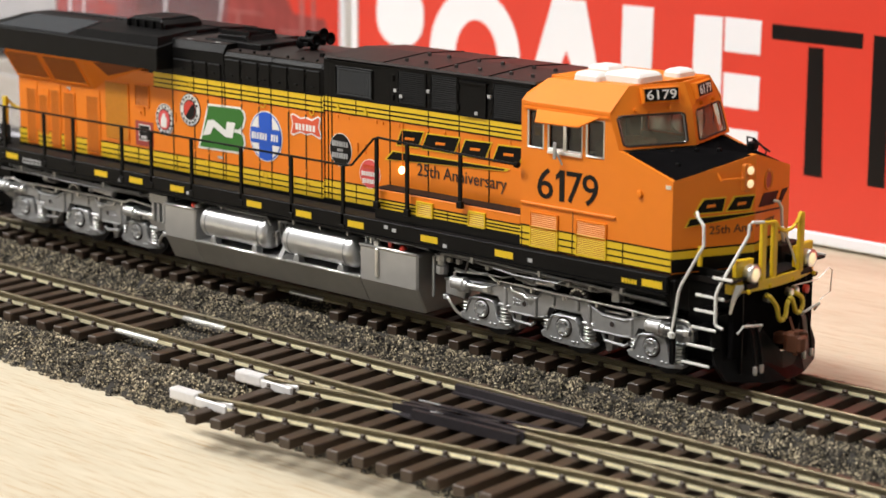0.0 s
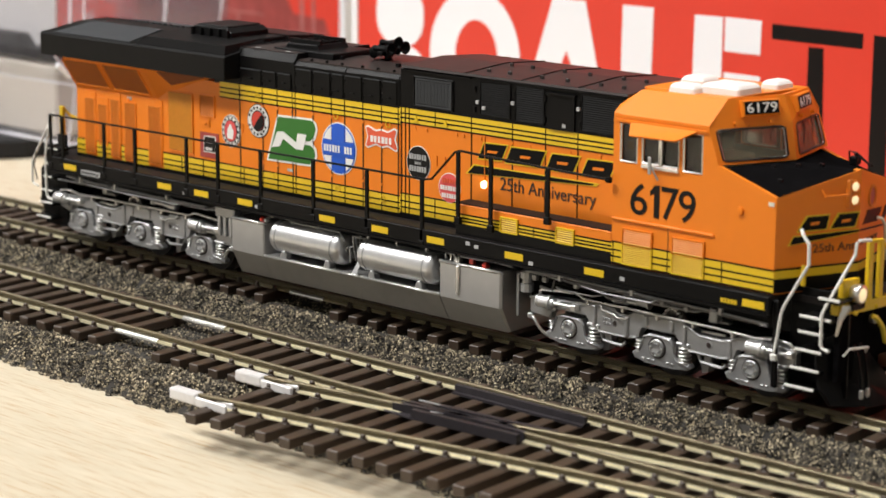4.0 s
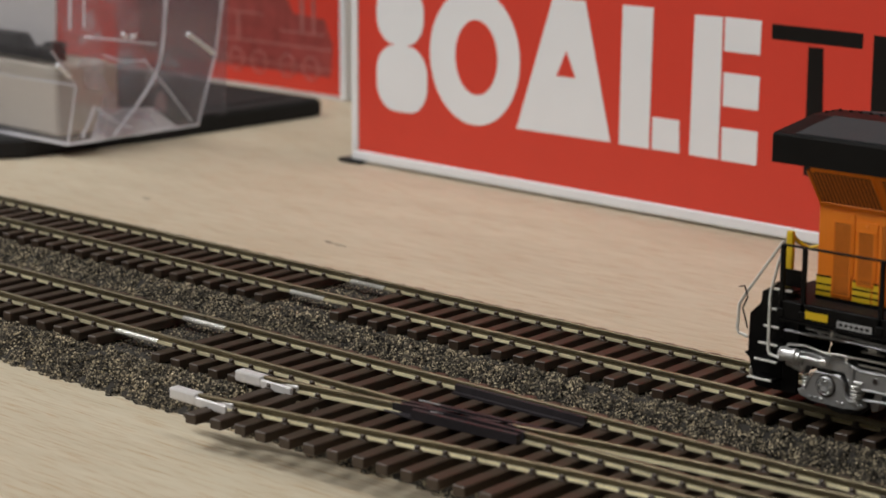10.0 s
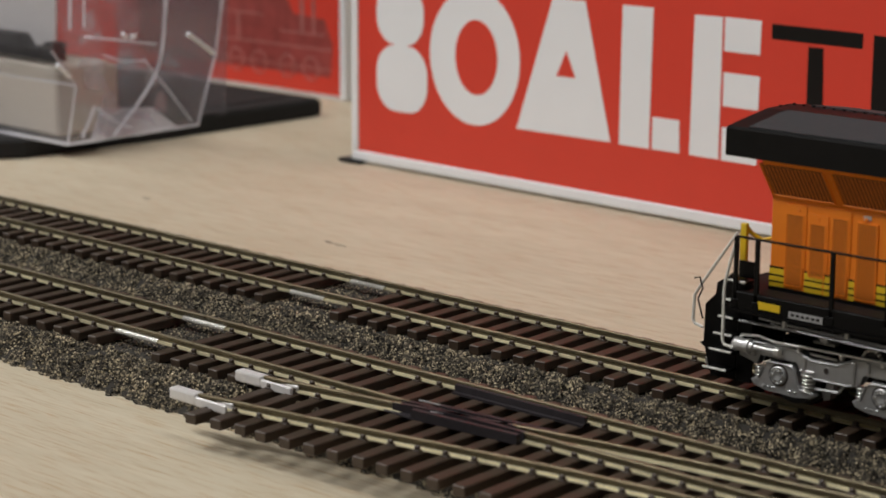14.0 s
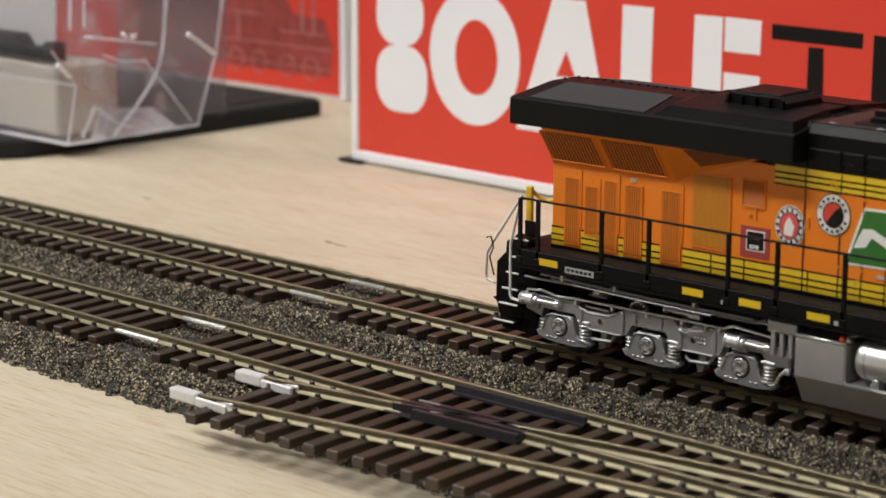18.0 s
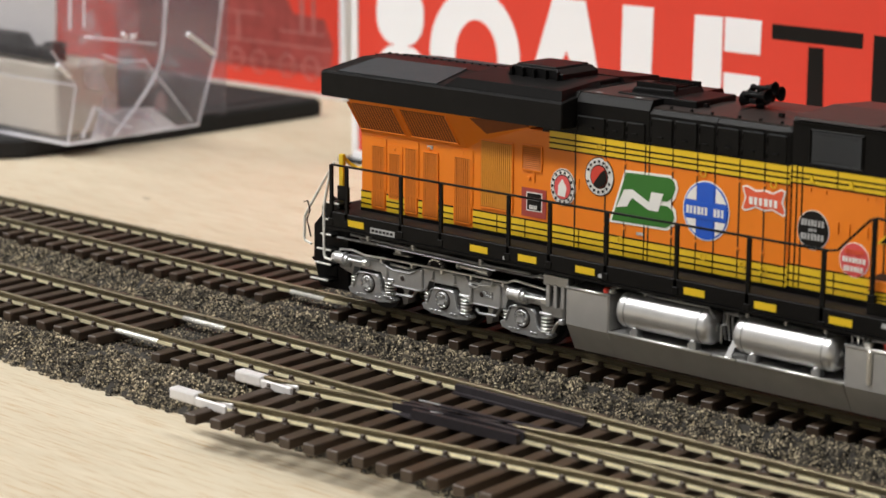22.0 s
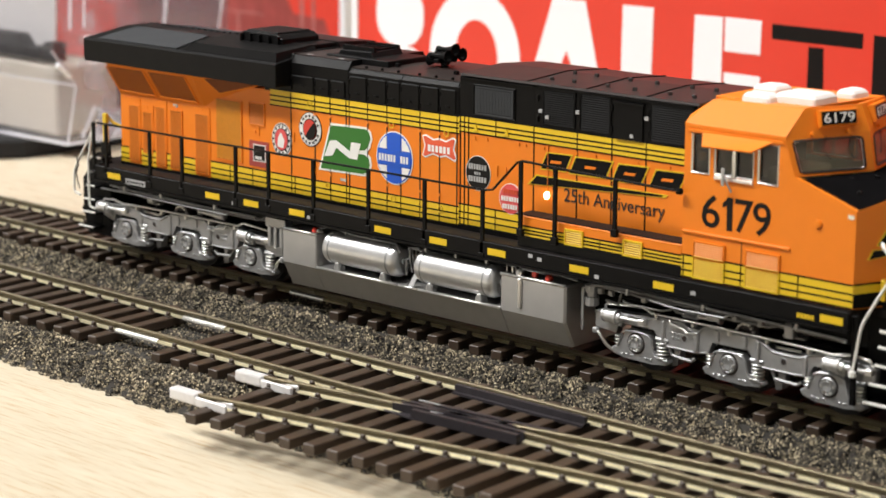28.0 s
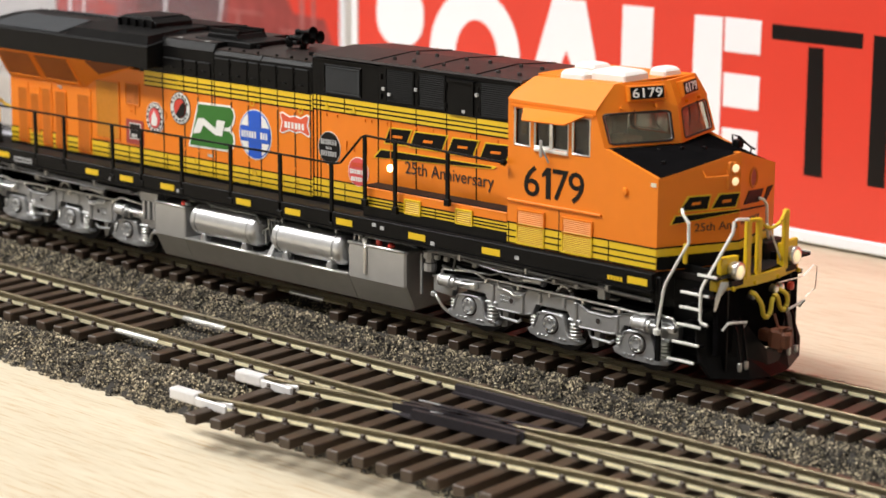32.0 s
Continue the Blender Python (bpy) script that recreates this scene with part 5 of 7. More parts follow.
    # headlight, window, grab iron and marker lamps on the nose front
    hl = part("headlight", one(prism, rounded(-2.9, 0.25, 48.6, 54.4, 0.5, 3), "x", 118.4, 119.7, 0.12), VENTSLAT, L, "lit twin headlight in an orange housing")
    for z in (53.0, 50.3):
        part("lens_ring", one(lathe, (119.6, -1.3, z), (1, -0.3, 0), [(0, 1.3), (0.35, 1.25), (0.4, 1.1)], 18), ORANGE, hl, smooth=True)
        part("lens", one(lathe, (119.75, -1.3, z), (1, -0.3, 0), [(0, 1.12), (0.25, 0.9), (0.38, 0.05)], 16), LIT, hl, "lit round lens", smooth=True)
    part("nose_grab_iron", one(wire, [(116.6, -8.0, 52.9), (117.6, -8.2, 51.6), (119.6, -3.4, 51.6), (118.9, -2.9, 52.6)], 0.22), ORANGE, L)
    part("corner_plate", one(box, 110.9, 112.2, -W - 0.15, -W, 50.2, 51.0), STEEL, L, "small bright corner plate")
    # yellow band round cab and nose
    stripes(L, 72.8, 112.6, 33.3, 37.6, -W, (0.3, 0.62), (73.3, 87.1, 100.4))
    for a, b in (((112.7, -W), (120.3, 0.2)), ((120.3, 0.2), (116.9, W))):
        for z0, z1, mt in ((36.0, 37.6, YELLOW), (37.6, 37.95, BLACK), (33.2, 36.0, BLACK)):
            part("nose_band", one(quad_slab, (*a, z0), (*b, z0), (*b, z1), (*a, z1), 0.16), mt, L, "yellow painted band" if mt is YELLOW else "black painted band")
    part("band_post", one(box, 115.6, 116.6, -12.9, -12.1, 34.4, 38.6, 0.2), YELLOW, L, "yellow corner post")
    for x0, x1 in ((75.9, 83.0), (88.4, 95.9)):
        vent(L, x0, x1, 33.6, 37.5, -W - 0.1, 10, mat=YELLOW, back=YELLOWGAP, label="yellow louvred door")
        vent(L, x0, x1, 37.7, 40.6, -W - 0.1, 7, mat=PEACH, back=ORANGE, label="orange louvred door top")


def build_livery(L):
    """Emblems and lettering on the near side."""
    y = -HY
    # road number and slogan
    for c, x, w in (("6", 77.4, 4.3), ("1", 83.4, 1.35), ("7", 85.3, 4.2), ("9", 89.5, 4.2)):
        if c == "1":
            shape("numeral_flag", [(82.4, 48.4), (83.5, 49.0), (83.5, 50.5), (83.2, 50.2), (82.4, 49.3)], SIGNBLACK, L, -17.45, 0.06)
        writing("road_numeral", c, x, -17.45, 44.0, w, 6.6, SIGNBLACK, L, thick=0.004)
    writing("slogan", "25th Anniversary", 38.7, y - 0.12, 42.2, 26.4, 3.7, BROWNBLACK, L, thick=0.002)
    # big slanted word mark, as plain black blocks edged in yellow
    for x0, x1 in ((32.8, 39.6), (40.6, 50.4), (52.0, 59.6), (61.6, 69.2)):
        b = shape("word_block", [(x0 - 0.8, 49.0), (x1 - 0.5, 49.2), (x1 + 1.4, 53.2), (x0 + 1.0, 53.0)], YELLOW, L, y, 0.16, "yellow-edged black slanted mark")
        shape("word_block_fill", [(x0 - 0.4, 49.3), (x1 - 0.7, 49.5), (x1 + 0.9, 52.9), (x0 + 1.2, 52.7)], BLACK, b, y, 0.22)
        c = (x0 + x1) / 2
        shape("word_block_slot", [(c - 1.3, 50.7), (c + 1.5, 50.8), (c + 1.8, 51.4), (c - 1.1, 51.3)], ORANGE, b, y, 0.28)
    b = shape("word_underline", [(28.6, 45.4), (31.0, 47.8), (66.0, 48.0), (65.0, 47.3)], YELLOW, L, y, 0.16, "yellow-edged black underline")
    shape("word_underline_fill", [(29.3, 45.6), (31.2, 47.5), (64.6, 47.8), (64.2, 47.45)], BLACK, b, y, 0.22)
    # the same mark on the nose
    def on_nose(u, z, k, far=False):
        a, b = (Vector((120.2, 0.2, 0)), Vector((116.8, 17.4, 0))) if far else (Vector((112.6, -17.4, 0)), Vector((120.2, 0.2, 0)))
        d = (b - a).normalized()
        return a + d * u + Vector((d.y, -d.x, 0)) * k + Vector((0, 0, z))

    def nose_mark(name, quad, mat, parent, k, far=False, label=""):
        return part(name, one(loft, [[on_nose(u, z, h, far) for u, z in quad] for h in (0.02, k)]), mat, parent, label)
    nose_mark("nose_window", oval(6.1, 50.0, 1.35, 1.7, 20), MAROON, L, 0.15, True, "small oval nose door window")
    part("nose_window_rim", one(wire, [on_nose(6.1 + 1.7 * math.cos(a * 0.3142), 50.0 + 2.0 * math.sin(a * 0.3142), 0.15, True) for a in range(21)], 0.26), VENTSLAT, L)
    for q in ([(5.1, 45.1), (11.4, 45.1), (12.0, 47.7), (7.2, 47.7)], [(12.5, 45.1), (17.9, 45.1), (18.9, 47.7), (14.4, 47.7)]):
        b = nose_mark("word_block", [(u + (-0.4 if i in (0, 3) else 0.3), z + (-0.3 if i < 2 else 0.3)) for i, (u, z) in enumerate(q)], YELLOW, L, 0.12, label="yellow-edged black slanted mark")
        nose_mark("word_block_fill", q, BLACK, b, 0.2)
        c = (q[0][0] + q[2][0]) / 2
        nose_mark("word_block_slot", [(c - 0.9, 46.0), (c + 1.1, 46.1), (c + 1.3, 46.7), (c - 0.7, 46.6)], ORANGE, b, 0.28)
    for q in ([(1.6, 45.0), (9.6, 44.4), (11.6, 46.9), (4.0, 47.5)], [(11.6, 44.2), (13.2, 44.1), (16.6, 46.8), (13.6, 46.8)]):
        nose_mark("word_block", q, BLACK, L, 0.15, True, "black slanted mark")
    b = nose_mark("word_underline", [(2.8, 42.3), (19.0, 43.75), (19.0, 44.5), (4.0, 44.2)], YELLOW, L, 0.12, label="yellow-edged black underline")
    nose_mark("word_underline_fill", [(3.3, 42.5), (19.0, 43.95), (19.0, 44.3), (4.1, 44.0)], BLACK, b, 0.2)
    nose_mark("word_underline", [(0.2, 43.9), (13.6, 42.8), (13.6, 43.1), (0.2, 44.3)], BLACK, L, 0.15, True, "black underline")
    o = on_nose(8.6, 40.5, 0.05)
    writing("slogan", "25th Ann", o.x, o.y, o.z, 10.0, 1.7, BROWNPRINT, L, turn=math.degrees(math.atan2(17.6, 7.6)), depth=0.12, thick=0.008)
    o = on_nose(0.7, 40.6, 0.05, True)
    writing("slogan", "iversary", o.x, o.y, o.z, 9.0, 1.7, BROWNPRINT, L, turn=math.degrees(math.atan2(17.2, -3.4)), depth=0.12, thick=0.008)

    def ring(cx, cz, rx, rz, mats, label):
        """Round emblem of nested discs; mats: (scale, material)."""
        first = None
        for i, (k, m) in enumerate(mats):
            ob = shape("round_emblem" if first is None else "emblem_disc", oval(cx, cz, rx * k, rz * k), m, first or L, y, 0.14 + 0.06 * i, label if first is None else "")
            first = first or ob
        return first

    def bars(em, rows, mat, lift=0.36):
        for x0, x1, z0, z1 in rows:
            shape("emblem_bar", [(x0, z0), (x1, z0 + 0.05), (x1, z1 + 0.05), (x0, z1)], mat, em, y, lift)

    def dashes(em, x0, x1, z0, z1, count, mat, lift=0.4):
        step = (x1 - x0) / count
        for i in range(count):
            a = x0 + i * step
            w = step * (0.62 if i % 3 else 0.74)
            shape("emblem_dash", [(a, z0), (a + w, z0), (a + w, z1), (a, z1)], mat, em, y, lift)

    sq = part("square_emblem", one(box, -59.0, -52.2, y - 0.16, y, 38.4, 44.6), MAROON, L, "maroon square emblem with a dark centre")
    bars(sq, [(-57.6, -53.2, 39.7, 43.8)], WHITE, 0.22)
    bars(sq, [(-57.35, -53.45, 39.95, 43.55)], SIGNBLACK, 0.28)
    dashes(sq, -56.7, -54.4, 40.2, 41.0, 5, WHITE, 0.34)
    dashes(sq, -57.0, -54.1, 42.1, 42.6, 9, NOTICE, 0.34)
    e = ring(-47.6, 46.0, 3.4, 4.0, ((1.0, WHITE), (0.95, SIGNBLACK), (0.9, WHITE), (0.68, SIGNBLACK), (0.63, PINK)), "round red emblem in a white and black ring")
    shape("emblem_patch", [(-48.8, 44.2), (-46.8, 44.0), (-46.4, 46.0), (-47.6, 47.8), (-48.6, 46.4)], WHITE, e, y, 0.46)
    for i in range(14):
        a = i * 2 * math.pi / 14
        shape("emblem_tick", oval(-47.6 + 2.7 * math.cos(a), 46.0 + 3.15 * math.sin(a), 0.28, 0.34, 6), SIGNBLACK, e, y, 0.44)
    e = ring(-37.9, 49.5, 3.8, 4.1, ((1.0, SIGNBLACK), (0.95, WHITE), (0.62, SIGNBLACK), (0.56, RED)), "round white emblem with a red and black centre")
    shape("emblem_patch", [(-37.9 + 2.1 * math.cos(a), 49.5 + 2.25 * math.sin(a)) for a in [(-2.3 + i * 0.31) for i in range(11)]] + [(-37.4, 50.4), (-38.6, 48.8)], SIGNBLACK, e, y, 0.46)
    for i in range(16):
        a = i * 2 * math.pi / 16
        if i not in (0, 8):
            shape("emblem_tick", oval(-37.9 + 3.0 * math.cos(a), 49.5 + 3.2 * math.sin(a), 0.3, 0.34, 6), SIGNBLACK, e, y, 0.44)
    # green and white slanted emblem
    e = shape("slanted_emblem", [(-35.2, 40.4), (-20.2, 40.7), (-18.7, 41.7), (-17.9, 43.3), (-18.2, 45.2), (-19.5, 46.3), (-18.4, 47.5), (-17.7, 49.6), (-18.2, 51.2), (-19.7, 52.1), (-31.3, 51.8)], WHITE, L, y, 0.14, "green and white slanted block emblem")
    shape("emblem_field", [(-34.4, 40.9), (-20.5, 41.2), (-19.2, 42.0), (-18.5, 43.4), (-18.8, 44.8), (-20.1, 45.7), (-22.9, 45.7), (-22.7, 46.5), (-20.2, 46.7), (-19.0, 47.8), (-18.3, 49.6), (-18.7, 50.9), (-19.9, 51.6), (-30.9, 51.3)], GREEN, e, y, 0.22)
    shape("emblem_zigzag", [(-33.2, 43.8), (-30.5, 44.3), (-29.2, 46.3), (-24.9, 44.3), (-22.5, 44.3), (-21.3, 48.1), (-24.3, 48.1), (-24.8, 45.9), (-29.2, 48.0), (-31.3, 47.7)], WHITE, e, y, 0.3)
    # blue round emblem with a cross of bars
    e = ring(-10.7, 46.1, 5.7, 6.1, ((1.0, WHITE), (0.955, BLUE)), "round blue and white emblem with a cross")
    for sx in (-1, 1):
        for sz in (-1, 1):
            pts = [(-10.7 + sx * 2.35, 46.1 + sz * 1.9)] + [(-10.7 + sx * 5.2 * math.cos(a), 46.1 + sz * 5.5 * math.sin(a)) for a in (0.36, 0.6, 0.85, 1.1)]
            shape("emblem_field", pts, WHITE, e, y, 0.3)
    bars(e, [(-15.9, -5.6, 44.4, 47.7)], BLUE, 0.34)
    dashes(e, -15.4, -9.9, 45.2, 46.8, 6, WHITE)
    dashes(e, -8.7, -6.0, 45.2, 46.8, 3, WHITE)
    # small red shield-like emblem
    e = shape("wavy_emblem", [(-2.2, 52.3), (-1.2, 52.7), (1.2, 51.9), (3.0, 52.3), (5.0, 51.9), (7.0, 52.9), (8.0, 52.5), (7.4, 50.2), (8.3, 48.2), (7.6, 47.5), (5.0, 48.4), (3.2, 47.9), (1.2, 48.4), (-1.3, 47.4), (-2.2, 47.9), (-1.5, 50.2)], WHITE, L, y, 0.14, "small red emblem with a white edge")
    shape("emblem_field", [(-1.8, 52.1), (-1.1, 52.3), (1.2, 51.5), (3.0, 51.9), (5.0, 51.5), (7.0, 52.5), (7.6, 52.2), (7.0, 50.2), (7.9, 48.3), (7.5, 47.9), (5.0, 48.8), (3.2, 48.3), (1.2, 48.8), (-1.3, 47.8), (-1.8, 48.1), (-1.1, 50.2)], ORANGERED, e, y, 0.22)
    dashes(e, -0.4, 6.6, 49.0, 50.5, 6, WHITE, 0.28)
    e = ring(14.5, 45.9, 3.6, 3.9, ((1.0, WHITE), (0.96, SIGNBLACK)), "round black emblem with white bars")
    dashes(e, 11.9, 17.2, 46.7, 47.9, 7, NOTICE)
    dashes(e, 13.6, 15.6, 45.6, 46.2, 3, NOTICE)
    dashes(e, 11.9, 17.2, 44.0, 45.2, 7, NOTICE)
    e = ring(23.9, 41.5, 3.3, 3.4, ((1.0, WHITE), (0.95, PINK)), "round pink-red emblem with pale bars")
    dashes(e, 21.8, 26.2, 42.6, 43.6, 6, ORANGERED)
    dashes(e, 21.4, 26.6, 41.0, 42.0, 7, WHITE)
    dashes(e, 21.8, 26.2, 39.3, 40.3, 6, WHITE)


def build_rails(L):
    """Handrails and posts along the walkway, on both sides."""
    for s in (-1, 1):
        y = s * 18.7
        posts = ((-111.3, 30.4, 43.6), (-106.4, 30.4, 43.6), (-89.4, 30.4, 43.8), (-77.3, 30.4, 43.8), (-57.8, 30.4, 43.8), (-46.4, 30.4, 43.8), (-31.3, 30.4, 43.8), (-13.5, 30.4, 43.8), (3.8, 29.8, 43.8), (20.8, 29.4, 43.9), (31.5, 36.2, 51.3), (40.9, 35.7, 51.1), (56.7, 39.7, 50.8))
        rail = part("handrail", one(wire, [(-111.3, y, 43.6), (-57.8, y, 43.8), (21.7, y, 43.9), (23.7, y, 44.3), (30.5, y, 51.0), (31.8, y, 51.5), (40.9, y, 51.2), (56.7, y, 50.8), (73.4, y, 50.5)], 0.27), BLACK, L, "thin black handrail")
        part("rail_knob", one(lathe, (72.0, y, 50.5), (1, 0, 0), [(0, 0.3), (0.3, 0.7), (1.2, 0.7), (1.5, 0.3)], 8), BLACK, rail)
        for x, z0, z1 in posts:
            p = part("post", one(box, x - 0.5, x + 0.5, y - 0.3, y + 0.3, z0, z1, 0.1), BLACK, L, "black handrail post")
            part("post_foot", one(box, x - 0.8, x + 0.8, y - 0.5, y + 0.5, z0 - 0.8, z0 + 0.8, 0.1), BLACK, p)


def build_ends(L):
    # front steps, both sides
    for s in (-1, 1):
        well = part("step_well", one(box, 112.7, 114.0, s * 17.2 - 0.4, s * 17.2 + 0.4, 14.5, 32.0, 0.2), BLACK, L, "black boarding steps")
        part("well_back", one(box, 112.7, 126, s * 11.0 - 0.3, s * 11.0 + 0.3, 13.5, 34, 0.1), BLACK, well)
        for x0, x1, z in ((115.2, 122.0, 15.5), (116.4, 123.0, 19.3), (117.4, 123.4, 23.1), (118.0, 123.6, 26.7), (118.2, 125.2, 29.8), (122.3, 127.0, 33.9)):
            t = part("step_tread", one(box, x0, x1, s * 14.0 - 2.4, s * 14.0 + 2.4, z - 0.7, z - 0.15, 0.08), BLACK, well)
            part("tread_edge", one(box, x0, x1, s * 16.5 - 0.2, s * 16.5 + 0.2, z - 0.35, z + 0.2, 0.08), WHITEROD, well, "white tread edge")
        part("end_handrail", one(wire, [(118.7, 9.0, 45.2), (119.3, 9.9, 44.9), (119.4, 11.0, 43.6), (119.4, 11.4, 38.4), (118.6, 14.0, 34.0), (116.0, 17.4, 29.5), (114.6, 17.5, 21.0)] if s > 0 else [(117.4, s * 15.6, 46.2), (118.6, s * 17.0, 45.6), (120.1, s * 17.0, 44.0), (120.2, s * 17.0, 40.0), (118.6, s * 17.2, 37.2), (115.2, s * 17.4, 31.2), (114.6, s * 17.4, 29.5), (113.3, s * 17.5, 21.0)], 0.34, 8), WHITEROD, L, "white front handrail")
        part("rail_end", one(lathe, (113.3, s * 17.5, 20.0), (0, 0, 1), [(0, 0.5), (0.2, 0.8), (1.2, 0.8), (1.4, 0.4)], 8), WHITEROD, L)
        if s < 0:
            part("end_handrail", one(wire, [(127.0, -6.4, 44.2), (127.0, -10.4, 44.7), (127.0, -11.3, 44.4), (127.0, -11.6, 42.2), (123.7, -16.6, 31.8), (123.5, -17.0, 30.6), (123.5, -17.0, 24.8), (123.9, -17.0, 24.2), (125.4, -17.0, 23.9)], 0.34, 8), WHITEROD, L, "white front handrail")
        else:
            part("end_handrail", one(wire, [(126.5, 1.2, 42.0), (126.2, 4.5, 37.4), (126.0, 7.4, 33.0)], 0.22, 8), WHITEROD, L, "white front handrail")
        # mirror image at the rear
        well = part("step_well", one(box, -113.0, -109.3, s * 15.0 - 0.4, s * 15.0 + 0.4, 13.6, 33.0, 0.2), BLACK, L, "black boarding steps")
        part("well_back", one(prism, [(-115.1, 35.0), (-116.3, 33.9), (-118.6, 32.5), (-118.8, 30.2), (-121.3, 27.7), (-121.5, 20.0), (-122.4, 19.6), (-121.2, 18.8), (-119.5, 13.3), (-110.0, 13.3), (-110.0, 33.2)], "y", s * 14.3 - 0.3, s * 14.3 + 0.3), BLACK, well)
        for x0, x1, z in ((-119.0, -113.3, 16.1), (-117.5, -112.3, 20.0), (-116.7, -112.3, 23.4), (-115.5, -112.1, 27.0), (-114.2, -112.1, 30.6), (-113.6, -109.4, 34.6)):
            part("step_tread", one(box, x0, x1, s * 16.2 - 1.9, s * 16.2 + 1.9, z - 0.7, z - 0.15, 0.08), BLACK, well)
            part("tread_edge", one(box, x0, x1, s * 18.2 - 0.2, s * 18.2 + 0.2, z - 0.3, z + 0.1, 0.08), WHITEROD, well, "white tread edge")
            part("riser", one(box, x0 + 0.5, x1, s * 14.9 - 0.2, s * 14.9 + 0.2, z, z + 3.4), BLACK, well)
        part("end_handrail", one(wire, [(-111.4, s * 18.2, 43.6), (-112.4, s * 18.4, 40.2), (-113.9, s * 18.4, 34.4), (-114.2, s * 18.4, 32.7), (-114.2, s * 18.4, 22.2), (-113.8, s * 18.4, 21.4), (-111.6, s * 18.4, 21.1)], 0.32, 8), WHITEROD, L, "white rear handrail")
        part("end_handrail", one(wire, [(-113.2, s * 15.8, 43.6), (-121.4, s * 16.2, 31.8), (-122.8, s * 16.2, 29.6), (-123.1, s * 16.2, 24.6), (-122.7, s * 16.2, 23.8), (-120.6, s * 16.2, 23.3)], 0.32, 8), WHITEROD, L, "white rear handrail")
        part("yellow_end_post", one(box, -114.3, -112.8, s * 13.0 - 0.5, s * 13.0 + 0.5, 32.4, 45.0, 0.15), YELLOW, L, "yellow rear post")
        # uncoupling lever
        if s > 0:
            part("cut_lever", one(wire, [(127.5, 4, 29.5), (128.2, 12.0, 29.6), (128.2, 16.0, 31.4), (128.0, 17.6, 30.6), (127.6, 17.8, 26.0), (127.0, 15, 24.6)], 0.14), STEEL, L)
        else:
            part("cut_lever", one(loft, [[(126.4, -14.4, 32.6), (127.4, -13.2, 32.6), (127.4, -13.0, 31.8), (126.4, -14.2, 31.6)], [(126.2, -15.6, 30.0), (126.6, -14.8, 30.2), (126.6, -14.6, 29.6), (126.2, -15.4, 29.4)], [(126.0, -16.0, 27.0), (126.3, -15.7, 27.0), (126.3, -15.6, 26.8), (126.0, -15.9, 26.8)]]), STEEL, L, "bright lever end")
        part("cut_lever", one(wire, [(-122.6, s * 16.6, 33.1), (-121.4, s * 16.6, 33.5), (-120.6, s * 16.6, 31.3), (-121.7, s * 16.6, 29.0), (-120.4, s * 16.6, 25.1)], 0.18), BLACK, L)
    part("front_deck", one(box, 113, 127.0, -11.5, 11.5, 31.0, 32.4, 0.1), DARKSTEP, L, "dark brown front deck")
    part("rear_deck", one(box, -116.0, -107.3, -14.4, 14.4, 31.2, 32.75, 0.1), DARKSTEP, L, "dark brown rear deck")
    part("battery_step", one(box, 117.8, 121.0, 9.0, 16.5, 32.4, 36.0, 0.2), DARKSTEP, L)
    # yellow bowed front beam with posts, chain and ditch lights
    bm = bmesh.new()
    rings = []
    for i in range(13):
        yv = -14.4 + i * 2.4
        xv = 127.6 - (yv / 14.4) ** 2 * 2.2
        rings.append([(xv - 1.6, yv, 30.4), (xv, yv, 30.4), (xv, yv, 32.4), (xv - 1.6, yv, 32.4)])
    loft(bm, rings)
    beam = part("front_beam", bm, YELLOW, L, "bowed yellow front beam")
    for y in (-11.5, -4, 4, 11.5):
        part("beam_bolt", one(lathe, (127.3, y, 30.9), (1, 0, 0), [(0, 0.5), (0.5, 0.45), (0.6, 0.1)], 8), YELLOW, beam)
    for y0, y1 in ((-6.8, -5.2), (-2.9, -1.4), (6.5, 8.1)):
        part("front_post", one(box, 126.2, 127.2, y0, y1, 31.8, 44.2 if abs(y0) > 5 else 43.6, 0.2), YELLOW, L, "yellow end rail post")
    for s in (-1, 1):
        if s < 0:
            part("post_top", one(wire, [(126.7, -6.4, 43.9), (126.7, -1.8, 43.5)], 0.45), YELLOW, L)
        bracket = part("lamp_bracket", one(prism, [(s * 12.4 + s, 31.6), (s * 12.4 + s, 37.2), (s * 6.6 + s, 36.8), (s * 6.6 + s, 31.6)], "x", 124.6, 125.8, 0.1), YELLOW, L, "yellow lamp bracket")
        body = part("ditch_light", one(lathe, (125.4, s * 10.0, 34.3), (1, 0, 0), [(0, 1.3), (0.8, 1.8), (2.0, 1.9), (2.5, 1.85), (2.6, 1.5)], 20), STEEL, L, "round bright ditch light", smooth=True)
        part("lens", one(lathe, (127.8, s * 10.0, 34.3), (1, 0, 0), [(0, 1.5), (0.3, 1.1), (0.45, 0.05)], 18), LIT, body, "lit round lens", smooth=True)
    part("safety_chain", one(wire, smooth([(126.7, -1.8, 43.2), (126.9, 0.2, 41.6), (126.9, 2.4, 41.2), (126.9, 4.6, 41.8), (126.9, 6.0, 43.0), (126.7, 7.2, 44.2)]), 0.42), YELLOW, L, "drooping yellow chain")
    part("rear_chain", one(wire, [(-113.5, -12.8, 44.4), (-112.6, -11.4, 42.6), (-111.0, -10.4, 41.6), (-108.6, -9.8, 42.4), (-107.6, -9.4, 44.0)], 0.4), YELLOW, L, "drooping yellow chain")
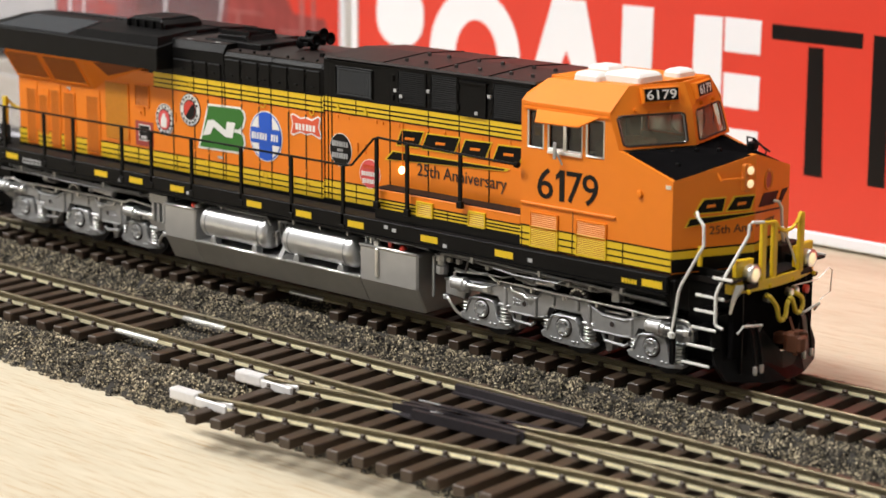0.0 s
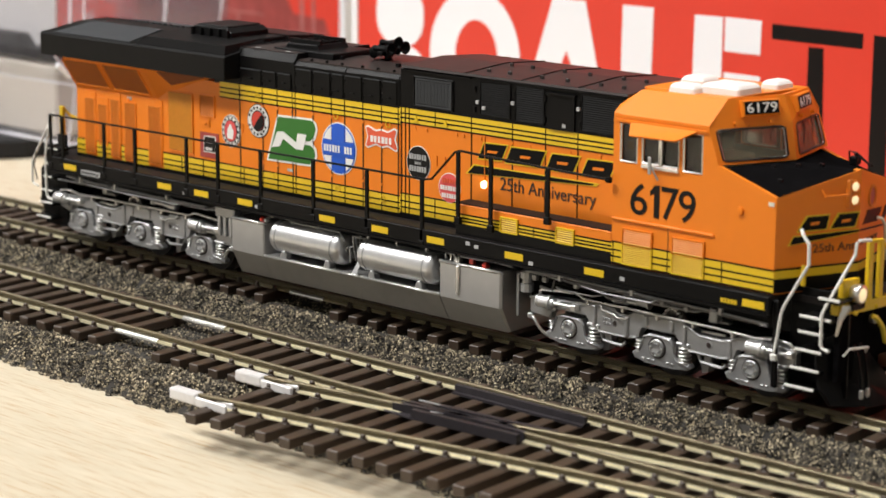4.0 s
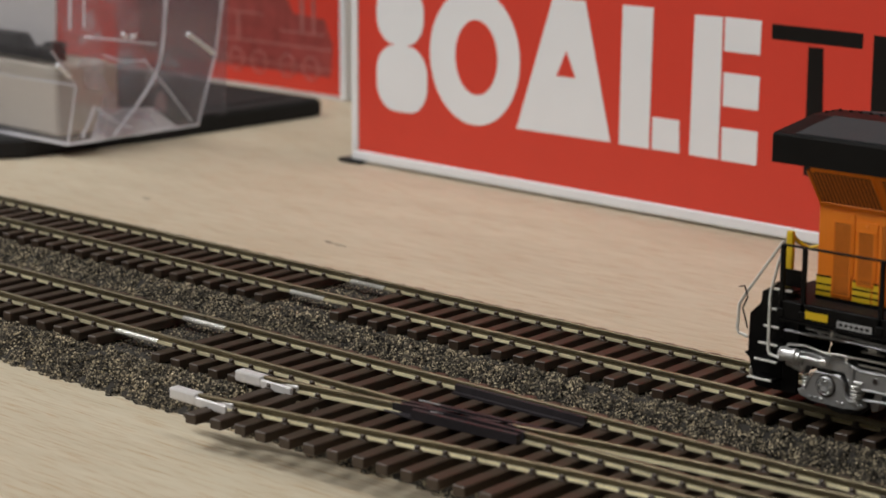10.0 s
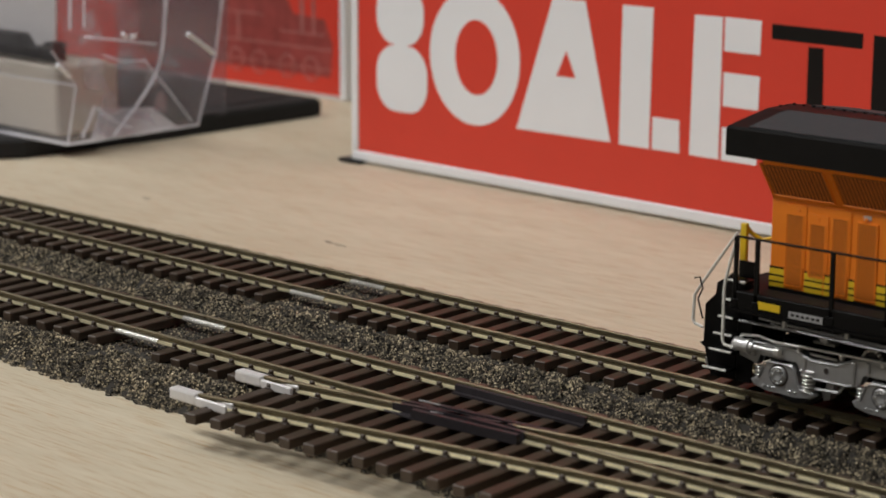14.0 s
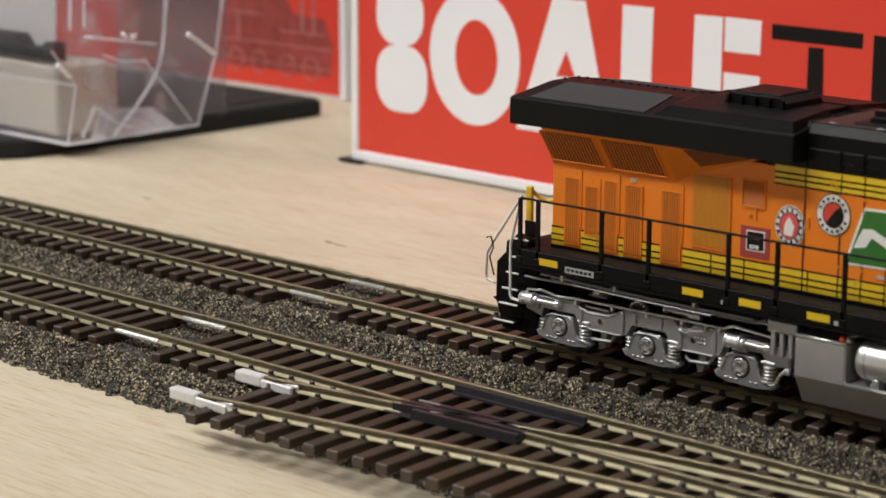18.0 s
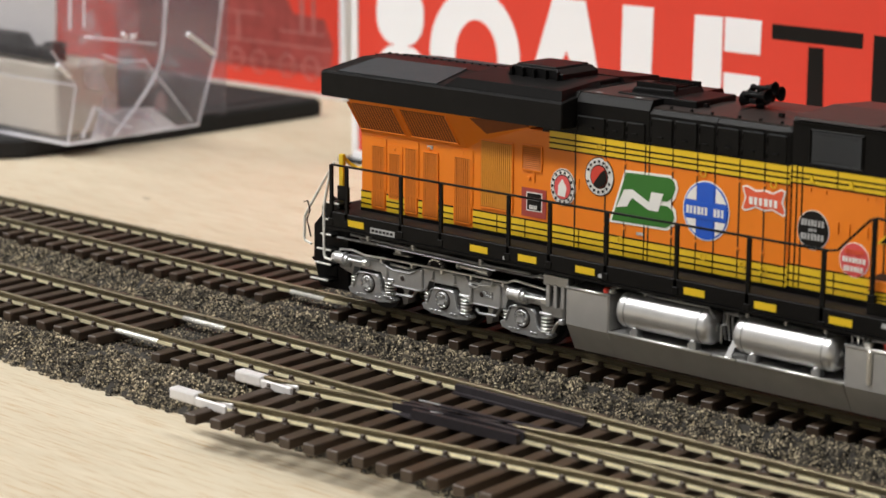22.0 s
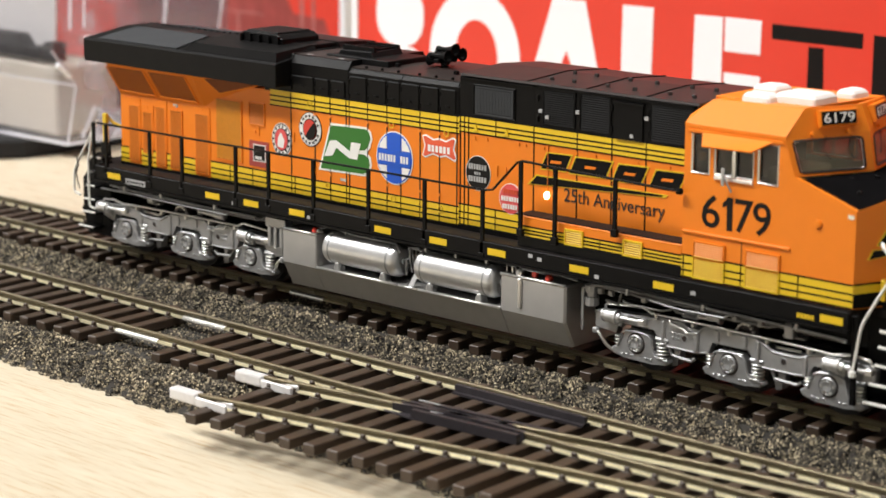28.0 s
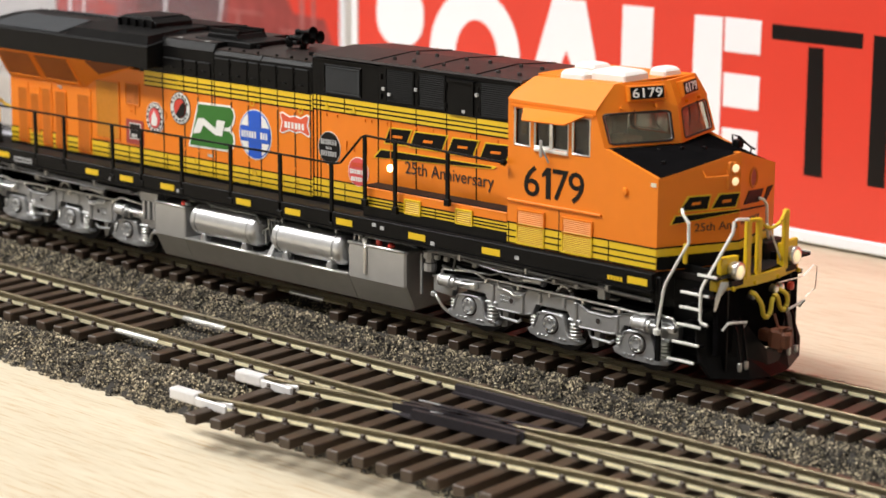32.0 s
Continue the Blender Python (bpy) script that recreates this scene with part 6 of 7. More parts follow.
    # pilots with plough blades, coupler, hoses
    for e in (1, -1):
        x, w = (126.4, 1.0) if e > 0 else (-120.6, 0.68)
        bm = bmesh.new()
        rings = []
        for yy, back, z0, z1 in ((-15.8, 4.4, 15.6, 22.6), (-14.2, 3.0, 12.4, 22.8), (-6.0, -0.8, 11.2, 22.6), (0.0, -2.0, 11.0, 16.4), (4.0, -1.8, 11.0, 16.4), (7.0, -1.4, 11.2, 22.4), (14.2, 1.0, 12.0, 22.4), (15.8, 2.0, 15.6, 22.2)):
            xx = x - back * e
            rings.append([(xx - 0.9 * e, yy * w, z1), (xx - 0.2 * e, yy * w, z1), (xx + 0.1 * e, yy * w, z0 * 0.6 + z1 * 0.4), (xx + 1.3 * e, yy * w, z0), (xx + 0.4 * e, yy * w, z0)])
        loft(bm, rings)
        part("plough_blade", bm, ROOF, L, "black pilot plough")
        part("pilot_plate", one(box, min(x - 2 * e, x - 0.6 * e), max(x - 2 * e, x - 0.6 * e), -14.0 * w, 14.0 * w, 17, 31, 0.2), NOSEBLACK, L)
        cp = part("coupler", one(box, min(x, x + 3.8 * e), max(x, x + 3.8 * e), -1.2, 1.2, 18.2, 20.6, 0.4), RUST, L, "rust-brown knuckle coupler")
        part("coupler_head", one(prism, [(x + 3.0 * e, -1.6), (x + 4.6 * e, -2.6), (x + 6.6 * e, -2.5), (x + 7.0 * e, -1.9), (x + 5.4 * e, -1.2), (x + 5.0 * e, 1.0), (x + 6.2 * e, 2.3), (x + 5.6 * e, 2.9), (x + 3.4 * e, 1.9)], "z", 17.4, 21.3, 0.35), RUST, cp)
        part("knuckle", one(prism, [(x + 5.6 * e, -2.4), (x + 7.6 * e, -2.3), (x + 8.0 * e, -1.2), (x + 7.4 * e, 0.6), (x + 6.6 * e, 0.7), (x + 6.9 * e, -0.9), (x + 5.8 * e, -1.4)], "z", 17.7, 20.9, 0.35), RUST, cp)
        part("knuckle_pin", one(rod, (x + 6.2 * e, -1.9, 17.0), (x + 6.2 * e, -1.9, 21.9), 0.5, 8), RUST, cp)
        part("coupler_lift", one(rod, (x + 4.2 * e, 0.2, 21.2), (x + 3.0 * e, 0.4, 24.0), 0.3, 6), RUST, cp)
        for y in (-10.9, -8.7, 6.4, 9.0):
            h = part("brake_hose", one(wire, [(x + 0.6 * e, y, 24.4), (x + 1.8 * e, y, 22.0), (x + 2.4 * e, y + 0.2, 18.0), (x + 2.6 * e, y + 0.3, 15.6)], 0.35), BLACK, L, "black brake hose")
            part("hose_end", one(lathe, (x + 2.6 * e, y + 0.3, 15.8), (0, 0, -1), [(0, 0.3), (0.3, 0.48), (1.5, 0.5), (1.9, 0.3)], 8), STEEL, h, "bright hose end")
        for s in (-1, 1):
            part("pilot_step", one(wire, [(x + 0.2 * e, s * 13.6 * w, 22.6), (x + 1.4 * e, s * 13.5 * w, 24.2), (x + 1.6 * e, s * 7.4, 23.4), (x + 0.6 * e, s * 7.2, 21.8)], 0.3), WHITEROD, L, "white pilot grab iron")
    part("jumper_hose", one(wire, smooth([(127.4, -5.4, 29.2), (128.0, -4.4, 28.4), (128.3, -2.8, 26.4), (128.3, -1.9, 24.0), (128.3, -0.7, 23.3), (128.3, 0.5, 24.2), (128.3, 1.0, 26.4), (128.3, 2.2, 27.4), (128.3, 3.2, 26.2), (128.3, 4.0, 24.4), (128.3, 5.3, 23.8), (128.3, 6.4, 24.8), (128.3, 6.2, 26.8), (127.6, 4.2, 28.2)]), 0.5, 8), HOSE, L, "looped yellow jumper hose")
    for y in (-4.2, 3.4, 5.4):
        part("hose_socket", one(lathe, (126.4, y, 28.4), (1, 0, -0.15), [(0, 0.9), (1.2, 0.9), (1.5, 0.6)], 10), STEEL, L)
    part("glad_hand", one(lathe, (127.0, 9.0, 28.0), (1, 0, 0), [(0, 0.9), (0.7, 0.9), (0.9, 0.3)], 10), RED, L, "small red fitting")


def build_tank(L):
    # stepped grey fuel tank with two silver air reservoirs in its recesses
    W = 19.0
    prof = [(-W, 26.2), (-W + 0.3, 26.6), (W - 0.3, 26.6), (W, 26.2), (W, 18.6), (W - 3.0, 12.8), (-W + 3.0, 12.8), (-W, 18.6)]
    low = [(-W, 18.9), (W, 18.9), (W, 18.6), (W - 3.0, 12.8), (-W + 3.0, 12.8), (-W, 18.6)]
    tank = part("fuel_tank", one(prism, prof, "x", -41.6, -30.2, 0.3), TANKGREY, L, "grey fuel tank with bevelled lower edges")
    part("tank_block", one(prism, prof, "x", 26.2, 44.3, 0.45), TANKGREY, tank)
    part("tank_floor", one(prism, low, "x", -30.3, 26.3), TANKGREY, tank)
    part("tank_core", one(box, -30.3, 26.3, -11.6, 11.6, 18.8, 27.0), BLACK, tank)
    # bright rods added along the tank edges for their lamp highlights
    for x0, x1 in ((-30.1, -4.5), (-3.9, 1.5), (2.0, 26.2)):
        part("tank_lip", one(rod, (x0, -W + 0.05, 18.85), (x1, -W + 0.05, 18.85), 0.3, 12), STEEL, tank, "bright rod added for an edge highlight", smooth=True)
    for x0, x1 in ((-41.5, -30.3), (26.3, 44.0)):
        part("tank_edge", one(rod, (x0, -W + 0.15, 26.5), (x1, -W + 0.15, 26.5), 0.34, 12), STEEL, tank, "bright rod added for an edge highlight", smooth=True)
    part("sight_glass", one(box, 31.4, 32.5, -W - 0.5, -W, 19.8, 26.4, 0.3), STEEL, tank, "bright upright sight glass")
    for s in (-1, 1):
        for x0, x1 in ((-28.4, -4.8), (0.6, 24.2)):
            r = part("air_reservoir", one(lathe, (x0, s * 16.0, 23.8), (1, 0, 0), [(0, 0.6), (0.15, 2.6), (0.3, 3.0), (0.7, 3.5), (1.2, 3.75), (1.35, 3.8), (1.6, 3.8), (x1 - x0 - 1.6, 3.8), (x1 - x0 - 1.35, 3.8), (x1 - x0 - 1.2, 3.75), (x1 - x0 - 0.7, 3.5), (x1 - x0 - 0.3, 3.0), (x1 - x0 - 0.15, 2.6), (x1 - x0, 0.6)], 32), SILVER, L, "silver cylindrical air reservoir", smooth=True)
            for xb in (x0 + 2.6, x1 - 2.6):
                part("reservoir_band", one(lathe, (xb - 0.15, s * 16.0, 23.8), (1, 0, 0), [(0, 3.7), (0.02, 3.9), (0.28, 3.9), (0.3, 3.7)], 32), TRUCK, r)
            part("end_plug", one(lathe, (x1 - 0.1, s * 16.0, 23.8), (1, 0, 0), [(0, 0.9), (0.4, 0.9), (0.45, 0.4)], 8), TRUCK, r)
            for k in (0.2, 0.82):
                x = x0 + (x1 - x0) * k
                part("reservoir_foot", one(prism, [(x - 1.0, 18.9), (x - 0.8, 20.2), (x - 0.4, 20.9), (x + 0.4, 20.9), (x + 0.8, 20.2), (x + 1.0, 18.9)], "y", s * 17.6 - 1.4, s * 17.6 + 0.8, 0.2), TRUCK, r)
                part("reservoir_strap", one(box, x - 0.55, x + 0.55, s * 18.3 - 0.3, s * 18.3 + 0.3, 18.9, 21.4, 0.2), STEEL, r)
                part("reservoir_bolt", one(rod, (x - 0.9, s * 18.5, 19.0), (x - 0.9, s * 18.5, 20.0), 0.3, 6), STEEL, r)
    part("drain_plate", one(quad_slab, (-1.2, -18.6, 19.0), (0.2, -18.6, 19.0), (0.9, -17.2, 22.2), (-0.3, -17.2, 22.2), 0.3), SILVER, L)
    # fillers, valves and piping above the tank
    for x, m, r in ((-31.4, RED, 0.7), (39.0, RED, 0.7), (31.0, STEEL, 0.8), (-30.0, STEEL, 0.5)):
        part("filler_cap", one(lathe, (x, -17.8, 27.2), (0, -1, 0.25), [(-0.8, r * 0.6), (0, r), (0.7, r), (1.0, r * 0.5)], 12), m, L, "red filler cap" if m is RED else "bright valve")
    part("red_valve", one(box, 33.9, 35.2, -17.8, -16.8, 26.6, 28.6, 0.15), RED, L, "red valve")
    part("sill_pipe", one(wire, [(-41, -16.4, 28.2), (-30, -16.6, 28.0), (-10, -16.8, 27.8), (24, -16.8, 27.8), (45, -16.6, 27.9), (50, -16.2, 27.0)], 0.35), BLACK, L)
    part("sill_pipe", one(wire, [(-31, -17.0, 27.6), (-27, -17.2, 28.8), (-25, -17.2, 28.8)], 0.3), STEEL, L)
    part("sill_pipe", one(wire, [(28.0, -17.0, 26.6), (28.0, -17.0, 28.6), (30.0, -17.0, 28.6), (30.4, -17.0, 27.0)], 0.3), STEEL, L)
    for pts in ([(27.0, -17.6, 26.7), (27.2, -17.8, 28.4), (29.6, -17.8, 28.3), (29.8, -17.8, 27.0), (31.6, -17.8, 26.9)], [(31.4, -17.8, 26.8), (31.6, -17.9, 28.2), (36.4, -17.9, 28.2), (42.0, -17.6, 28.4), (46.0, -17.2, 27.8)], [(-25, -17.4, 28.6), (-20, -17.6, 27.9), (-6, -17.6, 27.9), (-4.6, -17.5, 26.0)], [(-3.4, -16.8, 21.0), (-3.2, -17.2, 24.6), (-1.8, -17.4, 25.2), (-1.6, -17.4, 27.6), (1.0, -17.5, 27.8)]):
        part("tank_pipe", one(wire, pts, 0.26), TRUCK, L)
    for x in (-22, -13, 3, 12, 21):
        part("pipe_clip", one(box, x - 0.3, x + 0.3, -17.7, -16.6, 27.4, 28.4, 0.1), TRUCK, L)
    for k in range(3):
        part("cross_pipe", one(wire, [(-4.4 + k, -14, 21.0), (-4.2 + k, -15.0, 25.0 + 0.5 * k), (-3.0 + 1.2 * k, -16.6, 27.2), (4.0 + k, -16.8, 27.4)], 0.28), TRUCK, L)
    # black blocks added to darken the see-through gaps beside the tank
    for x0, x1 in ((44.5, 57.0), (-57.0, -41.7)):
        part("underframe_plug", one(box, x0, x1, -9.5, 9.5, 18.5, 29.0, 0.3), BLACK, L)
    # air gear between tank and front truck, and at the rear
    part("air_filter", one(lathe, (48.9, -15.8, 22.6), (0, 0, 1), [(0, 0.8), (0.3, 1.5), (2.0, 1.5), (2.2, 1.1), (3.0, 1.1), (3.2, 1.6), (4.6, 1.6), (5.0, 0.8)], 10), TRUCK, L, "small silver air filter")
    part("air_pipe", one(wire, [(47.6, -17.2, 17.6), (47.6, -17.2, 26.6), (51.0, -16.8, 27.6), (58.0, -16.6, 27.2)], 0.35), TRUCK, L)
    part("air_pipe", one(wire, [(53.0, -16.2, 24.6), (56.5, -16.6, 24.4), (57.5, -16.8, 27.4), (66.0, -16.8, 26.6), (70.0, -16.8, 26.4), (71.5, -16.8, 25.4), (76.0, -16.8, 25.2), (77.0, -16.8, 26.8)], 0.3), PIPEGREY, L)
    part("air_pipe", one(wire, [(53.5, -15.8, 27.0), (75, -16.0, 26.8), (98, -16.2, 26.6), (111, -16.4, 26.4)], 0.3), PIPEGREY, L)
    part("air_pipe", one(wire, [(-112, -16.2, 26.2), (-95, -16.0, 26.4), (-75, -16.0, 26.2), (-50, -16.2, 26.6), (-44, -16.4, 26.2)], 0.28), TRUCK, L)
    for x0, x1, z in ((60, 76, 27.4), (76, 96, 26.6), (58, 70, 25.4)):
        part("air_pipe", one(wire, [(x0, -17.0, z), (x0 + 2, -17.3, z - 0.3), (x1 - 2, -17.2, z - 0.3), (x1, -16.6, z + 0.2)], 0.24), PIPEGREY, L)
    # long rods close under the sill, front and rear
    for pts, r in (([(50.5, -18.0, 27.9), (56, -18.2, 28.3), (74, -18.2, 28.0), (95, -18.2, 27.6), (112, -18.0, 27.1)], 0.26), ([(66, -18.4, 27.2), (72, -18.5, 26.6), (84, -18.5, 26.7), (86, -18.3, 27.8)], 0.22), ([(-106, -18.0, 28.0), (-95, -18.2, 27.7), (-70, -18.2, 27.4), (-52, -18.0, 27.4)], 0.26), ([(-97, -18.4, 27.0), (-80, -18.4, 26.7), (-62, -18.3, 26.6), (-60, -18.1, 27.6)], 0.2)):
        part("sill_rod", one(wire, pts, r), TRUCK, L)
    for x in (60, 79, 101, -100, -86, -66):
        part("rod_hanger", one(box, x - 0.4, x + 0.4, -18.6, -17.6, 27.2, 29.2, 0.12), TRUCK, L)
    for x in (52.2, 55.0, 63.5, 70.5, 86.0, 92.0):
        part("pipe_fitting", one(box, x - 0.6, x + 0.6, -17.6, -16.4, 26.0, 27.2, 0.2), PIPEGREY, L)
    for x0, x1, z in ((-104, -88, 27.2), (-88, -66, 26.9), (-64, -50, 27.0)):
        part("air_pipe", one(wire, [(x0, -17.0, z), (x0 + 2, -17.3, z - 0.4), (x1 - 2, -17.2, z - 0.4), (x1, -16.6, z + 0.4)], 0.2), TRUCK, L)
    part("pipe_clamp", one(box, 97.4, 99.4, -17.2, -15.2, 24.8, 27.8, 0.2), TRUCK, L)
    part("pipe_clamp", one(box, -93.0, -91.0, -17.0, -15.2, 25.4, 27.6, 0.2), TRUCK, L)
    part("conduit_box", one(box, 79, 82, -17.0, -15.4, 25.0, 26.4, 0.2), TRUCK, L)
    rb = part("rear_bracket", one(box, -49.0, -42.2, -17.6, -15.0, 25.6, 28.0, 0.2), TRUCK, L, "grey ribbed bracket")
    for x in (-47.5, -45.5, -43.5):
        part("bracket_rib", one(box, x - 0.5, x + 0.5, -17.8, -16.6, 21.0, 26.0, 0.15), TRUCK, rb)


HUB = 16.13      # height of the axles


def build_truck(L, xc, face, cylinders):
    """A three-axle truck; face: +1 when its outer end points forward; cylinders: where its brake cylinders sit."""
    t = part("truck", one(box, xc - 27, xc + 27, -9.8, 9.8, 17, 23.2, 0.6), BLACK, L, "three-axle truck with grey side frames")
    f = face

    def X(v):
        return xc + v * f
    for s in (-1.08, 1.08):      # the side frames stand a little wider than the castings' own 14.6
        y0, y1 = (-15.77, -13.4) if s < 0 else (13.4, 15.77)
        top = [(-34.4, 17.6), (-34.4, 21.2), (-31.2, 21.6), (-20.4, 21.8), (-18.6, 22.4), (-11.5, 22.4), (-10.4, 21.3), (-7.6, 21.3), (-6.4, 22.6), (5.6, 22.6), (8.4, 21.4), (10.2, 20.5), (16.0, 20.4), (18.6, 21.4), (20.5, 22.0), (30.6, 21.8), (33.0, 21.0), (33.0, 18.4)]
        bot = [(28.6, 17.2), (28.2, 19.7), (19.2, 19.7), (18.4, 17.0), (15.4, 16.6), (8.0, 16.6), (5.4, 17.2), (4.6, 20.0), (-4.6, 20.0), (-5.4, 17.2), (-8.0, 16.6), (-15.6, 16.6), (-18.0, 17.2), (-18.6, 20.0), (-28.2, 20.0), (-28.9, 17.2)]
        fr = part("side_frame", one(prism, [(X(a), b) for a, b in top + bot], "y", y0, y1, 0.35), TRUCK, t, "grey cast side frame")
        part("frame_flange", one(wire, [(X(a), s * 14.55, b - 0.12) for a, b in top[1:-1]], 0.3), TRUCK, fr)
        part("frame_flange", one(wire, [(X(a), s * 14.5, b + 0.15) for a, b in ((-17.6, 17.2), (-15.6, 16.7), (-8.0, 16.7), (-5.6, 17.2))], 0.26), TRUCK, fr)
        part("frame_flange", one(wire, [(X(a), s * 14.5, b + 0.15) for a, b in ((5.6, 17.2), (8.0, 16.7), (15.4, 16.7), (18.2, 17.0))], 0.26), TRUCK, fr)
        for a, z in ((-11.3, 19.2), (12.6, 18.9)):
            part("frame_hole", one(lathe, (X(a), s * 14.45, z), (0, s, 0), [(0, 0.62), (0.2, 0.62), (0.22, 0.5)], 12), BROWNBLACK, fr, "dark round hole")
            part("hole_rim", one(lathe, (X(a), s * 14.45, z), (0, s, 0), [(0, 0.85), (0.28, 0.8), (0.28, 0.62), (0, 0.6)], 14), TRUCK, fr)
        # gussets and cast pads on the face
        for a, w2, z0, z1, d in ((-8.2, 1.1, 17.0, 21.2, 0.5), (-16.6, 1.0, 17.2, 22.2, 0.4), (6.6, 1.0, 17.2, 22.0, 0.45), (17.6, 1.0, 17.0, 21.0, 0.4), (-3.2, 1.0, 20.2, 22.4, 0.45), (3.4, 1.0, 20.2, 22.4, 0.45), (-26.0, 1.2, 20.2, 21.6, 0.4), (24.0, 1.2, 20.0, 21.8, 0.4)):
            part("gusset", one(box, X(a) - w2 / 2, X(a) + w2 / 2, min(s * 14.3, s * (14.6 + d)), max(s * 14.3, s * (14.6 + d)), z0, z1, 0.22), TRUCK, fr)
        for k in range(7):
            a, z = -14.2 + 0.8 * (k % 4), 19.8 - 0.9 * (k // 4)
            part("cast_mark", one(box, X(a) - 0.28, X(a) + 0.28, min(s * 14.5, s * 14.78), max(s * 14.5, s * 14.78), z - 0.3, z + 0.3, 0.08), TRUCK, fr)
        # bright brake pipe running over the frame
        part("pipe_run", one(wire, [(X(-31.4), s * 14.6, 21.2), (X(-31.3), s * 14.9, 22.9), (X(-30.6), s * 15.0, 23.4), (X(-21.4), s * 15.1, 24.1), (X(-20.3), s * 15.1, 23.8), (X(-19.2), s * 15.1, 23.2), (X(-4.0), s * 15.1, 23.1), (X(15.0), s * 15.1, 22.9), (X(24.0), s * 15.1, 22.6), (X(28.0), s * 15.0, 23.2), (X(32.0), s * 14.9, 22.8), (X(33.4), s * 14.6, 21.0)], 0.3, 8), STEEL, t, "bright brake pipe", smooth=True)
        for a, z in ((-18.0, 23.1), (-8.8, 23.1), (0.0, 23.0), (9.0, 22.9), (18.6, 22.7)):
            part("pipe_clip", one(box, X(a) - 0.35, X(a) + 0.35, min(s * 14.3, s * 15.5), max(s * 14.3, s * 15.5), z - 1.0, z + 0.25, 0.15), STEEL, t)
        part("pipe_run", one(wire, [(X(-14.8), s * 15.0, 23.0), (X(-14.4), s * 15.2, 21.7), (X(-11.0), s * 15.2, 21.3), (X(-10.4), s * 15.2, 20.7), (X(-8.0), s * 15.1, 20.8)], 0.24), STEEL, t, smooth=True)
        part("pipe_run", one(wire, [(X(10.6), s * 14.3, 21.4), (X(13.0), s * 14.4, 21.5), (X(16.4), s * 14.5, 21.6)], 0.3), STEEL, t, smooth=True)
        for a in (-23.2, 0.0, 23.2):
            x = xc + a
            outline = [(-6.6, 14.2), (-6.0, 13.1), (-3.0, 12.6), (4.0, 12.4), (7.2, 12.6), (8.2, 13.3), (7.8, 13.9), (5.3, 14.2), (4.3, 15.2), (3.8, 17.4), (3.0, 18.6), (-2.7, 18.6), (-3.3, 18.0), (-3.8, 16.4), (-4.5, 15.0)]
            j = part("journal_box", one(prism, [(x + p, q) for p, q in outline], "y", min(s * 14.9, s * 12.8), max(s * 14.9, s * 12.8), 0.32), TRUCK, t, "grey cast journal box")
            part("box_rim", one(wire, smooth([(x - 4.6, s * 15.0, 14.9), (x - 3.7, s * 15.05, 17.2), (x - 3.1, s * 15.05, 18.2), (x, s * 15.05, 18.55), (x + 2.9, s * 15.05, 18.3), (x + 3.8, s * 15.05, 17.2), (x + 4.3, s * 15.05, 15.2), (x + 5.4, s * 15.1, 14.1), (x + 8.0, s * 15.0, 13.7)], 3), 0.17, 8), TRUCK, j, smooth=True)
            part("cap_groove", one(lathe, (x, s * 14.75, HUB), (0, s, 0), [(0, 2.25), (0.2, 2.25), (0.2, 1.6)], 22), BROWNBLACK, j)
            part("axle_cap", one(lathe, (x, s * 14.7, HUB), (0, s, 0), [(0, 1.9), (0.6, 1.85), (0.75, 1.65), (0.5, 1.45), (0.5, 1.2), (0.8, 1.0), (0.7, 0.6), (0.6, 0.1)], 22), TRUCK, j)
            for k in range(6):
                c, d = 1.33 * math.cos(k * 1.047), 1.33 * math.sin(k * 1.047)
                part("cap_bolt", one(box, x + c - 0.2, x + c + 0.2, min(s * 15.0, s * 15.55), max(s * 15.0, s * 15.55), HUB + d - 0.2, HUB + d + 0.2), STEEL, j)
            for k, dx in enumerate((-3.4, -2.2, -1.0, 2.6, 3.8)):
                part("cast_mark", one(box, x + dx - 0.35, x + dx + 0.35, min(s * 14.8, s * 15.1), max(s * 14.8, s * 15.1), 13.15, 13.6, 0.08), TRUCK, j)
            for dx, n, z0, rr in ((6.3, 5, 13.95, 1.45), (-5.1, 4, 14.3, 0.95)):
                bm = bmesh.new()
                for i in range(n):
                    lathe(bm, (x + dx, s * 14.1, z0 + i * 0.74), (0, 0, 1), [(0, rr * 0.62), (0.1, rr * 0.9), (0.25, rr), (0.4, rr * 0.9), (0.5, rr * 0.62)], 14)
                part("spring", bm, STEEL, t, "bright coil spring", smooth=True)
            part("spring_seat", one(box, x + 4.6, x + 8.0, min(s * 12.8, s * 14.9), max(s * 12.8, s * 14.9), 17.6, 18.3, 0.2), TRUCK, t)
        for a, z in cylinders:
            c = part("brake_cylinder", one(lathe, (xc + a - 3.0, s * 15.5, z), (1, 0, 0), [(0, 0.8), (0.1, 1.25), (0.35, 1.45), (0.7, 1.45), (0.75, 1.3), (3.2, 1.3), (3.25, 1.5), (3.8, 1.5), (3.9, 1.0), (4.6, 0.9), (4.7, 0.5), (6.0, 0.42), (9.6, 0.36)], 20), SILVER, t, "silver brake cylinder", smooth=False)
            part("cylinder_bracket", one(box, xc + a - 1.8, xc + a + 1.6, min(s * 13.8, s * 15.2), max(s * 13.8, s * 15.2), z - 2.0, z - 0.6, 0.2), TRUCK, c)
            part("rod_clevis", one(box, xc + a + 6.2, xc + a + 7.8, min(s * 14.8, s * 16.0), max(s * 14.8, s * 16.0), z - 0.7, z + 0.6, 0.2), STEEL, c)
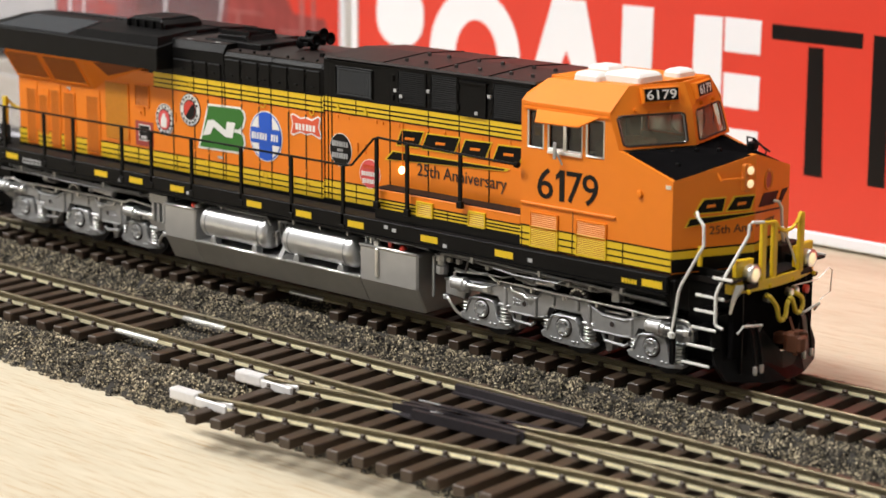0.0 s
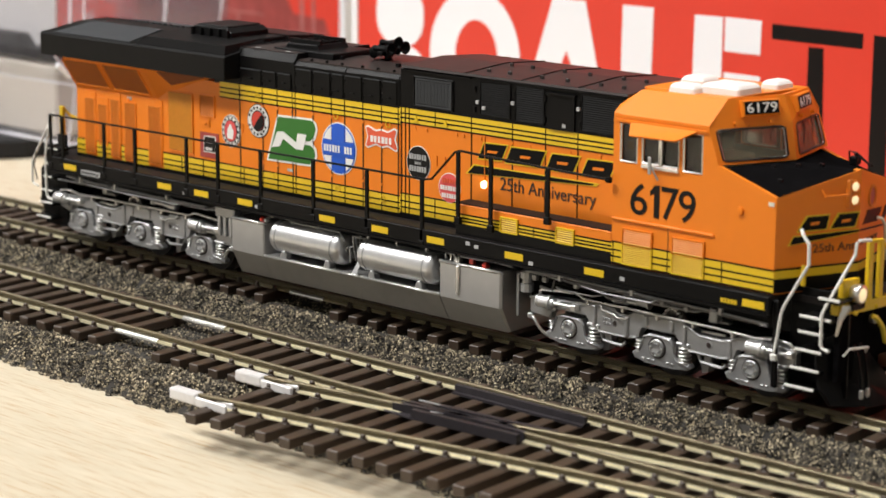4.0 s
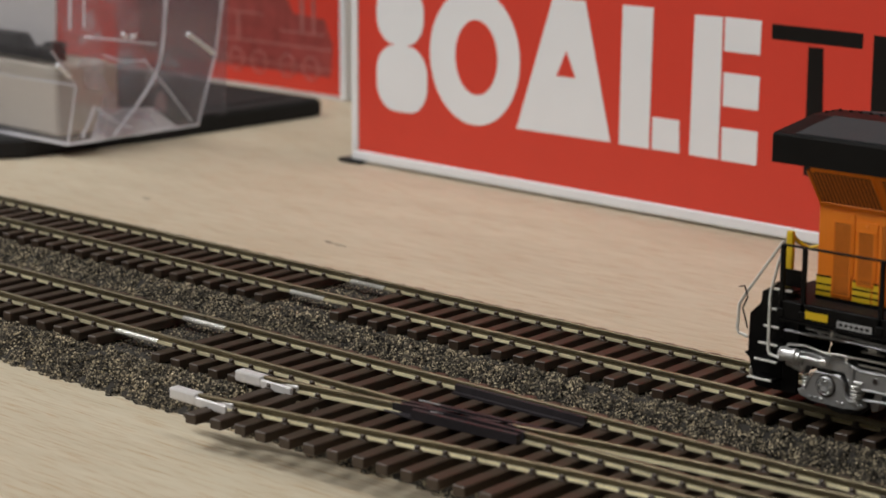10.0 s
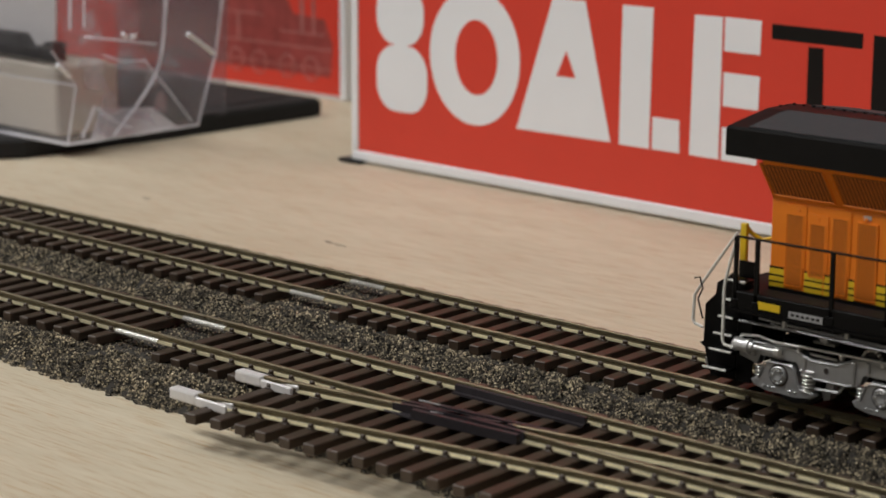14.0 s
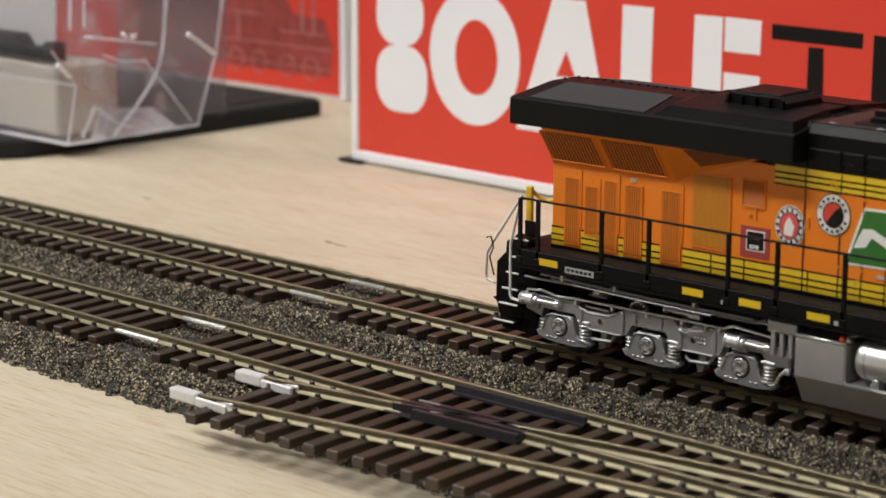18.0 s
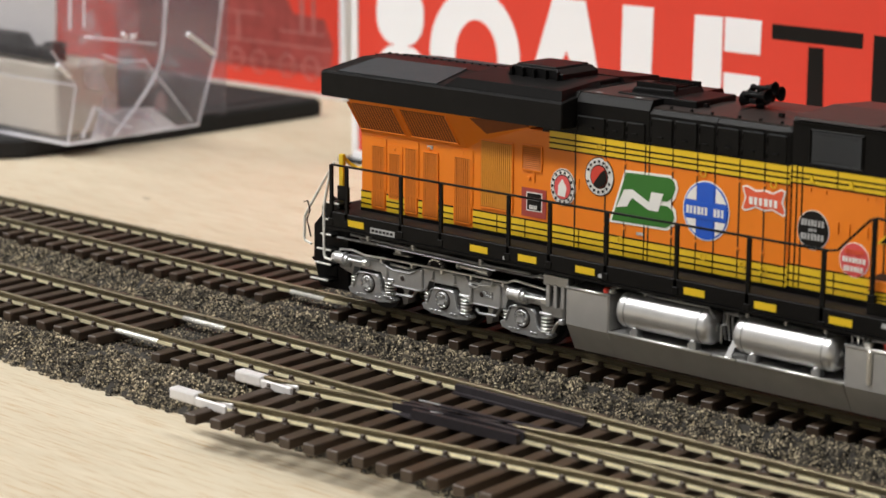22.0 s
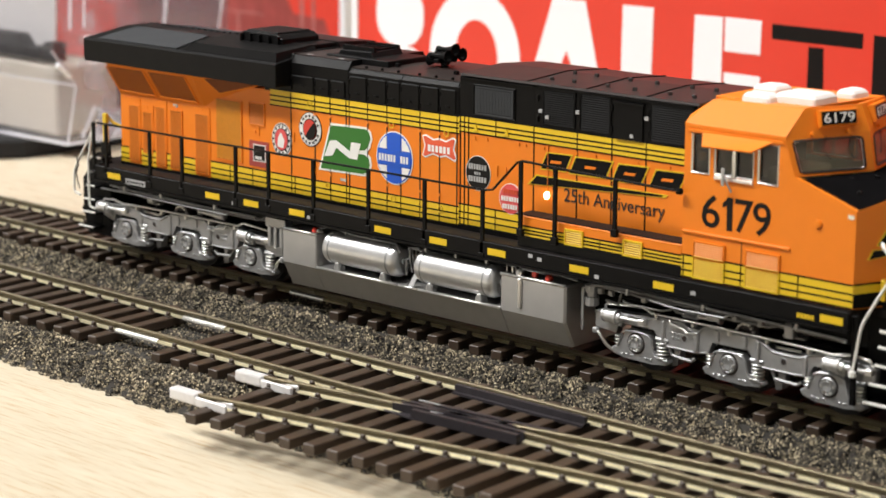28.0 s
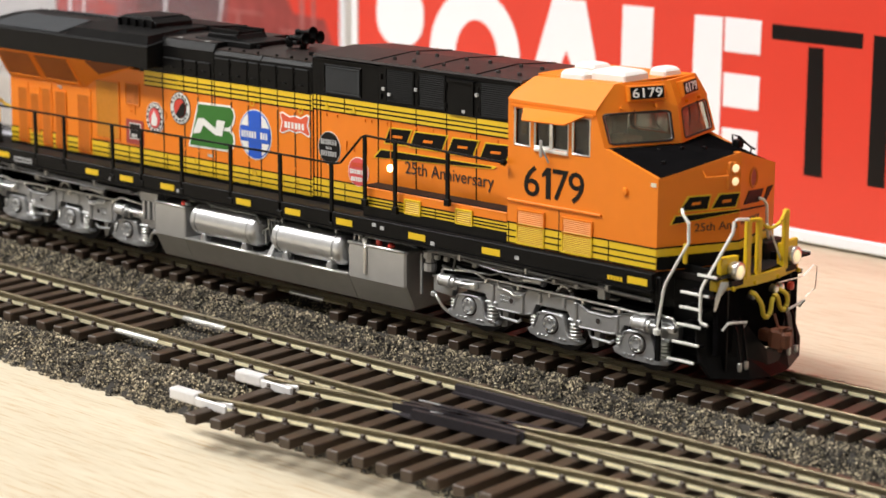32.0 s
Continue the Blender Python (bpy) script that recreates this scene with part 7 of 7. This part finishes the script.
        # damper, gear case and small fittings above the frame
        part("damper", one(lathe, (X(-12.6), s * 13.4, 24.0), (f, 0, 0.02), [(0, 0.4), (0.2, 0.9), (3.6, 0.9), (3.8, 0.6), (8.6, 0.55), (8.8, 0.9), (9.4, 0.9)], 14), SILVER, t, "silver damper")
        gc = part("gear_case", one(lathe, (X(3.0), s * 12.8, 22.6), (0, s, 0), [(0, 2.6), (0.8, 2.6), (1.1, 2.3), (1.1, 1.2), (1.3, 1.1), (1.3, 0.1)], 20), BROWNBLACK, t, "dark round gear case")
        for k in range(7):
            an = 0.35 + k * 0.4
            part("case_bolt", one(rod, (X(3.0) + 2.1 * math.cos(an), s * 13.7, 22.6 + 2.1 * math.sin(an)), (X(3.0) + 2.1 * math.cos(an), s * 14.4, 22.6 + 2.1 * math.sin(an)), 0.26, 6), STEEL, gc)
        part("frame_pad", one(box, X(14.0) - 2.6, X(14.0) + 2.6, min(s * 12.2, s * 13.8), max(s * 12.2, s * 13.8), 23.6, 24.2, 0.2), PIPEGREY, t)
        for a, b in ((-16.0, -9.0), (9.0, 16.4)):
            part("brake_link", one(wire, [(X(a), s * 13.6, 16.9), (X(a + 1.2), s * 13.8, 14.9), (X(b - 1.0), s * 13.8, 14.6), (X(b), s * 13.8, 15.4)], 0.38), TRUCK, t)
        for a in (-13.4, 12.0):
            part("brake_hanger", one(prism, [(X(a) - 1.2, 17.0), (X(a) + 1.0, 17.0), (X(a) + 0.4, 14.8), (X(a) - 0.8, 14.6)], "y", min(s * 12.9, s * 14.0), max(s * 12.9, s * 14.0), 0.2), TRUCK, t)
            part("brake_shoe", one(prism, [(X(a) - 2.4, 12.2), (X(a) - 1.0, 12.6), (X(a) - 0.6, 15.2), (X(a) - 1.6, 15.6), (X(a) - 2.8, 14.0)], "y", min(s * 10.6, s * 12.6), max(s * 10.6, s * 12.6)), TRUCK, t)
        part("sand_pipe", one(wire, smooth([(X(-33.8), s * 14.6, 17.2), (X(-32.6), s * 14.8, 16.2), (X(-31.2), s * 14.4, 14.2), (X(-29.0), s * 13.4, 12.6)], 3), 0.36, 8), STEEL, t, smooth=True)
        part("sand_clamp", one(box, X(-34.0) - 0.7, X(-34.0) + 0.7, min(s * 13.9, s * 15.1), max(s * 13.9, s * 15.1), 16.4, 17.6, 0.2), TRUCK, t)
    for ob in t.children:      # equalised springs carry the frames slightly above the axle line
        ob.location.z += 0.0007
    wheels = []
    for a in (-23.2, 0.0, 23.2):
        bm = bmesh.new()
        for s in (-1, 1):
            lathe(bm, (0, s * 7.6, 0), (0, s, 0), [(0, 6.75), (0.6, 6.75), (0.7, 6.2), (2.9, 6.08), (3.0, 5.0), (2.6, 4.6), (2.6, 1.8), (3.2, 1.5), (3.3, 0.2)], 30)
        rod(bm, (0, -7.8, 0), (0, 7.8, 0), 1.4, 12)
        for s in (-1, 1):
            for k in range(4):
                an = k * math.pi / 2
                box(bm, 3.2 * math.cos(an) - 0.5, 3.2 * math.cos(an) + 0.5, s * 10.2 - 0.1, s * 10.2 + 0.2, 3.2 * math.sin(an) - 0.5, 3.2 * math.sin(an) + 0.5)
        w = part("wheelset", bm, WHEELSTEEL, t, "dark steel wheelset")
        w.location = ((xc + a) * MM, 0, HUB * MM)
        wheels.append(w)
    return wheels


def build_locomotive():
    L = thing("locomotive", "orange, black and yellow model diesel locomotive with printed emblems", "locomotive")
    build_body(L)
    build_cab(L)
    build_livery(L)
    build_rails(L)
    build_ends(L)
    build_tank(L)
    w = build_truck(L, -79.1, -1, ((-30.4, 20.9), (22.9, 21.2))) + build_truck(L, 84.1, 1, ((-28.4, 21.0), (25.4, 20.8)))
    return L, w


build_room()
build_table()
build_main_track()
build_second_track()
build_turnout()
build_sign()
build_packaging()
LOCO, WHEELS = build_locomotive()
build_roadbed()


def motions():
    walk(LOCO, [(t, pose(s * MM, 0, 0)) for t, s in TRAVEL])
    # the wheels roll without slipping, in steps of less than a quarter turn
    rows = []
    for (ta, sa), (tb, sb) in zip(TRAVEL, TRAVEL[1:]):
        n = max(1, math.ceil(abs(sb - sa) / 6.0))
        rows += [(ta + (tb - ta) * i / n, sa + (sb - sa) * i / n) for i in range(n)]
    rows.append(TRAVEL[-1])
    for w in WHEELS:
        x = w.location.x
        walk(w, [(t, pose(x, 0, HUB * MM, 0, math.degrees(s / 6.13), 0)) for t, s in rows])


motions()
